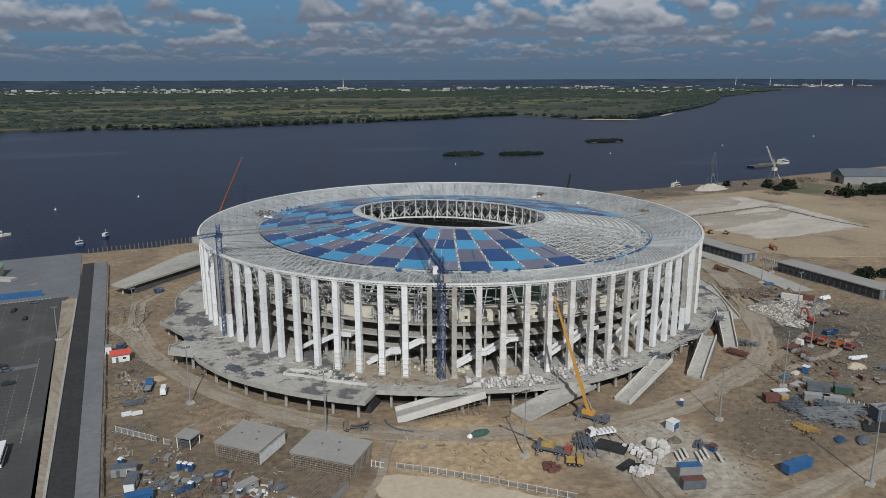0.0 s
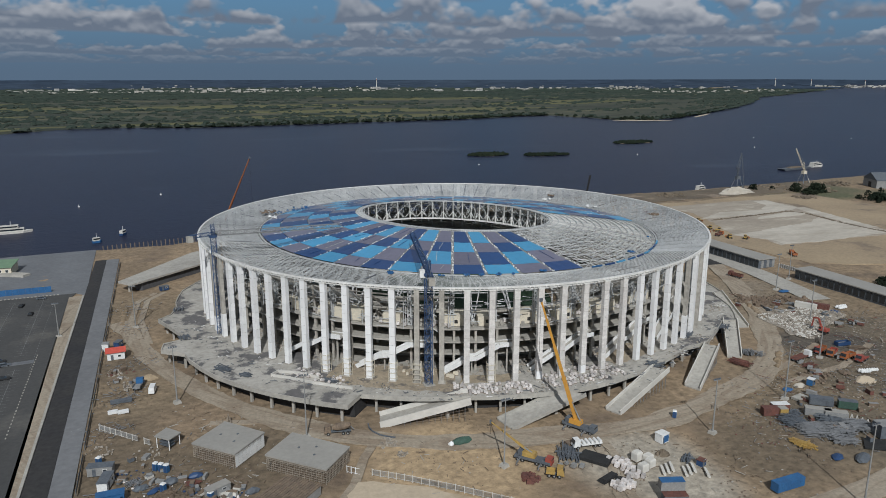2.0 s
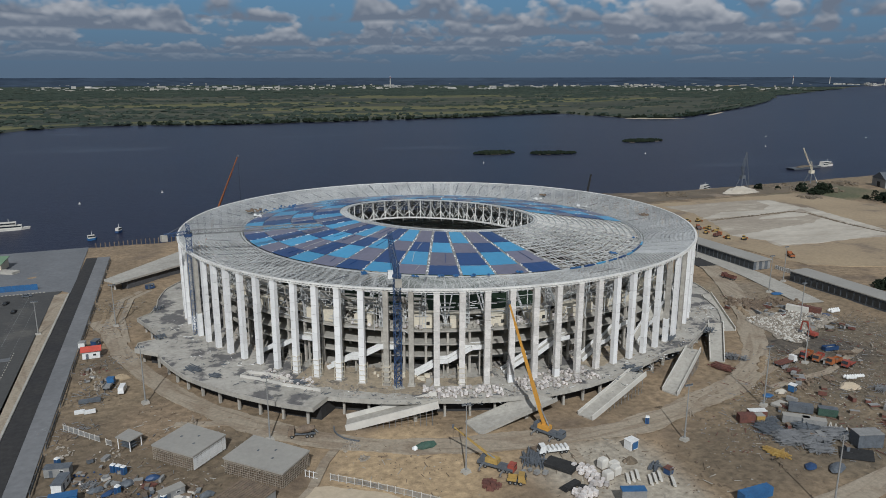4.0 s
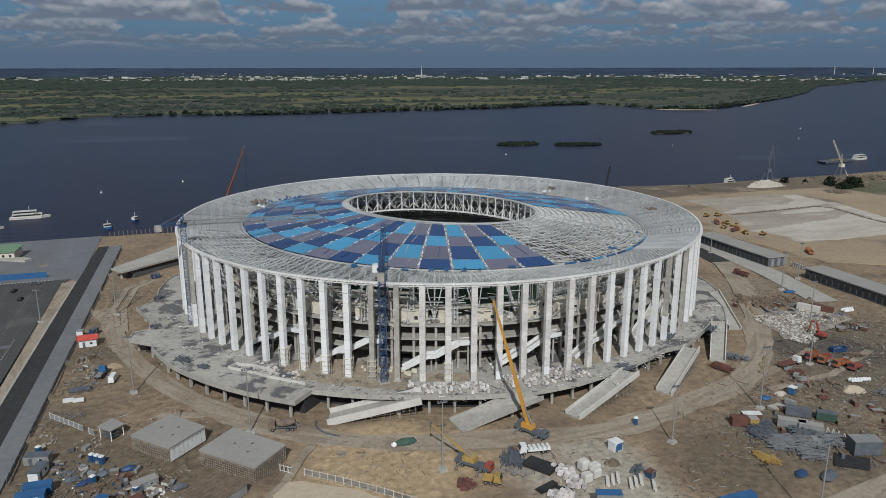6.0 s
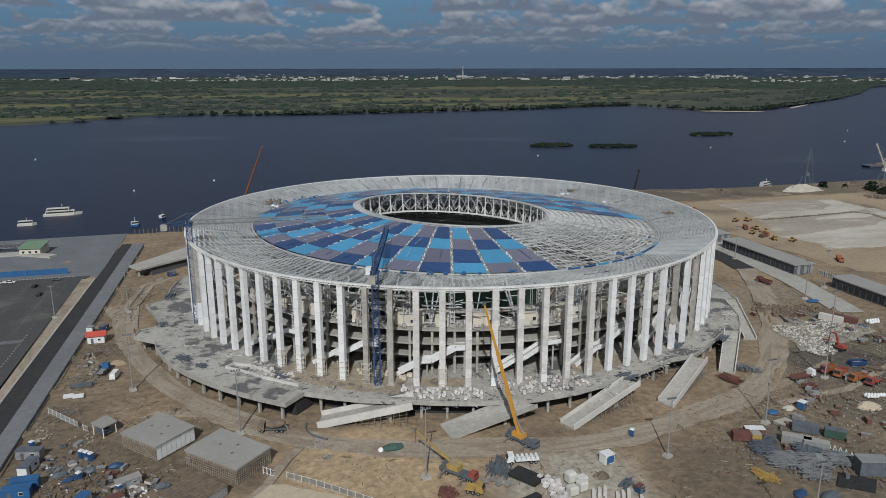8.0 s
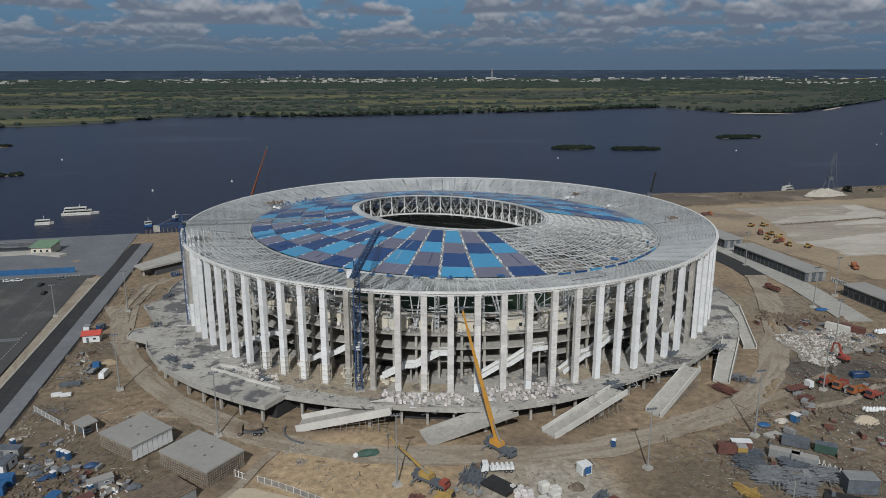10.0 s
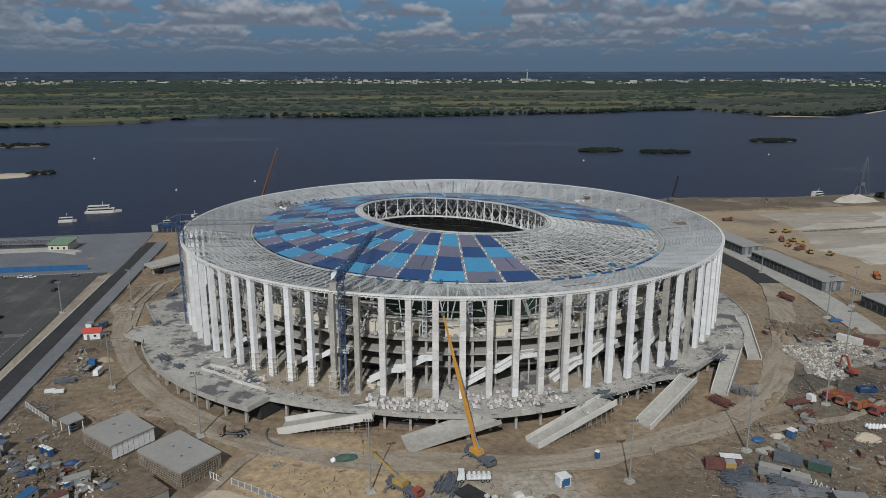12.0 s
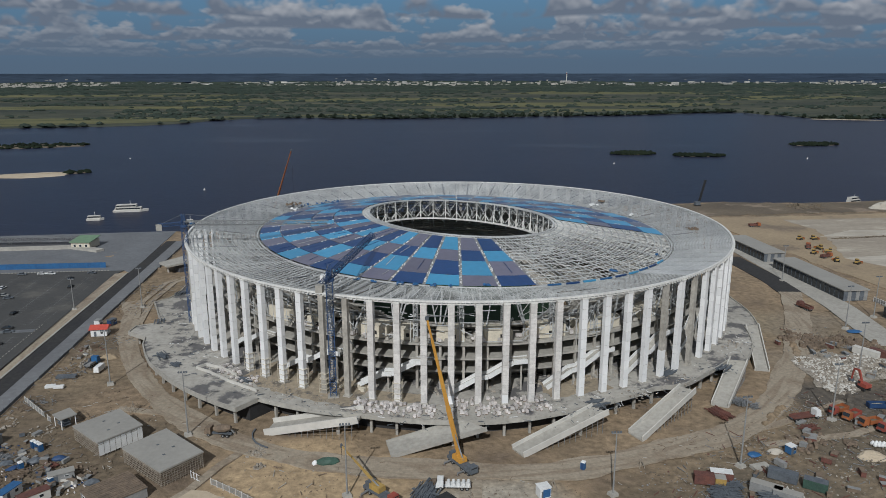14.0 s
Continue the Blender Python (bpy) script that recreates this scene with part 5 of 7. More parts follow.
def heap(name, x, y, sx, sy, h, material, label, category, seed=1):
    rnd = random.Random(seed)
    s, n, m = Shape(), 14, 6
    pts = [(x, y, h * 0.95)]
    for k in range(1, m + 1):
        f = k / m
        for i in range(n):
            a = 2 * math.pi * i / n
            g = f * (1 + rnd.uniform(-0.12, 0.12))
            pts.append((x + sx / 2 * g * math.cos(a), y + sy / 2 * g * math.sin(a), max(-0.2, h * (1 - f ** 1.4) * (1 + rnd.uniform(-0.15, 0.15))) if k < m else -0.25))
    f = [(0, 1 + i, 1 + (i + 1) % n) for i in range(n)]
    for k in range(m - 1):
        f += [(1 + k * n + i, 1 + (k + 1) * n + i, 1 + (k + 1) * n + (i + 1) % n, 1 + k * n + (i + 1) % n) for i in range(n)]
    ob = part(name, s.add(pts, f), material)
    return tagged(ob, label, category)


def bar_pile(x, y, turn, sx, sy, n, material, label, seed, thick=0.22, high=1.2, name="steel_stack", loose=8):
    """A heap of long steel bars or beams, too many to count."""
    rnd, s = random.Random(seed), Shape()
    for k in range(n):
        u, v, z = rnd.uniform(-0.3, 0.3) * sx * 0.5, rnd.uniform(-0.5, 0.5) * sy, rnd.random() ** 1.5 * high
        a = radians(rnd.uniform(-loose, loose) + (90 if rnd.random() < 0.08 else 0))
        l = sx * rnd.uniform(0.35, 0.75) / 2
        s.bar((u - l * math.cos(a), v - l * math.sin(a), z + thick / 2), (u + l * math.cos(a), v + l * math.sin(a), z + thick / 2 + rnd.uniform(-0.1, 0.25)), thick * rnd.uniform(0.6, 1.5))
    ob = part(name, s, material)
    ob.matrix_world = at(x, y, turn, 0.12)
    return tagged(ob, label, "steel stack", kind="stuff")


def clutter(name, spots, n, size, material, label, seed, high=0.6, kind="stuff", z=0.05):
    """Loose lumps scattered round given spots (x, y, radius)."""
    rnd, s = random.Random(seed), Shape()
    for k in range(n):
        x, y, r = rnd.choice(spots)
        a, q = rnd.uniform(0, 2 * math.pi), r * math.sqrt(rnd.random())
        w = size * rnd.uniform(0.4, 1.5)
        if rnd.random() < 0.5:
            s.box(x + q * math.cos(a), y + q * math.sin(a), z - 0.05, w, w * rnd.uniform(0.4, 1.2), w * rnd.uniform(0.3, 1.0) * high * 1.6, rnd.uniform(0, 180), rnd.uniform(0.6, 1.0))
        else:
            s.blob(x + q * math.cos(a), y + q * math.sin(a), z - 0.05, w, w * rnd.uniform(0.5, 1.3), w * high, rnd, 0.4)
    return tagged(part(name, s, material), label, name.replace("_", " "), kind=kind)


def pallets(base, spots, material, label, group, size=(1.1, 1.0, 1.0), z=0.12, seed=3, name="block_pallet"):
    """Wrapped pallets of blocks; one is built, the rest are copies."""
    rnd = random.Random(seed)
    t = thing(name, label, "pallet", at(*spots[0], rnd.uniform(0, 90), z), group)
    part("pallet_board", Shape().box(0, 0, 0, size[0] + 0.1, size[1] + 0.1, 0.14), WOOD, t)
    part("load", Shape().box(0, 0, 0.14, size[0], size[1], size[2] * 0.55).box(0.04, -0.03, 0.14 + size[2] * 0.55, size[0] * 0.94, size[1] * 0.95, size[2] * 0.42, 2), material, t)
    for p in spots[1:]:
        copy_thing(t, at(*p, (math.degrees(math.atan2(p[1], p[0])) if z > 1 else 25) + rnd.uniform(-16, 16), z) @ Matrix.Scale(rnd.uniform(0.75, 1.15), 4))
    return t

# ---- west: car park, promenade, huts ----
blue_wall = thing("blue_hoarding", "long bright blue site hoarding beside the car park", "hoarding")
for k in range(30):
    x = -262 + k * 2.8
    part("hoarding_panel", Shape().box(x, 84.2 + (x + 220) * -0.025, 0.1, 2.72, 0.12, 3.0), BLUE_PAINT, blue_wall)
line_shape = Shape()
for row, (y0, y1) in enumerate(((-100, -20), (-6, 70))):
    for x in (-181.5, -193.5, -205.5, -217.5, -229.5):
        y = y0
        while y < y1:
            line_shape.box(x, y, 0.225, 4.6, 0.14, 0.006)
            y += 2.7
        line_shape.box(x, (y0 + y1) / 2, 0.225, 0.16, y1 - y0, 0.006)
for k in range(30):
    line_shape.box(-176.5, -24 + 3 * k, 0.225, 0.16, 1.8, 0.006)
tagged(part("parking_lines", line_shape, LINE), "worn white bay lines painted on the car park", "road marking", kind="structure")
kerb_shape = Shape()
for k in range(40):
    kerb_shape.box(-176 - k * 1.6, 76.3, 0.2, 0.8, 0.4, 0.35)
for k in range(30):
    kerb_shape.box(-175.6 - 0.02 * k, -8 - k * 2.4, 0.2, 0.3, 0.7, 0.2)
tagged(part("kerb_blocks", kerb_shape, CONCRETE), "row of short white kerb blocks edging the car park", "kerb", kind="structure")
structure("parking_island", Shape().slab(uneven([(-176, -13), (-330, -15), (-330, -18), (-176, -16)], 0.1, 2, 12), 0.1, 0.42), STRIP, "raised paved island across the car park", "kerb")
CARS = ((-189.7, 61.7, 80, BLACK, "black"), (-184.2, 47.0, 85, BLACK, "black"), (-182.5, 71.2, 0, SLATE, "dark grey"), (-187.7, -11.0, 5, BLACK, "black"), (-185.5, -15.5, 10, SLATE, "dark grey"), (-183.7, -29.3, 5, BLACK, "black"),
        (-217.4, 72.5, 0, SLATE, "dark grey"), (-207.6, 72.4, 5, WHITE, "white"), (-203.0, 72.1, 0, WHITE, "white"), (-216.3, 48.6, 85, WHITE, "white"), (-210.0, 36.1, 0, GREY_PAINT, "grey"), (-206.1, 31.4, 10, SLATE, "dark grey"),
        (-193.7, 8.4, 80, BLACK, "black"), (-226, 60, 90, RUST, "dark red"), (-222, 20, 85, BLACK, "black"))
for x, y, a, m, word in CARS:
    car(x, y, a, m, f"{word} saloon car parked on the asphalt")
truck(-180.6, -86, 88, WHITE, WHITE, "bus", "white coach with a dark window band on the car park", "coach", 11.5)
light_mast(-170.0, 12.0, 14.0, "car park lamps")
# the promenade's railing
rail = thing("promenade_fence", "dark low mesh fence along the promenade", "fence")
for k in range(62):
    y = -118 + k * 4.1
    x = -154.90 + 5.61 * (y + 118) / 250
    part("fence_post", Shape().box(x, y, 0.0, 0.14, 0.14, 1.9), SLATE, rail)
    if k % 7 not in (5,):
        part("fence_mesh", Shape().bar((x, y, 0.75), (x + 0.05, y + 4.0, 0.75), 0.05, 1.1), SLATE, rail)
hut = cabin(-147.8, -21.3, 2, 6.0, 5.0, 2.9, WHITE, RED_ROOF, "small white hut with a bright red roof", 0.3, 1.3)
cabin(-151.6, -12.2, 80, 2.6, 2.3, 3.0, WHITE, GREY_PAINT, "white sheet-metal equipment cabin")
cabin(-147.2, -9.5, 60, 3.2, 2.2, 2.2, DEEP_BLUE, SLATE, "dark blue equipment cabin")


def form_hut(corners, h, label, clad_side=None):
    """A flat concrete slab carried by dense timber formwork."""
    t = thing("formwork_building", label, "building shell", group="flat roofed shells")
    cx, cy = sum(c[0] for c in corners) / 4, sum(c[1] for c in corners) / 4
    part("roof_slab", Shape().slab(corners, h - 0.45, h), ROOF_SHEET, t)
    shrink = [(cx + (x - cx) * 0.97, cy + (y - cy) * 0.97) for x, y in corners]
    part("core", Shape().slab([(cx + (x - cx) * 0.86, cy + (y - cy) * 0.86) for x, y in corners], -0.2, h - 0.5), WOOD, t)
    for i in range(4):
        p, q = shrink[i], shrink[(i + 1) % 4]
        n = int(math.dist(p, q) / 0.75)
        for k in range(n):
            u = (p[0] + (q[0] - p[0]) * k / n, p[1] + (q[1] - p[1]) * k / n)
            part("prop", Shape().bar((*u, -0.2), (*u, h - 0.4), 0.10), BLEACHED, t)
        for z in (0.4, 1.0, 1.7, 2.4, h - 1.5, h - 1.0, h - 0.6):
            part("ledger", Shape().bar((*p, z), (*q, z), 0.12 if z < h - 1.2 else 0.2), BLEACHED, t)
        if i == clad_side:
            m = 8
            for k in range(m):
                a = [p[j] + (q[j] - p[j]) * (k + 0.05) / m for j in (0, 1)]
                b = [p[j] + (q[j] - p[j]) * (k + 0.95) / m for j in (0, 1)]
                part("wall_sheet", Shape().bar((a[0] * 1.0, a[1], h / 2), (b[0], b[1], h / 2), 0.2, h - 0.6), WHITE, t)
    for k, (u, w) in enumerate(((0.25, 0.1), (-0.2, 0.25), (0.1, -0.3))):
        part("roof_hatch", Shape().box(cx + u * 10, cy + w * 10, h, 0.7, 0.5, 0.1, 40), SLATE, t)
    return t


form_hut([(-126.2, -109.6), (-115.8, -120.4), (-106.4, -111.0), (-116.2, -99.8)], 4.6, "flat grey roof slab on timber formwork with one white sheeted side", 1)
form_hut([(-108.4, -123.8), (-94.8, -137.6), (-86.0, -128.4), (-99.1, -114.1)], 4.6, "flat grey roof slab resting on dense timber formwork")
t = thing("open_shelter", "small open shelter with a pale flat roof and shelves", "shelter")
part("roof", Shape().slab([(-135.8, -99.4), (-132.0, -103.4), (-128.5, -99.9), (-132.3, -95.2)], 3.3, 3.6), ROOF_SHEET, t)
for p in ((-135.2, -99.4), (-132.0, -102.8), (-129.1, -99.9), (-132.3, -95.9)):
    part("post", Shape().box(*p, -0.2, 0.22, 0.22, 3.5), WHITE, t)
for z in (0.8, 1.7):
    part("shelf", Shape().slab([(-134.6, -99.6), (-132.0, -102.4), (-130.2, -100.6), (-133.0, -97.4)], z, z + 0.12), SLATE, t)
panel_fence(((-151.0, -82.1), (-140.2, -94.3)), "white concrete panel of the site fence")
panel_fence(((-138.6, -96.2), (-136.8, -98.2)), "white concrete panel of the site fence")
panel_fence(((-82.6, -137.7), (-75.5, -143.4), (-65.0, -152.9), (-54.4, -163.5), (-47, -171)), "pale mesh panel of the site fence")
panel_fence(((-88.4, -133.6), (-85.6, -136.2)), "white framed gate panel beside the shell", 1.4, 2.0, WHITE, False)
for x, y in ((-135.9, -112.7), (-134.5, -113.7), (-133.2, -114.8), (-134.3, -124.4), (-123.4, -133.0), (-150.2, -103.8), (14.6, -141.5)):
    toilet(x, y, -40)
for args in ((-149.4, -109.0, -12, 6.4, 2.6, 2.5, GREY_PAINT, SLATE, "grey site cabin with a slate-blue roof"), (-148.0, -116.2, 75, 6.0, 2.5, 2.5, WHITE, SLATE, "white site cabin with a dull roof"),
             (-146.6, -124.6, 0, 6.4, 2.6, 2.5, BLUE_PAINT, BLUE_PAINT, "blue site cabin with a blue roof"), (-147.5, -128.6, 0, 6.4, 2.6, 2.5, BLUE_PAINT, BLUE_PAINT, "blue site cabin with a blue roof"),
             (-121.5, -131.0, 25, 6.0, 2.5, 2.4, GREY_PAINT, ROOF_SHEET, "grey site cabin with a pale roof"), (-124.6, -140.0, 40, 7.0, 2.6, 2.4, PALE_WALL, RUST, "white site cabin with a dull red roof"),
             (-131.5, -137.5, 70, 6.0, 2.5, 2.4, WHITE, BLUE_PAINT, "white site cabin with a blue roof")):
    cabin(*args)
shed = thing("timber_shed", "long shed with a dark ribbed timber roof", "shed", at(-105.2, -141.2, 40, 0.1))
part("wall", Shape().box(0, 0, 0, 12, 10.5, 2.6), GREY_PAINT, shed)
for k in range(14):
    part("roof_plank", Shape().box(0, -5.1 + k * 0.79, 2.6 + 0.04 * (k % 2), 12.4, 0.66, 0.16), WOOD, shed)
for k in range(3):
    w = part("window", Shape().box(-6.03, -3.2 + k * 3.2, 0.9, 0.06, 1.5, 1.2), WHITE, shed)
    part("pane", Shape().box(-6.07, -3.2 + k * 3.2, 1.05, 0.03, 1.1, 0.9), GLASS, w)


def tarp(x, y, turn, sx, sy, h, material, label, seed):
    t = tagged(part("tarpaulin", Shape().blob(0, 0, 0, sx, sy, h, random.Random(seed), 0.18), material), label, "tarpaulin")
    t.matrix_world = at(x, y, turn, 0.05)
    return t


for k, a in enumerate(((-132.3, -120.8, 20, 3.8, 3.2, 1.5), (-126.2, -120.2, 0, 4.0, 2.6, 1.4), (-139.6, -121.2, 30, 4.2, 2.8, 1.2), (-136.6, -123.6, 40, 4.0, 2.0, 0.9), (-113.2, -133.4, 20, 4.0, 2.4, 1.5), (63.8, -139.8, 0, 4.2, 3.0, 0.7), (155.5, -53.5, 0, 6.5, 4.0, 0.8), (151.0, -86.0, 0, 5.5, 4.0, 1.0), (46.5, -181.5, 25, 8.0, 4.0, 1.3), (40.5, -178.5, 25, 5.0, 3.0, 1.0))):
    tarp(*a, BLUE_PAINT if k in (5, 6) else DEEP_BLUE if k % 2 else SLATE, "crumpled blue tarpaulin over stored goods" if k in (5, 6) or k % 2 else "crumpled dark grey tarpaulin over stored goods", k)
truck(-140.0, -54.0, 75, BLUE_PAINT, GREY_PAINT, "flat", "small truck with a blue cab and grey bed", length=6.4)
van = thing("van", "white delivery van parked on dirt", "van", at(-135.7, -59.4, 80, 0.12))
part("body", Shape().box(0, 0, 0.4, 4.8, 1.9, 1.9, 0, 0.9), WHITE, van)
part("windscreen", Shape().box(2.0, 0, 1.35, 0.5, 1.6, 0.7, 0, 0.9), GLASS, van)
wheels(van, (-1.5, 1.5), 0.85, CAR_WHEEL, False)
for k, (x, y, a, l, w, m) in enumerate(((-145.3, -63.6, 0, 6.5, 2.2, SLATE), (-147.6, -71.4, 5, 3.0, 1.8, WHITE), (-144.6, -72.2, 5, 3.2, 1.6, WHITE), (-138.2, -104.8, 60, 2.6, 1.4, GREY_PAINT), (62, -146.5, 10, 5.0, 2.8, CONCRETE), (-24, -143.4, 0, 4.0, 2.0, WOOD))):
    ob = thing("slab_stack", "stack of flat boards or slabs on the ground", "stack", at(x, y, a, 0.1))
    for j in range(5):
        part("slab", Shape().box(0.05 * (j % 2), 0, j * 0.16, l, w, 0.13), m, ob)
for x, y, h in ((-114.6, -92.8, 3.4), (4.2, -149.6, 3.0), (30.5, -141.8, 2.6)):
    t = thing("timber_tripod", "pale timber tripod of long poles standing on dirt", "tripod", at(x, y, 20, 0.0), "timber tripods")
    for k in range(5):
        a = k * 1.256
        part("pole", Shape().bar((1.3 * math.cos(a), 1.3 * math.sin(a), -0.1), (-0.15 * math.cos(a), -0.15 * math.sin(a), h), 0.14), BLEACHED, t)
curb = [(-75.2, -109.4, 0.3), (-75.7, -112.1, 0.3), (-75.3, -114.8, 0.3), (-74.0, -117.6, 0.3), (-72.2, -119.4, 0.3), (-70.3, -120.8, 0.3)]
s = Shape()
for p, q in zip(curb, curb[1:]):
    s.bar(p, q, 0.35, 0.5)
tagged(part("drain_trench_edge", s, SLATE), "curved dark trench edging at the foot of the ramp", "edging")
heap("sand_mound", -136.5, -47, 7, 4, 1.6, YELLOW_SAND, "low heap of yellow sand beside the track", "sand heap", 2)
heap("sand_mound", 71, -138.6, 4.6, 3.2, 0.8, WHITE_SAND, "small heap of whitish gravel", "gravel heap", 3)
heap("sand_mound", 96, -144.0, 8, 6, 1.4, PALE_SAND, "low heap of pale sand in the yard", "sand heap", 4)
heap("sand_mound", -3.5, -158.2, 4.5, 4, 1.5, DARK_DIRT, "small dark heap of earth", "earth heap", 5)
for x, y, h in ((-128.4, -71.0, 19), (-94.3, -110.2, 19.5), (-47.8, -146.8, 19.5), (57.2, -144.8, 20), (18.5, -153.8, 17), (26.2, -197.7, 22), (98.3, -123.2, 18), (127, 41, 18), (131, -90.5, 18), (154.6, -49.8, 18), (-141, 12, 18), (168, 18, 18), (176, -38, 18)):
    light_mast(x, y, h)

# ---- south: cranes, lorries, stores before the arena ----
tower_crane(-52.3, -101.9, Z_DECK, 43.0, (-38.1, -48.0, 44.6), "blue lattice tower crane standing beside the arena's columns", CRANE_BLUE)
tower_crane(-110.1, -28.4, Z_DECK, 45.0, (-56.2, -9.5, 41.6), "blue lattice tower crane with a pale grey jib over the roof", GREY_PAINT)
boom_crane(-17.4, -137.0, -62, (-25.6, -126.0, 38.8), CRANE_YELLOW, SLATE, "yellow telescopic mobile crane with its boom raised", width=0.85)
boom_crane(-39.5, -148.3, -50, (-49.0, -140.5, 10.6), YELLOW, RED, "truck crane with a red cab and low yellow boom", width=0.5)
far_crane = boom_crane(-100.0, 120.0, -70, (-79.1, 92.5, 61.0), ORANGE, ORANGE, "orange mobile crane whose boom towers behind the arena", width=0.9)
# mixer truck shape stands in for a small brown pile with frames
truck(-85.3, -111.6, 165, WOOD, WOOD, "mixer", "dull brown mixer truck in place of a pile with frames", "mixer_truck")
truck(-21.0, -146.5, 172, WHITE, WHITE, "rolls", "white flatbed truck loaded with white rolls", "flatbed_truck", 9.0)
t = thing("green_tent", "low green tarpaulin shelter", "tent", at(-53.2, -130.6, 5, 0.1))
part("canopy", Shape().blob(0, 0, 0, 7.0, 3.0, 1.9, random.Random(2), 0.12), GREEN, t)
part("bundle", Shape().blob(-3.4, 0.2, 0, 1.8, 1.8, 1.2, random.Random(3), 0.3), WHITE, t)
truck(-37.6, -156.6, -35, YELLOW, YELLOW, "flat", "small yellow wheel loader on the pad", "loader", 5.0)
clutter("scrap_pile", [(-44.0, -155.0, 2.6)], 60, 0.9, RUST, "brown pile of scrap iron and timber", 8, 0.6)
clutter("rubbish_pile", [(-73.5, -122.7, 2.8), (-71.3, -130.3, 1.5)], 60, 0.7, RUBBLE, "pile of rubbish sacks and broken blocks", 9)
bar_pile(-28.0, -148.0, 62, 11, 6, 60, SLATE, "grey stack of long steel sections", 12, 0.25, 0.8)
for k, (x, y, a, l, w) in enumerate(((-22.6, -153.2, -55, 9, 5.5), (-25.5, -163.0, 20, 6, 2.5), (-22, -165.5, -40, 4.5, 2.2))):
    ob = thing("roofing_sheet_stack", "stack of black roofing sheets", "stack", at(x, y, a, 0.12))
    for j in range(4):
        part("sheet", Shape().box(0.1 * j, -0.1 * j, 0.22 * j, l - 0.3 * j, w - 0.2 * j, 0.2), BLACK, ob)
rnd = random.Random(21)
spots = [(-19.5 + 1.5 * i + rnd.uniform(-.3, .3), -155.5 - 1.9 * j - 0.7 * i + rnd.uniform(-.3, .3)) for i in range(3) for j in range(6)]
pallets(None, spots + [(-26 + 1.4 * i + rnd.uniform(-.3, .3), -166.5 - 1.3 * j) for i in range(4) for j in range(3)], BRICK_PALE, "pale wrapped pallet of building blocks", "stored pallets", (1.2, 1.1, 1.2), 0.15)
spots = [(-36.5 + rnd.uniform(-1, 1) + 2 * i, -151.5 - 1.0 * i + rnd.uniform(-1, 1)) for i in range(5)]
pallets(None, spots, GREY_PAINT, "grey wrapped pallet of fittings", "stored pallets", (1.3, 1.1, 0.9), 0.15, 4)
for k, (x, y, a, h) in enumerate(((-12.4, -158.2, 12, 2.7), (-11.2, -162.4, 12, 2.4), (-14.4, -163.6, 8, 2.3), (-10.0, -160.0, 12, 2.2))):
    t = thing("wrapped_bale", "tall bale wrapped in white sheeting", "bale", at(x, y, a, 0.15), "white bales")
    part("wrapping", Shape().box(0, 0, 0.1, 2.4, 2.0, h * 0.8).box(0, 0, 0.1 + h * 0.8, 2.4, 2.0, h * 0.2, 0, 0.8), PALE_WALL, t)
    part("pallet_board", Shape().box(0, 0, 0, 2.5, 2.1, 0.12), WOOD, t)
for k in range(7):
    x, y = -9.5 + 1.7 * k, -166.0 - 0.9 * k + (k % 3) * 1.2
    t = thing("beam_stack", "stack of pale concrete beams", "beam", at(x, y, 62, 0.15), "concrete beams")
    for j in range(2):
        part("beam", Shape().box(0, 0.35 * j, 0.45 * j, 4.2, 0.6, 0.42), PALE_WALL, t)
bar_pile(0.8, -163.2, 40, 7, 2.6, 18, SLATE, "dark stack of steel pipes", 14, 0.3, 0.7, "pipe_stack")
blue_front = cabin(1.0, -152.2, 12, 3.0, 2.6, 2.7, WHITE, WHITE, "white site cabin with a blue front")
part("front_sheet", Shape().box(0.3, -1.37, 0.3, 2.0, 0.05, 2.1), BLUE_PAINT, blue_front)
container(15.2, -184.4, 1, 9.4, BLUE_PAINT, "long blue corrugated shipping container")
container(-16.6, -178.8, -20, 6.06, SLATE, "grey site container under a blue roofed one", RUST)
container(-16.0, -176.6, -20, 6.06, GREY_PAINT, "grey site container with a bright blue roof", BLUE_PAINT, 2.75)
cabin(2.4, -167.0, 20, 2.0, 1.8, 1.6, DEEP_BLUE, RUST, "purple-blue steel waste bin")

# ---- east: storage yard ----
container(43.6, -151.4, -18, 5.0, RUST, "dull red corrugated shipping container")
container(47.0, -153.2, -18, 2.6, YELLOW, "short yellow container with a pale roof", ROOF_SHEET)
container(48.6, -150.6, -18, 5.5, RUST, "red container with a white roof", WHITE)
container(64.6, -152.4, -40, 7.0, SLATE, "weathered dark corrugated steel container")
container(70.4, -157.4, -40, 5.5, GREEN, "dark green corrugated container", SLATE)
container(57.0, -157.6, -40, 7.5, GREY_PAINT, "long grey stack of cladding packs", ROOF_SHEET)
container(60.4, -161.4, -40, 6.5, GREY_PAINT, "long grey stack of cladding packs", ROOF_SHEET)
for k, (x, y, a, l, w, n) in enumerate(((46, -158, -22, 9, 6, 70), (47, -165, -22, 11, 7, 90), (54, -167.5, -22, 10, 6, 80), (57, -162, -22, 9, 5, 60), (62, -168, -22, 9, 6, 70), (50, -172.5, -22, 9, 4, 50), (50, -155, 10, 6, 2.5, 30), (76.3, -109.8, 50, 6, 4, 40), (79, -113, 30, 5, 1.5, 14))):
    bar_pile(x, y, a, l, w, 3 * n, GREY_STEEL if k % 3 else SLATE, "blue-grey heap of steel lattice sections", 30 + k, 0.13, 1.4, loose=25)
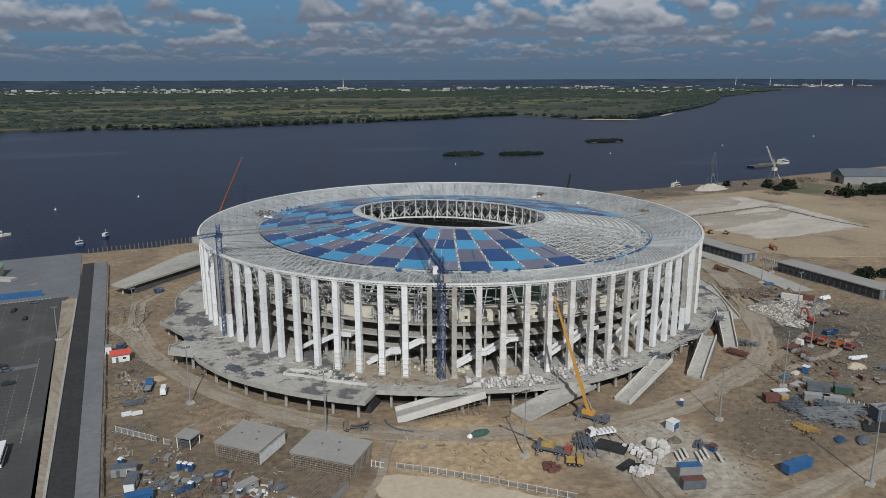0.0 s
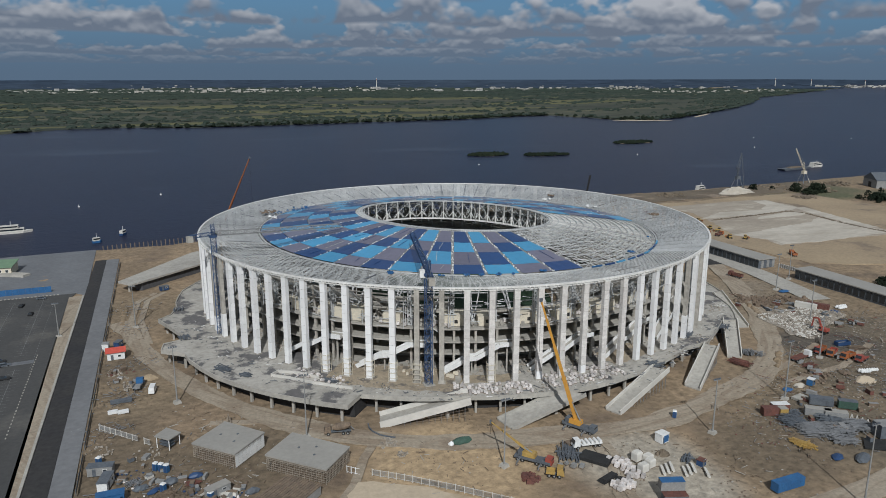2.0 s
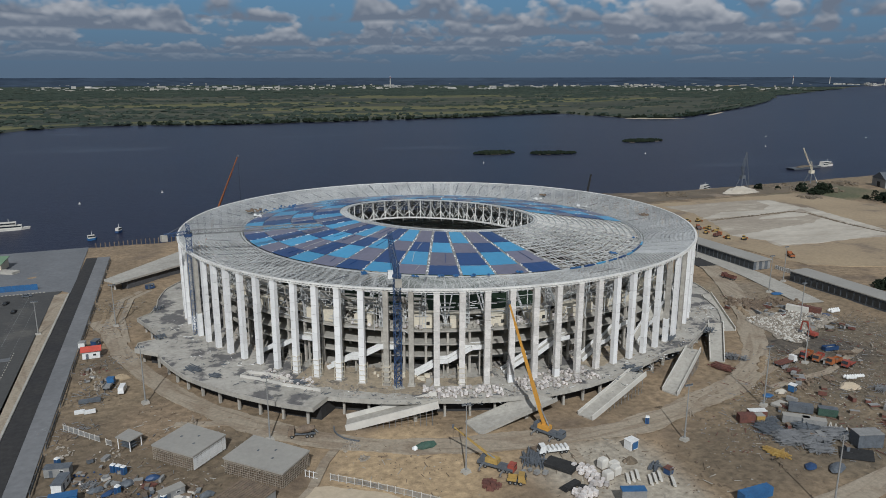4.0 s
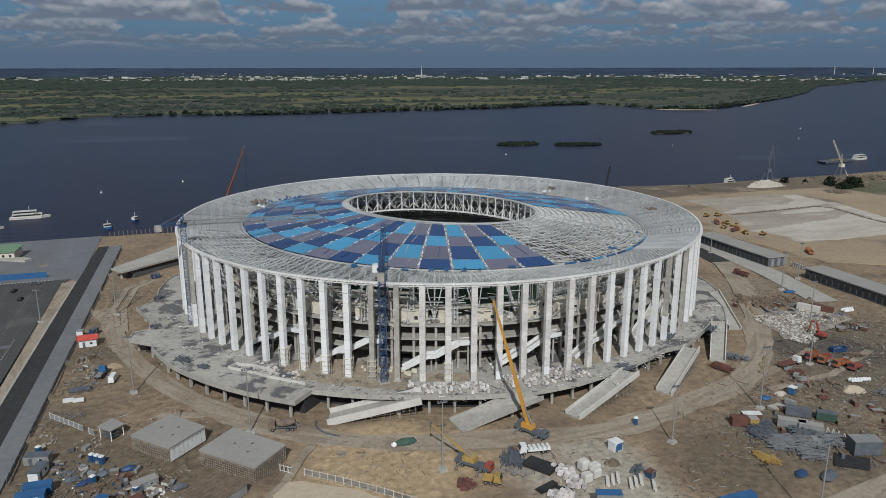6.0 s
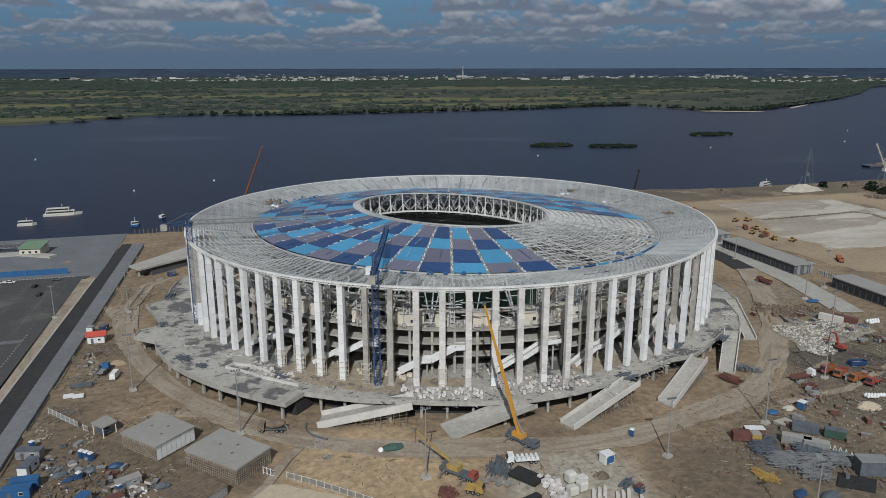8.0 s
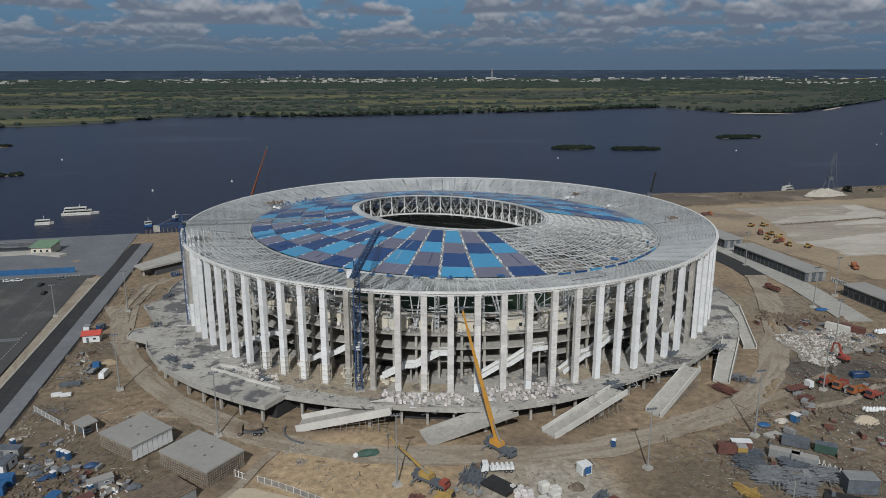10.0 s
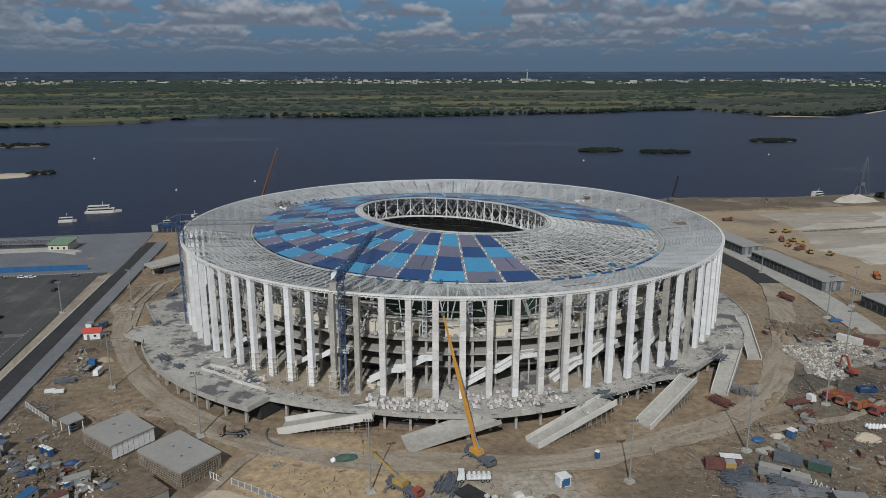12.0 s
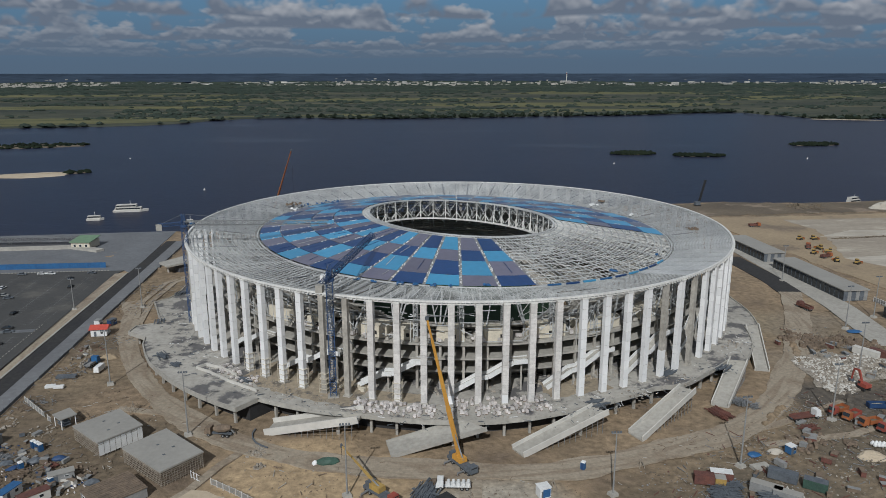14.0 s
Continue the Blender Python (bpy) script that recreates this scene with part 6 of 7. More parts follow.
bar_pile(66.4, -116.2, -70, 10, 4, 46, RUST, "heap of dark red painted reinforcement", 50, 0.2, 0.9)
bar_pile(37.0, -169.6, -75, 9, 2.2, 34, YELLOW, "rusty orange machine parts in a row", 51, 0.28, 0.8)
t = thing("dark_container_stack", "large dark grey steel tank box", "container", at(65.4, -175.0, -18, 0.1))
part("body", Shape().box(0, 0, 0, 7.5, 4.2, 4.0), SLATE, t)
part("roof", Shape().box(0, 0, 4.0, 7.6, 4.3, 0.15), GREY_PAINT, t)
tagged(part("shade_sheet", Shape().slab([(52, -178), (59, -183), (64, -178.5), (57, -173.5)], 0.12, 0.3), BLACK), "black sheet spread on the ground", "sheet")
for k in range(11):
    t = thing("sawhorse", "white steel sawhorse standing in a row", "sawhorse", at(62.5 + 0.55 * k, -158.0 - 1.4 * k, -20, 0.15), "white sawhorses")
    part("leg", Shape().bar((-0.5, 0, 0), (-0.1, 0, 1.7), 0.22).bar((0.5, 0, 0), (-0.1, 0, 1.7), 0.22).bar((-0.5, 0, 0.1), (0.5, 0, 0.1), 0.2), PALE_WALL, t)
for k in range(12):
    t = thing("white_sack", "bulging white bulk sack", "sack", at(100.5 + 0.95 * (k % 8), -138.3 - 1.0 * (k // 8) - 0.25 * (k % 8), 15 * k, 0.1), "bulk sacks")
    part("sack", Shape().blob(0, 0, 0, 1.25, 1.25, 1.25, random.Random(k), 0.12), WHITE, t)
for k in range(9):
    t = thing("white_sack", "bulging white bulk sack", "sack", at(157 + 1.3 * (k % 5), -82.5 - 1.5 * (k // 5), 15 * k, 0.1), "bulk sacks")
    part("sack", Shape().blob(0, 0, 0, 1.5, 1.5, 1.5, random.Random(k), 0.12), WHITE, t)
cabin(74.6, -139.8, 20, 2.2, 2.0, 2.2, BLUE_PAINT, WHITE, "small bright blue cabin with a white roof")
truck(90.5, -121.8, 8, WHITE, RUST, "flat", "burgundy flatbed truck with a white cab", length=10.0)
truck(103.0, -119.4, 200, RED, ORANGE, "tipper", "orange-red tipper truck parked in the yard", length=7.0)
truck(104.8, -123.2, 205, ORANGE, RED, "tipper", "orange-red tipper truck parked in the yard", length=7.0)
truck(107.2, -128.0, 190, ORANGE, ORANGE, "tipper", "orange tipper truck parked in the yard", length=7.0)
truck(110.2, -131.6, 195, RED, RED, "flat", "red low truck parked in the yard", length=6.5)
excavator(122.6, -104.2, 100, RED, "red crawler excavator beside the rubble", 1.5)
t = thing("skip", "deep blue steel waste skip", "skip", at(118.2, -116.8, -8, 0.12))
s = Shape().box(0, 0, 0, 6.0, 2.2, 0.15)
for w in (-1.1, 1.1):
    s.box(0, w, 0, 6.0, 0.1, 1.5)
for k in range(9):
    s.box(-2.7 + k * 0.67, -1.18, 0, 0.14, 0.08, 1.5)
s.box(-3, 0, 0, 0.1, 2.2, 1.5).box(3, 0, 0, 0.1, 2.2, 1.5)
part("skip_body", s, DEEP_BLUE, t)
part("waste", Shape().blob(0, 0, 0.3, 5.6, 2.0, 1.0, random.Random(1), 0.2), RUBBLE, t)
container(143.2, -77.4, -62, 9.0, PALE_WALL, "long white box trailer")
container(148.0, -80.0, -62, 9.0, RUST, "dull red box trailer")
RUBBLE_SPOTS = [(118, -82, 6), (122, -90, 8), (118, -97, 7), (114.5, -103, 5), (130, -84, 7), (138, -85, 8), (146, -87, 7), (128, -78, 5), (135, -92, 6)]
rubble_bed = structure("rubble_bed", Shape().slab(uneven([(113, -79), (128, -73), (150, -80), (152, -92), (130, -98), (115, -108), (109, -100), (112, -88)], 1.2, 11), -0.3, 0.35), RUBBLE, "grey bed of crushed rubble", "rubble")
clutter("rubble_heap", RUBBLE_SPOTS, 2600, 0.7, RUBBLE, "wide heap of broken pale concrete", 15, 0.55, z=0.3)
clutter("pale_rubble", RUBBLE_SPOTS[:6], 900, 0.6, PALE_WALL, "whitish broken slabs on the rubble heap", 16, 0.5, z=0.5)
clutter("timber_rubble", [(131, -57, 5), (137, -63, 6), (128, -66, 4), (144, -62, 6), (152, -68, 5), (124, -58, 3)], 420, 1.1, WOOD, "dark heap of broken timber and formwork", 17, 0.7)
clutter("timber_rubble", [(82, -133, 4), (88, -134, 4), (80, -138, 3), (95, -137, 2)], 90, 1.0, WOOD, "scattered timber and frames in the yard", 18, 0.5)
clutter("yard_debris", [(110, -140, 12), (130, -120, 14), (90, -150, 12), (85, -165, 14), (150, -115, 16), (70, -130, 10)], 420, 0.5, RUBBLE, "scattered small debris on the dark yard", 19, 0.5)
clutter("yard_debris", [(20, -165, 12), (5, -176, 10), (35, -178, 9), (-20, -172, 9)], 160, 0.4, WOOD, "scattered small debris on the dirt", 20, 0.5)
clutter("west_debris", [(-146, -46, 4), (-143, -52, 3), (-148, -38, 3), (-138, -103, 4), (-150, -97, 4)], 150, 0.6, RUBBLE, "scattered blocks and rubbish by the fence", 22, 0.5)
clutter("west_debris", [(-148, -37, 2.5), (-142, -38, 2.5)], 34, 0.6, RUST, "red-painted scraps by the fence", 23, 0.5)
clutter("camp_debris", [(-128, -128, 7), (-138, -118, 5), (-140, -130, 6), (-118, -128, 4)], 220, 0.6, WOOD, "scattered site stores between the cabins", 24, 0.6)
clutter("camp_debris", [(-128, -128, 8), (-138, -120, 7), (-118, -134, 4), (-136, -134, 6)], 70, 0.5, BRICK_PALE, "pale sacks and blocks between the cabins", 25, 0.6)
clutter("camp_debris", [(-118, -133, 3), (-131, -130, 6), (-143, -113, 4)], 40, 0.5, DEEP_BLUE, "blue boxes and sheets between the cabins", 26, 0.5)
clutter("ground_stones", [(-100, -85, 22), (-60, -125, 20), (0, -145, 20), (60, -120, 16), (-120, -80, 14), (-140, 20, 14), (-130, 60, 14)], 900, 0.22, WOOD, "small stones and scraps on the site ground", 27, 0.5)
for k, (x, y, a, c) in enumerate(((152.8, -24.5, 100, RUST), (219.8, -1.2, 60, ORANGE))):
    truck(x, y, a, c, c, "tipper", "orange-brown dump truck on the sand", length=8.0)
for k, (x, y, a) in enumerate(((222.6, 140.6, 0), (230.3, 101.2, 30), (239.1, 100.2, 10), (222.3, 80.1, 60), (217.3, 67.0, 40), (227.3, 76.7, 100), (218.8, 57.8, 20), (219.0, 49.1, 70), (227.3, 43.4, 30))):
    bulldozer(x, y, a) if k % 3 else truck(x, y, a, ORANGE, RUST, "tipper", "orange-brown dump truck on the sand", length=8.0)
bulldozer(227.2, 68.5, 150)


def long_shed(x0, x1, y0, y1, h, label):
    t = thing("long_shed", label, "shed", group="long sheds")
    part("roof", Shape().slab([(x0 - 0.4, y0 - 0.4), (x1 + 0.4, y0 - 0.4), (x1 + 0.4, y1 + 0.4), (x0 - 0.4, y1 + 0.4)], h, h + 0.5), ROOF_SHEET, t)
    part("wall", Shape().slab([(x0 + 0.3, y0 + 0.3), (x1, y0 + 0.3), (x1, y1), (x0 + 0.3, y1)], -0.2, h), SLATE, t)
    n = int((y1 - y0) / 3.4)
    for k in range(n):
        y = y0 + (k + 0.5) * (y1 - y0) / n
        w = part("window", Shape().box(x0 + 0.2, y, 0.6, 0.12, 2.9, h - 1.2), SLATE, t)
        part("pane", Shape().box(x0 + 0.11, y, 0.8, 0.06, 2.5, h - 1.7), GLASS, w)
    for k in range(6):
        part("end_panel", Shape().box(x0 + (k + 0.5) * (x1 - x0) / 6, y0 + 0.24, 0.2, (x1 - x0) / 6 - 0.2, 0.1, h - 0.5), GREY_PAINT if k % 2 else SLATE, t)
    return t


long_shed(178.5, 190.5, 53, 96, 5.0, "long low shed with a grey roof and dark glazed front")
long_shed(177.0, 189.0, -16.5, 42, 5.0, "long low shed with a grey roof and dark glazed front")
long_shed(180.0, 191.5, -96, -38, 5.0, "long low shed with a grey roof and dark glazed front")
panel_fence(((191, -18), (192.5, -37)), "white fence panel between the sheds", 1.4, 2.2, WHITE, True)
# an elevated slab beside the north-west side
t = thing("elevated_walkway", "broad grey elevated walkway slab on short piers", "walkway")
part("slab", Shape().slab([(-148.8, 72.7), (-142.7, 64.5), (-104, 97), (-96, 118), (-102, 128), (-111.3, 122)], 4.0, 4.9), CONCRETE, t)
# dark infill added for the shadow beneath the slab
part("shadow_wall", Shape().slab([(-141, 72), (-138, 70), (-103, 100), (-105, 104)], -0.2, 4.0), DARK_CONCRETE, t)
for p in ((-144, 71), (-136, 76), (-126, 82), (-116, 92), (-138, 71), (-110, 97)):
    part("pier", Shape().box(*p, -0.3, 0.9, 0.9, 4.4), CONCRETE, t)
cabin(-128.0, 66.0, 20, 4.0, 2.2, 2.0, DEEP_BLUE, SLATE, "dark blue site cabin near the walkway")

# ---- on the deck ----
for k, (a0, a1, r0, r1) in enumerate(((-135, -113, 101, 119), (-112, -103, 107, 113), (-83, -72, 100, 112))):
    edge = [polar(r0, a0 + (a1 - a0) * q / 8)[:2] for q in range(9)] + [polar(r1, a1 - (a1 - a0) * q / 8)[:2] for q in range(9)]
    line = uneven(edge, 0.9, 160 + k, 2.2)
    line = line if sum(p[0] * q[1] - q[0] * p[1] for p, q in zip(line, line[1:] + line[:1])) > 0 else line[::-1]
    tagged(part("spread_sand", Shape().slab(line, Z_DECK - 0.1, Z_DECK + 0.06), SITE_SAND), "thin brownish sand trodden over the concrete deck", "sand", kind="stuff")
rnd = random.Random(31)


def arc_spots(n, a0, a1, r0, r1):
    return [polar(rnd.uniform(r0, r1), rnd.uniform(a0, a1))[:2] for k in range(n)]


pallets(None, arc_spots(125, -113, -101, 114.5, 122), BRICK_PALE, "pallet of pale building blocks on the deck", "deck pallets", (0.95, 0.8, 0.75), Z_DECK, 5)
pallets(None, arc_spots(115, -99, -84, 109, 120.5), BRICK_PALE, "pallet of pale building blocks on the deck", "deck pallets", (0.95, 0.8, 0.75), Z_DECK, 6)
pallets(None, arc_spots(34, -141, -131, 115, 121), BRICK_PALE, "white wrapped pallet on the deck", "deck pallets", (1.0, 0.8, 0.6), Z_DECK, 7)
pallets(None, arc_spots(22, -124, -112, 104, 110), BLOCK, "pallet of cream blocks behind the columns", "deck pallets", (1.2, 1.1, 1.0), Z_DECK, 8)
pallets(None, arc_spots(40, -160, -70, 98, 102.5), BRICK_PALE, "pallet of blocks on the top floor", "floor pallets", (1.3, 1.1, 1.1), 21.6, 9)
wall_line = [(-76.2, -96.2), (-81.0, -92.2), (-87.2, -86.6), (-93.0, -80.4), (-98.6, -75.6), (-96.0, -73.2), (-90.0, -77.0), (-84.2, -83.6)]
t = thing("ramp_upstand", "curved low white concrete upstand on the deck", "upstand")
for p, q in zip(wall_line, wall_line[1:]):
    part("upstand_wall", Shape().bar((*p, Z_DECK + 0.55), (*q, Z_DECK + 0.45), 0.35, 0.9), PALE_WALL, t)
for k, (r, a, l, w) in enumerate(((129.5, -150.8, 9, 4), (128, -146, 6, 3), (112, -59.8, 9, 5), (122.5, -51, 8, 4), (119.5, -77, 8, 4), (126, -168, 7, 4), (124, -185, 8, 4), (119, -133, 7, 2))):
    x, y, z = polar(r, a)
    ob = bar_pile(x, y, a + 90, l, w, 26, SLATE, "bundle of dark steel bars lying on the deck", 60 + k, 0.22, 0.5, "bar_bundle", 4)
    ob.location.z = Z_DECK
clutter("deck_debris", [(*polar(118, a)[:2], 5) for a in (-130, -124, -118, -112, -106, -100, -90, -70, -60, -40)], 360, 0.5, RUBBLE, "scattered rubble on the deck", 41, 0.5, z=Z_DECK)
clutter("interior_debris", [(*polar(100, a)[:2], 7) for a in range(-170, -30, 10)], 520, 0.8, RUBBLE, "scattered blocks and boards behind the columns", 42, 0.6, z=Z_DECK)
clutter("floor_debris", [(*polar(99.5, a)[:2], 3) for a in range(-175, -20, 5)], 520, 0.9, OLD_CONCRETE, "blocks, formwork and boards on the top floor", 43, 0.9, z=21.6)
clutter("roof_stores", [(*polar(88.5, a)[:2], 1.2) for a in (-128, -120, -116, -110, -107, -103, -99, -92, -60, -40)] + [(*polar(93, 139)[:2], 4), (*polar(90, 134)[:2], 3), (*polar(92, 128)[:2], 4)], 90, 0.9, BLUE_PAINT, "blue bundles and crates lying along the roof seam", 44, 0.5, z=35.9)
clutter("roof_stores", [(*polar(96, 143)[:2], 4), (*polar(101, -12)[:2], 3), (*polar(95, 30)[:2], 2)], 60, 1.0, WOOD, "brown crates and boards lying on the roof", 45, 0.5, z=37.2)
clutter("roof_stores", [(*polar(90, 146)[:2], 3), (*polar(88, 30)[:2], 3), (*polar(89, 10)[:2], 3)], 24, 1.1, WHITE, "white bundles lying on the roof", 46, 0.5, z=36.0)

# ---- loose matter on the site: clods, offcuts, planks and dark spoil ----
def litter(name, spots, n, material, label, seed, size=0.5, long=0.3, z=0.05):
    """Small flat offcuts, boards and clods strewn round given spots."""
    rnd, s = random.Random(seed), Shape()
    for k in range(n):
        x, y, r = rnd.choice(spots)
        x, y = rnd.gauss(x, r * 0.55), rnd.gauss(y, r * 0.55)
        if math.hypot(x, y) < 136 and z < 1:
            continue
        w = size * rnd.uniform(0.4, 1.8)
        if rnd.random() < long:
            a, l = rnd.uniform(0, math.pi), w * rnd.uniform(3, 8)
            s.bar((x, y, z + 0.15), (x + l * math.cos(a), y + l * math.sin(a), z + 0.2), w * 0.35, 0.15)
        else:
            s.blob(x, y, z - 0.1, w * 1.3, w, w * rnd.uniform(0.3, 0.7), rnd, 0.45)
    return tagged(part(name, s, material), label, name.replace("_", " "), kind="stuff")


EAST = [(60, -140, 18), (85, -150, 20), (110, -140, 22), (135, -115, 22), (70, -172, 20), (40, -160, 14), (100, -170, 24), (150, -95, 18), (130, -60, 14), (95, -118, 10)]
SOUTH = [(-100, -100, 16), (-60, -135, 16), (-10, -150, 16), (15, -175, 18), (45, -132, 12), (-125, -90, 14), (-110, -128, 14)]
WEST = [(-142, -30, 9), (-145, -60, 9), (-143, 10, 10), (-142, 40, 10), (-148, -85, 7), (-130, -115, 14), (-140, -128, 12)]
litter("dark_clods", EAST, 3200, DARK_DIRT, "dark clods of spoil strewn over the yard", 101, 0.36, 0.0)
litter("grey_offcuts", EAST, 1500, GREY_STEEL, "grey steel offcuts strewn over the yard", 102, 0.24, 0.22)
litter("pale_offcuts", EAST, 900, RUBBLE, "pale concrete offcuts strewn over the yard", 103, 0.24, 0.1)
litter("rusty_offcuts", EAST, 300, RUST, "rusty scraps strewn over the yard", 104, 0.32, 0.5)
litter("dark_clods", SOUTH, 420, DARK_DIRT, "dark clods and ruts of spoil on the brown ground", 105, 0.2, 0.0)
litter("board_offcuts", SOUTH, 300, WOOD, "timber offcuts strewn over the brown ground", 106, 0.22, 0.6)
litter("pale_offcuts", SOUTH, 260, CONCRETE, "pale concrete offcuts on the brown ground", 107, 0.26, 0.3)
litter("dark_clods", WEST, 700, DARK_DIRT, "dark spoil along the fence", 108, 0.35, 0.0)
litter("camp_offcuts", WEST, 420, GREY_STEEL, "steel props and offcuts lying between the huts", 109, 0.28, 0.6)
litter("camp_boards", WEST, 320, WOOD, "boards lying between the huts", 110, 0.28, 0.6)
litter("deck_litter", [(*polar(121, a)[:2], 7) for a in range(-172, -30, 6)], 620, SLATE, "dark offcuts and bars lying on the deck", 111, 0.18, 0.5, z=Z_DECK + 0.08)
litter("deck_litter", [(*polar(119, a)[:2], 6) for a in range(-172, -30, 8)], 240, WHITE, "white offcuts lying on the deck", 112, 0.24, 0.3, z=Z_DECK + 0.08)
def spoil_bank(x, y, turn, length, h, seed):
    """A long low ridge of dug earth."""
    r = random.Random(seed)
    s = Shape()
    for k in range(int(length / 1.6)):
        s.blob((k - length / 3.2) * 1.6, r.uniform(-0.5, 0.5), -0.3, 3.4, r.uniform(2.0, 3.4), h * r.uniform(0.6, 1.2), r, 0.3)
    ob = tagged(part("spoil_bank", s, DIRT), "long low bank of dug brown earth", "earth bank", kind="stuff")
    ob.matrix_world = at(x, y, turn, 0)
    return ob


for k, a in enumerate(((83, -118, 40, 16, 1.3), (-128, -95, -45, 16, 0.9), (112, -112, 60, 20, 1.4), (-146, 30, 88, 24, 0.9), (120, -70, 65, 22, 1.3))):
    spoil_bank(*a, 130 + k)

ridge_line = [(252, 100), (299, 103), (333, 106), (339, 95), (332, 59), (332, 31), (334, 15)]
s, rnd = Shape(), random.Random(140)
for p, q in zip(ridge_line, ridge_line[1:]):
    n = max(2, int(math.dist(p, q) / 1.8))
    for k in range(n):
        s.blob(p[0] + (q[0] - p[0]) * k / n, p[1] + (q[1] - p[1]) * k / n + rnd.uniform(-0.4, 0.4), 0.2, 3.0, rnd.uniform(2.2, 3.6), rnd.uniform(0.5, 1.1), rnd, 0.3)
tagged(part("sand_ridge", s, DARK_DIRT), "long dark ridge of pushed-up earth across the sand", "earth bank", kind="stuff")

# ---- more loose stores that fill the yard and the camp ----
rnd = random.Random(202)


def crate(x, y, turn, size, material, label, group):
    """A slatted crate or low store on bearers."""
    t = thing("crate", label, "crate", at(x, y, turn, 0.08), group)
    part("body", Shape().box(0, 0, 0.12, size[0], size[1], size[2], 0, 0.97), material, t)
    for u in (-0.35, 0.35):
        part("bearer", Shape().box(u * size[0], 0, 0, 0.14, size[1] * 1.04, 0.12), WOOD, t)
    part("lid", Shape().box(0, 0, 0.12 + size[2], size[0] * 1.02, size[1] * 1.02, 0.06), GREY_PAINT if rnd.random() < 0.5 else WOOD, t)
    return t


for k in range(64):
    cx, cy, r = rnd.choice(((66, -152, 9), (60, -166, 10), (84, -136, 8), (108, -126, 9), (128, -68, 10), (142, -96, 9), (90, -160, 10)))
    m, word = rnd.choice(((WOOD, "weathered brown timber crate in the yard"), (SLATE, "dark slate-grey steel crate in the yard"), (GREY_PAINT, "grey sheet-metal crate in the yard"), (RUST, "rusty brown steel crate in the yard")))
    crate(cx + rnd.gauss(0, r * 0.6), cy + rnd.gauss(0, r * 0.6), rnd.uniform(0, 180), (rnd.uniform(1.2, 3.6), rnd.uniform(0.8, 1.8), rnd.uniform(0.5, 1.5)), m, word, "yard crates")
for k in range(46):
    cx, cy, r = rnd.choice(((-134, -120, 7), (-126, -130, 7), (-142, -112, 5), (-144, -45, 5), (-120, -134, 4), (-146, -36, 3)))
    m, word = rnd.choice(((WOOD, "weathered brown timber crate in the camp"), (SLATE, "dark slate-grey tool crate in the camp"), (PALE_WALL, "pale sheet-metal crate in the camp"), (GREY_PAINT, "grey sheet-metal crate in the camp")))
    crate(cx + rnd.gauss(0, r * 0.6), cy + rnd.gauss(0, r * 0.6), rnd.uniform(0, 180), (rnd.uniform(0.9, 2.6), rnd.uniform(0.7, 1.5), rnd.uniform(0.4, 1.3)), m, word, "camp crates")
for k, (x, y, a, l, w, n) in enumerate(((-134, -127, 20, 6, 3, 40), (-141, -118, 60, 5, 3, 36), (-127, -124, -30, 5, 2.5, 36), (132, -66, 10, 9, 5, 60), (143, -72, 40, 8, 5, 60), (88, -128, 15, 8, 3, 40), (120, -122, -20, 9, 3, 40), (104, -150, 10, 8, 4, 50), (84, -170, -20, 9, 5, 60))):
    bar_pile(x, y, a, l, w, n, (WOOD, GREY_STEEL, RUST)[k % 3], ("heap of brown scaffold boards and battens", "heap of grey scaffold tubes", "heap of rusty reinforcing bars")[k % 3], 300 + k, 0.13, 0.7, ("board_heap", "tube_heap", "bar_heap")[k % 3], 30)

# ---- river traffic, quay, far bank ----
def vessel(x, y, turn, length, width, label, decks=2, hull=PALE_WALL, name="passenger_boat"):
    t = thing(name, label, "boat", at(x, y, turn, WATER))
    l, w = length / 2, width / 2
    part("hull", Shape().add([(-l, -w * .9, -0.3), (l * .55, -w, -0.3), (l, 0, -0.3), (l * .55, w, -0.3), (-l, w * .9, -0.3), (-l, -w, 1.4), (l * .6, -w, 1.5), (l * 1.04, 0, 1.9), (l * .6, w, 1.5), (-l, w, 1.4)],
                             ((4, 3, 2, 1, 0), (5, 6, 7, 8, 9), (0, 1, 6, 5), (1, 2, 7, 6), (2, 3, 8, 7), (3, 4, 9, 8), (4, 0, 5, 9))), hull, t)
    for k in range(decks):
        d = part("deck_house", Shape().box(-l * (0.12 + 0.1 * k), 0, 1.4 + 2.2 * k, length * (0.74 - 0.16 * k), width * 0.82, 2.1), PALE_WALL, t)
        part("window_band", Shape().box(-l * (0.12 + 0.1 * k), 0, 2.2 + 2.2 * k, length * (0.71 - 0.16 * k), width * 0.84, 1.0), GLASS, d)
    part("mast", Shape().bar((0, 0, 1.4 + 2.2 * decks), (0, 0, 4.2 + 2.2 * decks), 0.2), WHITE, t)
    return t


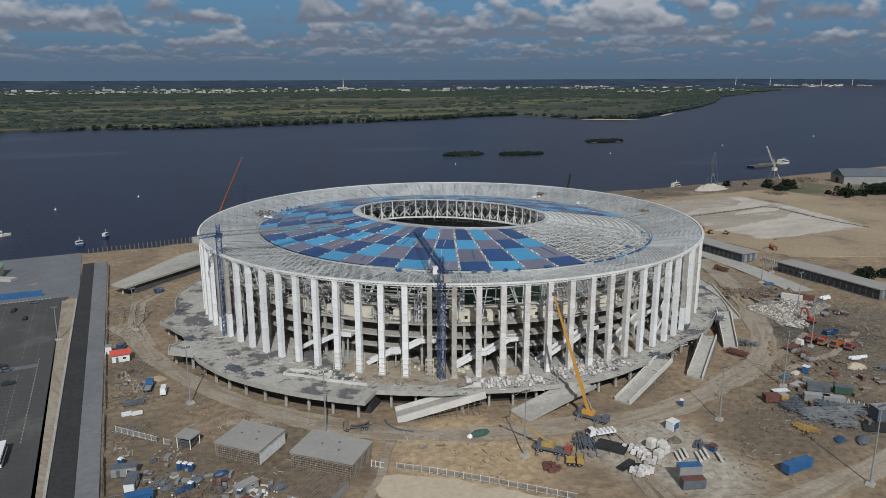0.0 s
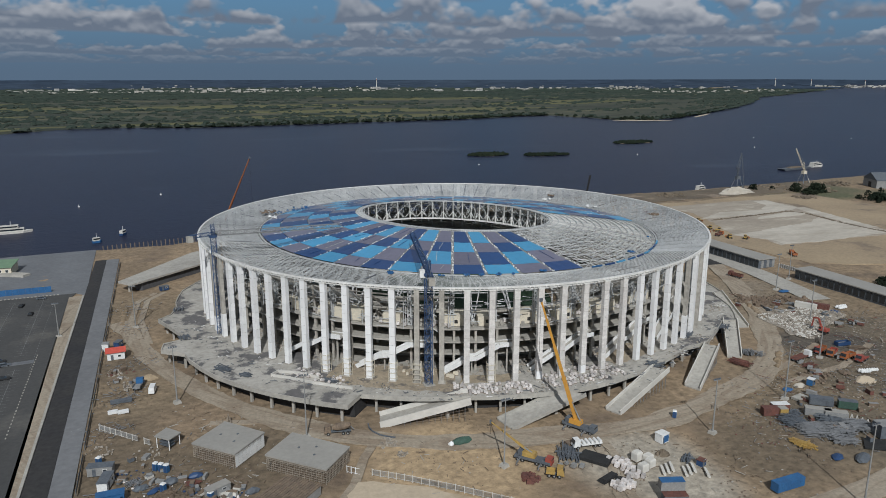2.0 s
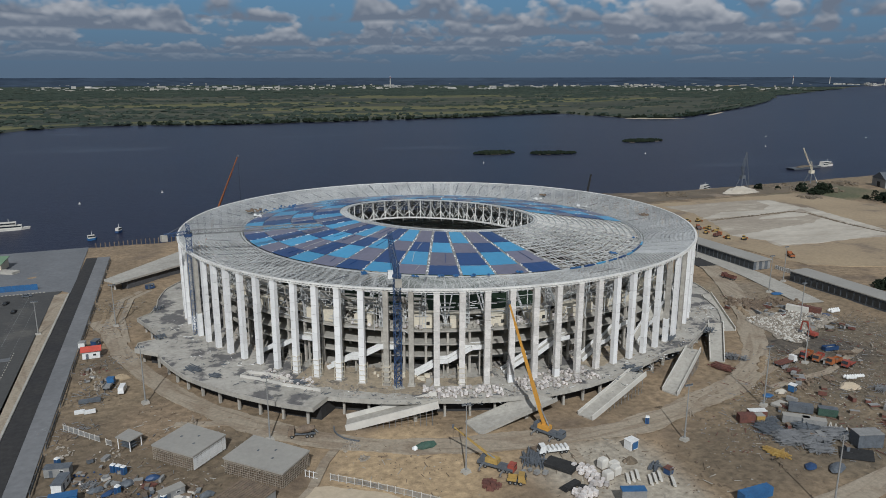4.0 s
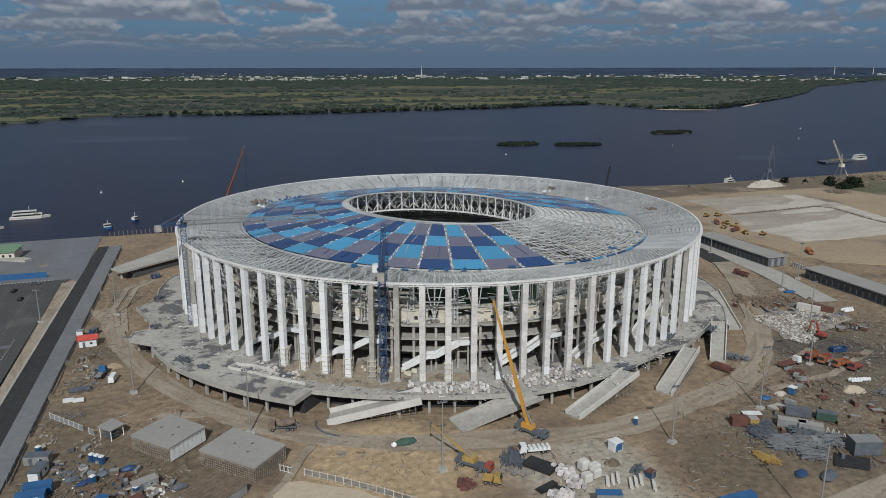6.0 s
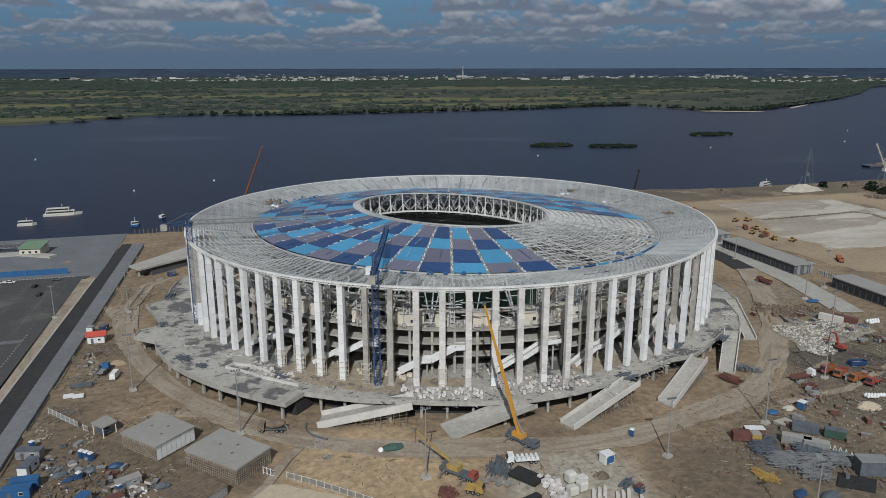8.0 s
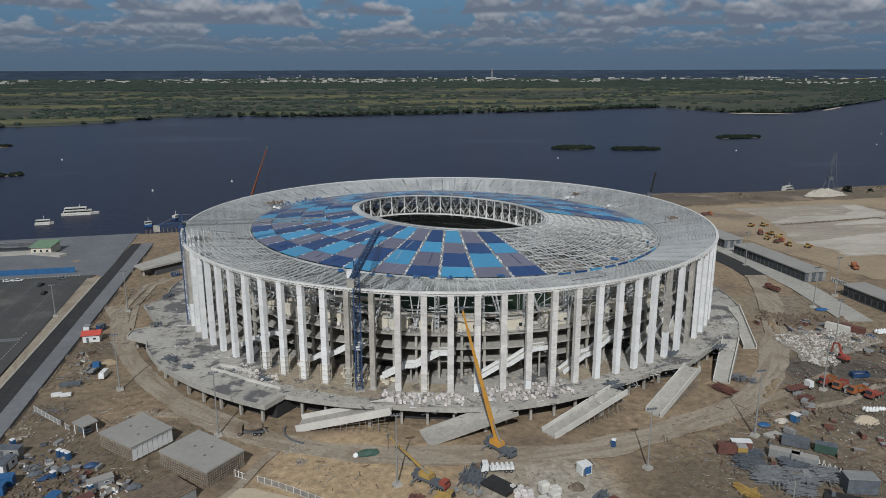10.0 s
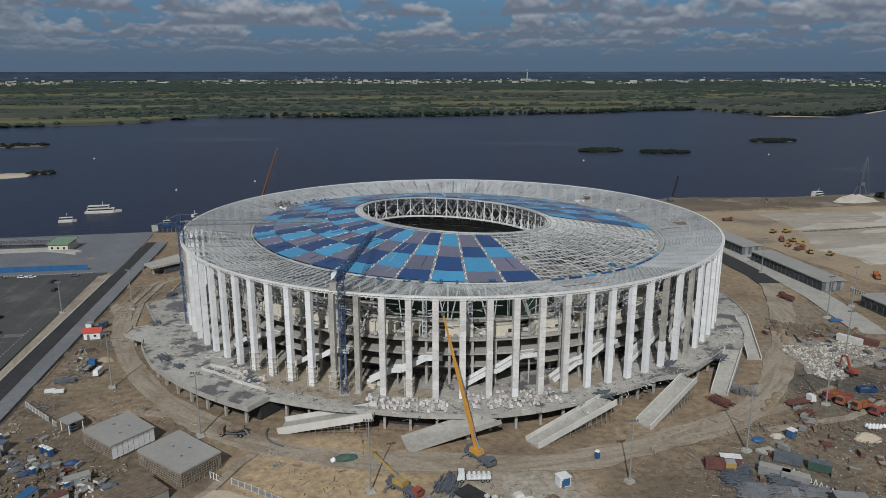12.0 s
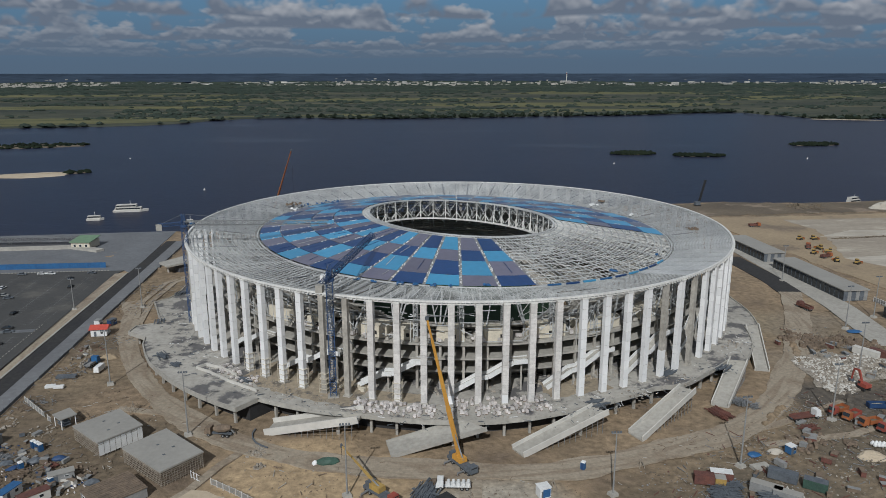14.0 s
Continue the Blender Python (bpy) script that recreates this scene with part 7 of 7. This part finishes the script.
vessel(-224, 279, 5, 26, 6.5, "white two-decked passenger boat on the river", 2)
vessel(-240, 246, 5, 12, 4, "small white motor yacht on the river", 1)
vessel(-150, 243, 60, 6, 3, "small dark blue workboat on the river", 1, DEEP_BLUE, "workboat")
vessel(-166, 223, 20, 6, 3, "small workboat with a blue hull on the river", 1, BLUE_PAINT, "workboat")
vessel(371, 245, 20, 17, 5, "white cabin cruiser moored by the quay", 2)
vessel(643, 345, 10, 26, 7, "white river tug beside a barge", 2)
barge = thing("barge", "long dark cargo barge lying at anchor", "barge", at(596, 336, 8, WATER))
part("hull", Shape().add([(-24, -5, -0.3), (22, -5, -0.3), (22, 5, -0.3), (-24, 5, -0.3), (-26, -5.5, 2), (25, -5.5, 2), (25, 5.5, 2), (-26, 5.5, 2)], ((3, 2, 1, 0), (4, 5, 6, 7), (0, 1, 5, 4), (1, 2, 6, 5), (2, 3, 7, 6), (3, 0, 4, 7))), SLATE, barge)
part("cargo", Shape().blob(0, 0, 1.8, 34, 8, 2.2, random.Random(5), 0.1), DARK_DIRT, barge)
for x, y in ((-187, 378), (-120, 420), (260, 520), (520, 540), (900, 700), (1050, 620), (-330, 640), (760, 560)):
    t = thing("buoy", "small white sailing buoy on the river", "buoy", at(x, y, 0, WATER), "buoys")
    part("float", Shape().rod((0, 0, -0.2), (0, 0, 0.8), 0.9, n=8), WHITE, t)
    part("topmark", Shape().rod((0, 0, 1.0), (0, 0, 2.4), 0.4, 0.05, 6), PALE_WALL, t)


def quay_crane(x, y, tip, paint, label):
    t = thing("quay_crane", label, "quay crane")
    s = Shape()
    for u, w in ((-4, -4), (4, -4), (4, 4), (-4, 4)):
        s.bar((x + u, y + w, -0.5), (x + u * 0.4, y + w * 0.4, 9), 0.55)
    part("portal", s, SLATE, t)
    part("house", Shape().box(x, y, 9, 4.2, 3.4, 3.0), paint, t)
    part("jib", lattice(Shape(), (x, y, 12), tip, 0.9, 12, 0.13), paint, t)
    part("tower_head", lattice(Shape(), (x, y, 12), (x - 2, y, 21), 1.0, 4, 0.14), paint, t)
    part("back_leg", Shape().bar((x + 7, y - 2, 0), tip, 0.42), paint, t)
    part("tie_bar", Shape().bar((x - 2, y, 21), tip, 0.25), SLATE, t)
    return t


quay_crane(386, 214, (391, 217, 33), SLATE, "dark grey portal crane on the quay")
quay_crane(476, 218, (466, 222, 34), BLOCK, "cream-yellow portal crane on the quay")
heap("sand_mound", 364, 193, 44, 18, 6, WHITE_SAND, "broad mound of whitish sand by the quay", "sand mound", 7)
t = thing("crawler_crane", "dark crawler crane with a leaning boom by the bank", "crane")
part("boom", lattice(Shape(), (220.5, 219, 2.5), (226, 222, 19.8), 0.9, 12, 0.3), BLACK, t)
part("house", Shape().box(219, 218.5, 1.0, 4.2, 3.0, 2.6, 5, 0.92), SLATE, t)
for w in (-1.4, 1.4):
    part("track", Shape().box(219.5, 218.5 + w, -0.4, 5.0, 0.8, 1.4, 5, 0.85), BLACK, t)
t = thing("warehouse", "old gable-roofed warehouse by the river", "warehouse", at(535, 165, -25))
part("wall", Shape().box(0, 0, -0.5, 46, 24, 8), GREY_PAINT, t)
part("roof", Shape().add([(-23.6, -12.6, 7.5), (23.6, -12.6, 7.5), (23.6, 12.6, 7.5), (-23.6, 12.6, 7.5), (-23.6, 0, 14), (23.6, 0, 14)], ((3, 2, 1, 0), (0, 1, 5, 4), (2, 3, 4, 5), (1, 2, 5), (3, 0, 4))), SLATE, t)
part("doorway", Shape().box(-23.1, 0, 0, 0.2, 5, 5), BLACK, t)
for k in range(3):
    cabin(560 + 14 * k, 138 - 6 * k, -25, 9, 7, 3.4, WHITE, WHITE, "small white gabled shed", 0.2, 2.6)
# the landing stage west of the arena
t = thing("landing_house", "cream landing-stage house with a green roof", "house", at(-207, 133, -8, 0.1))
part("wall", Shape().box(0, 0, 0, 11, 12, 4.2), BLOCK, t)
part("roof", Shape().add([(-6.2, -6.8, 4.2), (6.2, -6.8, 4.2), (6.2, 6.8, 5.6), (-6.2, 6.8, 5.6), (-6.2, -6.8, 4.5), (6.2, -6.8, 4.5), (6.2, 6.8, 5.9), (-6.2, 6.8, 5.9)], ((3, 2, 1, 0), (4, 5, 6, 7), (0, 1, 5, 4), (1, 2, 6, 5), (2, 3, 7, 6), (3, 0, 4, 7))), GREEN_ROOF, t)
for k in range(3):
    w = part("window", Shape().box(-3.4 + 3.4 * k, -6.04, 1.4, 1.6, 0.08, 1.6), WHITE, t)
    part("pane", Shape().box(-3.4 + 3.4 * k, -6.09, 1.55, 1.3, 0.04, 1.3), GLASS, w)
pier = thing("gangway", "long grey lattice gangway on trestles by the quay", "gangway")
part("walkway", lattice(Shape(), (-330, 146, 3.8), (-214, 140, 3.8), 2.6, 46, 0.26), GREY_STEEL, pier)
for k in range(9):
    x = -325 + 14 * k
    part("trestle", Shape().bar((x - 1.2, 145, -1), (x, 145, 2.6), 0.4).bar((x + 1.2, 145, -1), (x, 145, 2.6), 0.4), GREY_STEEL, pier)
structure("quay_basin", Shape().slab([(-330, 126), (-214, 128), (-196, 118), (-193, 122), (-212, 134), (-330, 131)], -0.3, 1.4), CONCRETE, "low concrete quay wall", "quay")
structure("dark_basin", Shape().slab([(-330, 132), (-213, 135), (-213, 165), (-330, 160)], -0.3, 0.26), DARK_CONCRETE, "dark sunk basin behind the quay wall", "quay")
pile_row = Shape()
for k in range(60):
    x = -160 + k * 2.6
    pile_row.bar((x, 178 + (x + 160) * 0.12, -7), (x, 178 + (x + 160) * 0.12, 1.0), 0.5)
tagged(part("bank_piles", pile_row, WOOD), "row of dark timber piles along the bank", "piles", kind="stuff")

# islands and sand bars
def island(x, y, sx, sy, turn, wooded, label, seed):
    rnd = random.Random(seed)
    t = thing("island", label, "island", at(x, y, turn, WATER))
    n, pts = 20, []
    for k, (f, z) in enumerate(((0.92, -0.8), (0.82, 0.35), (0.5, 0.9))):
        for i in range(n):
            a = 2 * math.pi * i / n
            g = f * (1 + 0.12 * math.sin(3 * a + seed) + 0.06 * math.sin(7 * a))
            pts.append((sx / 2 * g * math.cos(a), sy / 2 * g * math.sin(a), z))
    f = [tuple(2 * n + i for i in range(n))]
    for k in (0, 1):
        f += [(k * n + i, k * n + (i + 1) % n, (k + 1) * n + (i + 1) % n, (k + 1) * n + i) for i in range(n)]
    part("bank", Shape().add(pts, f), DARK_DIRT if wooded else PALE_SAND, t)
    if wooded:
        s = Shape()
        for k in range(wooded):
            a, q = rnd.uniform(0, 2 * math.pi), math.sqrt(rnd.random()) * 0.9
            d = rnd.uniform(4, 9)
            s.blob(sx / 2 * q * math.cos(a), sy / 2 * q * math.sin(a), 0.2, d, d * 0.8, rnd.uniform(1.6, 4.2), rnd, 0.35)
        tagged(part("scrub", s, FOLIAGE, t), kind="stuff")
    return t


island(322, 621, 66, 34, 0, 150, "low dark wooded island in the river", 1)
island(399, 589, 74, 26, -8, 150, "low dark wooded island in the river", 2)
island(637, 706, 86, 44, 5, 170, "low dark wooded island in the river", 3)
island(-520, 810, 190, 66, 12, 160, "long green overgrown sand bar in the river", 4)
island(-395, 498, 110, 46, 10, 0, "bare pale sand bar in the river", 5)
island(-348, 513, 30, 12, 10, 14, "small scrubby sand bar in the river", 6)
island(1045, 1212, 170, 18, -24, 0, "pale sandy spit at the far bank", 7)
island(1370, 1352, 330, 16, 37, 0, "pale sandy spit at the far bank", 8)

# far woods: many small clumps, thicker along the bank and in belts
rnd = random.Random(77)
woods = Shape()
for k in range(15000):
    x = rnd.uniform(-2600, 3600)
    base = float(shore(FAR_SHORE, x))
    d = rnd.random() ** 1.6 * 3800 + 6
    y = base + d
    density = float(value_noise(np.array([x / 420 + 40]), np.array([d / 130 + 9]), 8)[0])
    if d > 40 and density < 0.56 and rnd.random() < 0.93:
        continue
    if 25 < d < 170 and x < 60 and rnd.random() < 0.93:
        continue
    if d <= 40 and rnd.random() < 0.35:
        continue
    w = rnd.uniform(5, 15) * (1 + d / 1900)
    h = rnd.uniform(2.5, 7.5) * (1 + d / 7000)
    n0 = len(woods.v)
    woods.blob(x, y, -3.0, w * 1.7, w, h, rnd, 0.35)
    woods.v[n0:] = [warp(p) for p in woods.v[n0:]]
tagged(part("far_woods", woods, HAZY_WOOD), "dark green woods and scrub on the far bank", "woods", kind="stuff")
bank = Shape()
for k in range(460):
    x = rnd.uniform(-160, 2000)
    y = float(shore(FAR_SHORE, x)) + rnd.uniform(0, 30)
    bank.blob(x, y, -4.0, rnd.uniform(6, 14), rnd.uniform(6, 11), rnd.uniform(3, 10), rnd, 0.4)
tagged(part("bank_trees", bank, FOLIAGE), "row of trees along the far bank", "trees", kind="stuff")
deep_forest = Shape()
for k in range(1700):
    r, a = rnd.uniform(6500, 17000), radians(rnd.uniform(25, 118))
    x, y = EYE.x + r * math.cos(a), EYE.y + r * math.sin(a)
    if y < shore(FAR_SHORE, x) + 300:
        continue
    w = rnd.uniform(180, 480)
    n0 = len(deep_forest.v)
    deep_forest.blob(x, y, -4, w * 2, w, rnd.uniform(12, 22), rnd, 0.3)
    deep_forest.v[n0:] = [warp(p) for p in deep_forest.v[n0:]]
tagged(part("distant_forest", deep_forest, HAZY_FOREST), "dark forest with blue haze in its colour, reaching to the horizon", "forest", kind="stuff")

town_trees = Shape()
for k in range(3200):
    r, a = rnd.uniform(3600, 6600), radians(rnd.uniform(25, 118))
    x, y = EYE.x + r * math.cos(a), EYE.y + r * math.sin(a)
    if y < shore(FAR_SHORE, x) + 60:
        continue
    w = rnd.uniform(20, 70)
    n0 = len(town_trees.v)
    town_trees.blob(x, y, -4, w * 2.2, w, rnd.uniform(4, 9) if r < 5200 else rnd.uniform(8, 14), rnd, 0.35)
    town_trees.v[n0:] = [warp(p) for p in town_trees.v[n0:]]
tagged(part("town_trees", town_trees, HAZY_WOOD), "dark trees between the far town's houses", "trees", kind="stuff")

# the town beyond
def far_block(x, y, sx, sy, h, wall, label):
    p = Vector(warp((x, y, -3.5)))
    k = (p.xy - EYE.xy).length / (Vector((x, y)) - EYE.xy).length
    t = thing("far_building", label, "building", pose(p.x, p.y, p.z, 0, 0, rnd.uniform(-15, 15)) @ Matrix.Scale(k, 4), "far town")
    part("wall", Shape().box(0, 0, -1, sx, sy, h + 1), wall, t)
    part("roof", Shape().box(0, 0, h, sx * 1.02, sy * 1.04, 1.2), GREY_PAINT, t)
    if h > 14:
        for j in range(3):
            part("window_band", Shape().box(0, -sy / 2 - 0.3, h * (0.2 + 0.25 * j), sx * 0.92, 0.4, h * 0.1), SLATE, t)


houses = Shape()
for k in range(2600):
    r, a = 4900 + 2600 * rnd.random() ** 1.7, radians(rnd.choice((rnd.uniform(48, 76), rnd.uniform(48, 76), rnd.uniform(76, 98), rnd.uniform(30, 48), rnd.uniform(107, 114))))
    x, y = EYE.x + r * math.cos(a), EYE.y + r * math.sin(a)
    if y < shore(FAR_SHORE, x) + 120 or value_noise(np.array([x / 700 + 20]), np.array([y / 400 + 3]), 31)[0] < 0.5:
        continue
    n0 = len(houses.v)
    houses.box(x, y, -4, rnd.uniform(9, 26), rnd.uniform(7, 12), rnd.uniform(6, 11) * (2 if rnd.random() < 0.1 else 1), rnd.uniform(-20, 20))
    houses.v[n0:] = [warp(p) for p in houses.v[n0:]]
tagged(part("far_houses", houses, CONCRETE), "hundreds of small pale houses of the far town", "houses", kind="stuff")
TOWN = ((-1500, 5300, 40), (-500, 5475, 10), (0, 5230, 10), (400, 5200, 10), (900, 5400, 14), (1600, 5300, 12), (2050, 4780, 14), (2700, 4950, 16), (3000, 5100, 10), (3400, 5200, 12), (3780, 5200, 18), (4270, 5080, 12), (4760, 4900, 6), (5300, 5100, 10), (5900, 5000, 16), (6500, 5100, 18), (7200, 5200, 16), (-2600, 6500, 14), (-3200, 6800, 10))
for x, y, n in TOWN:
    for k in range(n):
        tall = rnd.random() < 0.25
        far_block(x + rnd.gauss(0, 260), y + rnd.gauss(0, 200), rnd.uniform(20, 60) if tall else rnd.uniform(30, 95), rnd.uniform(12, 20), rnd.uniform(12, 22) if tall else rnd.uniform(5, 9), PALE_WALL if rnd.random() < 0.4 else CONCRETE, "pale far-off town building among trees")
for x, y, sx, h in ((-480, 5500, 170, 9), (300, 5250, 180, 9), (640, 5300, 90, 10), (4760, 4850, 420, 8), (-3000, 6600, 500, 9), (1640, 5450, 80, 20)):
    far_block(x, y, sx, 40, h, YELLOW if x == 4760 else PALE_WALL, "long pale far-off works hall")
for x, y, h in ((1660, 5480, 90), (5700, 5200, 90), (6300, 5300, 80), (6900, 5150, 70), (7600, 5300, 75)):
    p = Vector(warp((x, y, -3)))
    k = (p.xy - EYE.xy).length / (Vector((x, y)) - EYE.xy).length
    m = thing("chimney", "tall slim far-off chimney", "chimney", pose(*p) @ Matrix.Scale(k, 4), "far chimneys")
    part("shaft", Shape().rod((0, 0, -2), (0, 0, h), 4, 2.5, 10), PALE_WALL, m)
    part("band", Shape().rod((0, 0, h * 0.8), (0, 0, h * 0.9), 3.1, 2.9, 10), RED, m)


# bushes on the near bank
def bush(x, y, d, h, seed):
    r = random.Random(seed)
    t = thing("bush", "dark green bush with an uneven crown", "bush", at(x, y), "near bushes")
    part("stem", Shape().rod((0, 0, -0.3), (0.2, 0.1, h * 0.5), 0.2, 0.08, 6).rod((0, 0, 0.2), (-0.5, 0.4, h * 0.55), 0.12, 0.05, 6), WOOD, t)
    s = Shape()
    for k in range(130):
        a, q, z = r.uniform(0, 2 * math.pi), math.sqrt(r.random()), r.random()
        w = r.uniform(0.35, 0.95) * d / 6
        rad = d / 2 * q * (1 - 0.6 * z ** 2)
        s.blob(rad * math.cos(a), rad * math.sin(a), z * h * 0.85, w, w, w * 0.8, r, 0.4)
    part("crown", s, FOLIAGE, t)


rnd = random.Random(5)
for k in range(60):
    x, y = rnd.choice(((219, -68, 12), (232, -80, 10), (453, 118, 12), (470, 108, 14), (488, 116, 12), (430, 170, 18), (510, 120, 14), (400, 200, 14)))[:2]
    large = 1.7 if x > 400 and k % 2 else 1.0
    bush(x + rnd.gauss(0, 9), y + rnd.gauss(0, 6), rnd.uniform(4, 9) * large, rnd.uniform(2.5, 6) * large, k)
clutter("bank_heaps", [(420, 200, 22), (450, 180, 20), (400, 150, 10), (500, 205, 18), (300, 205, 14)], 260, 3.0, DARK_DIRT, "rough earth heaps along the bank", 71, 0.35)
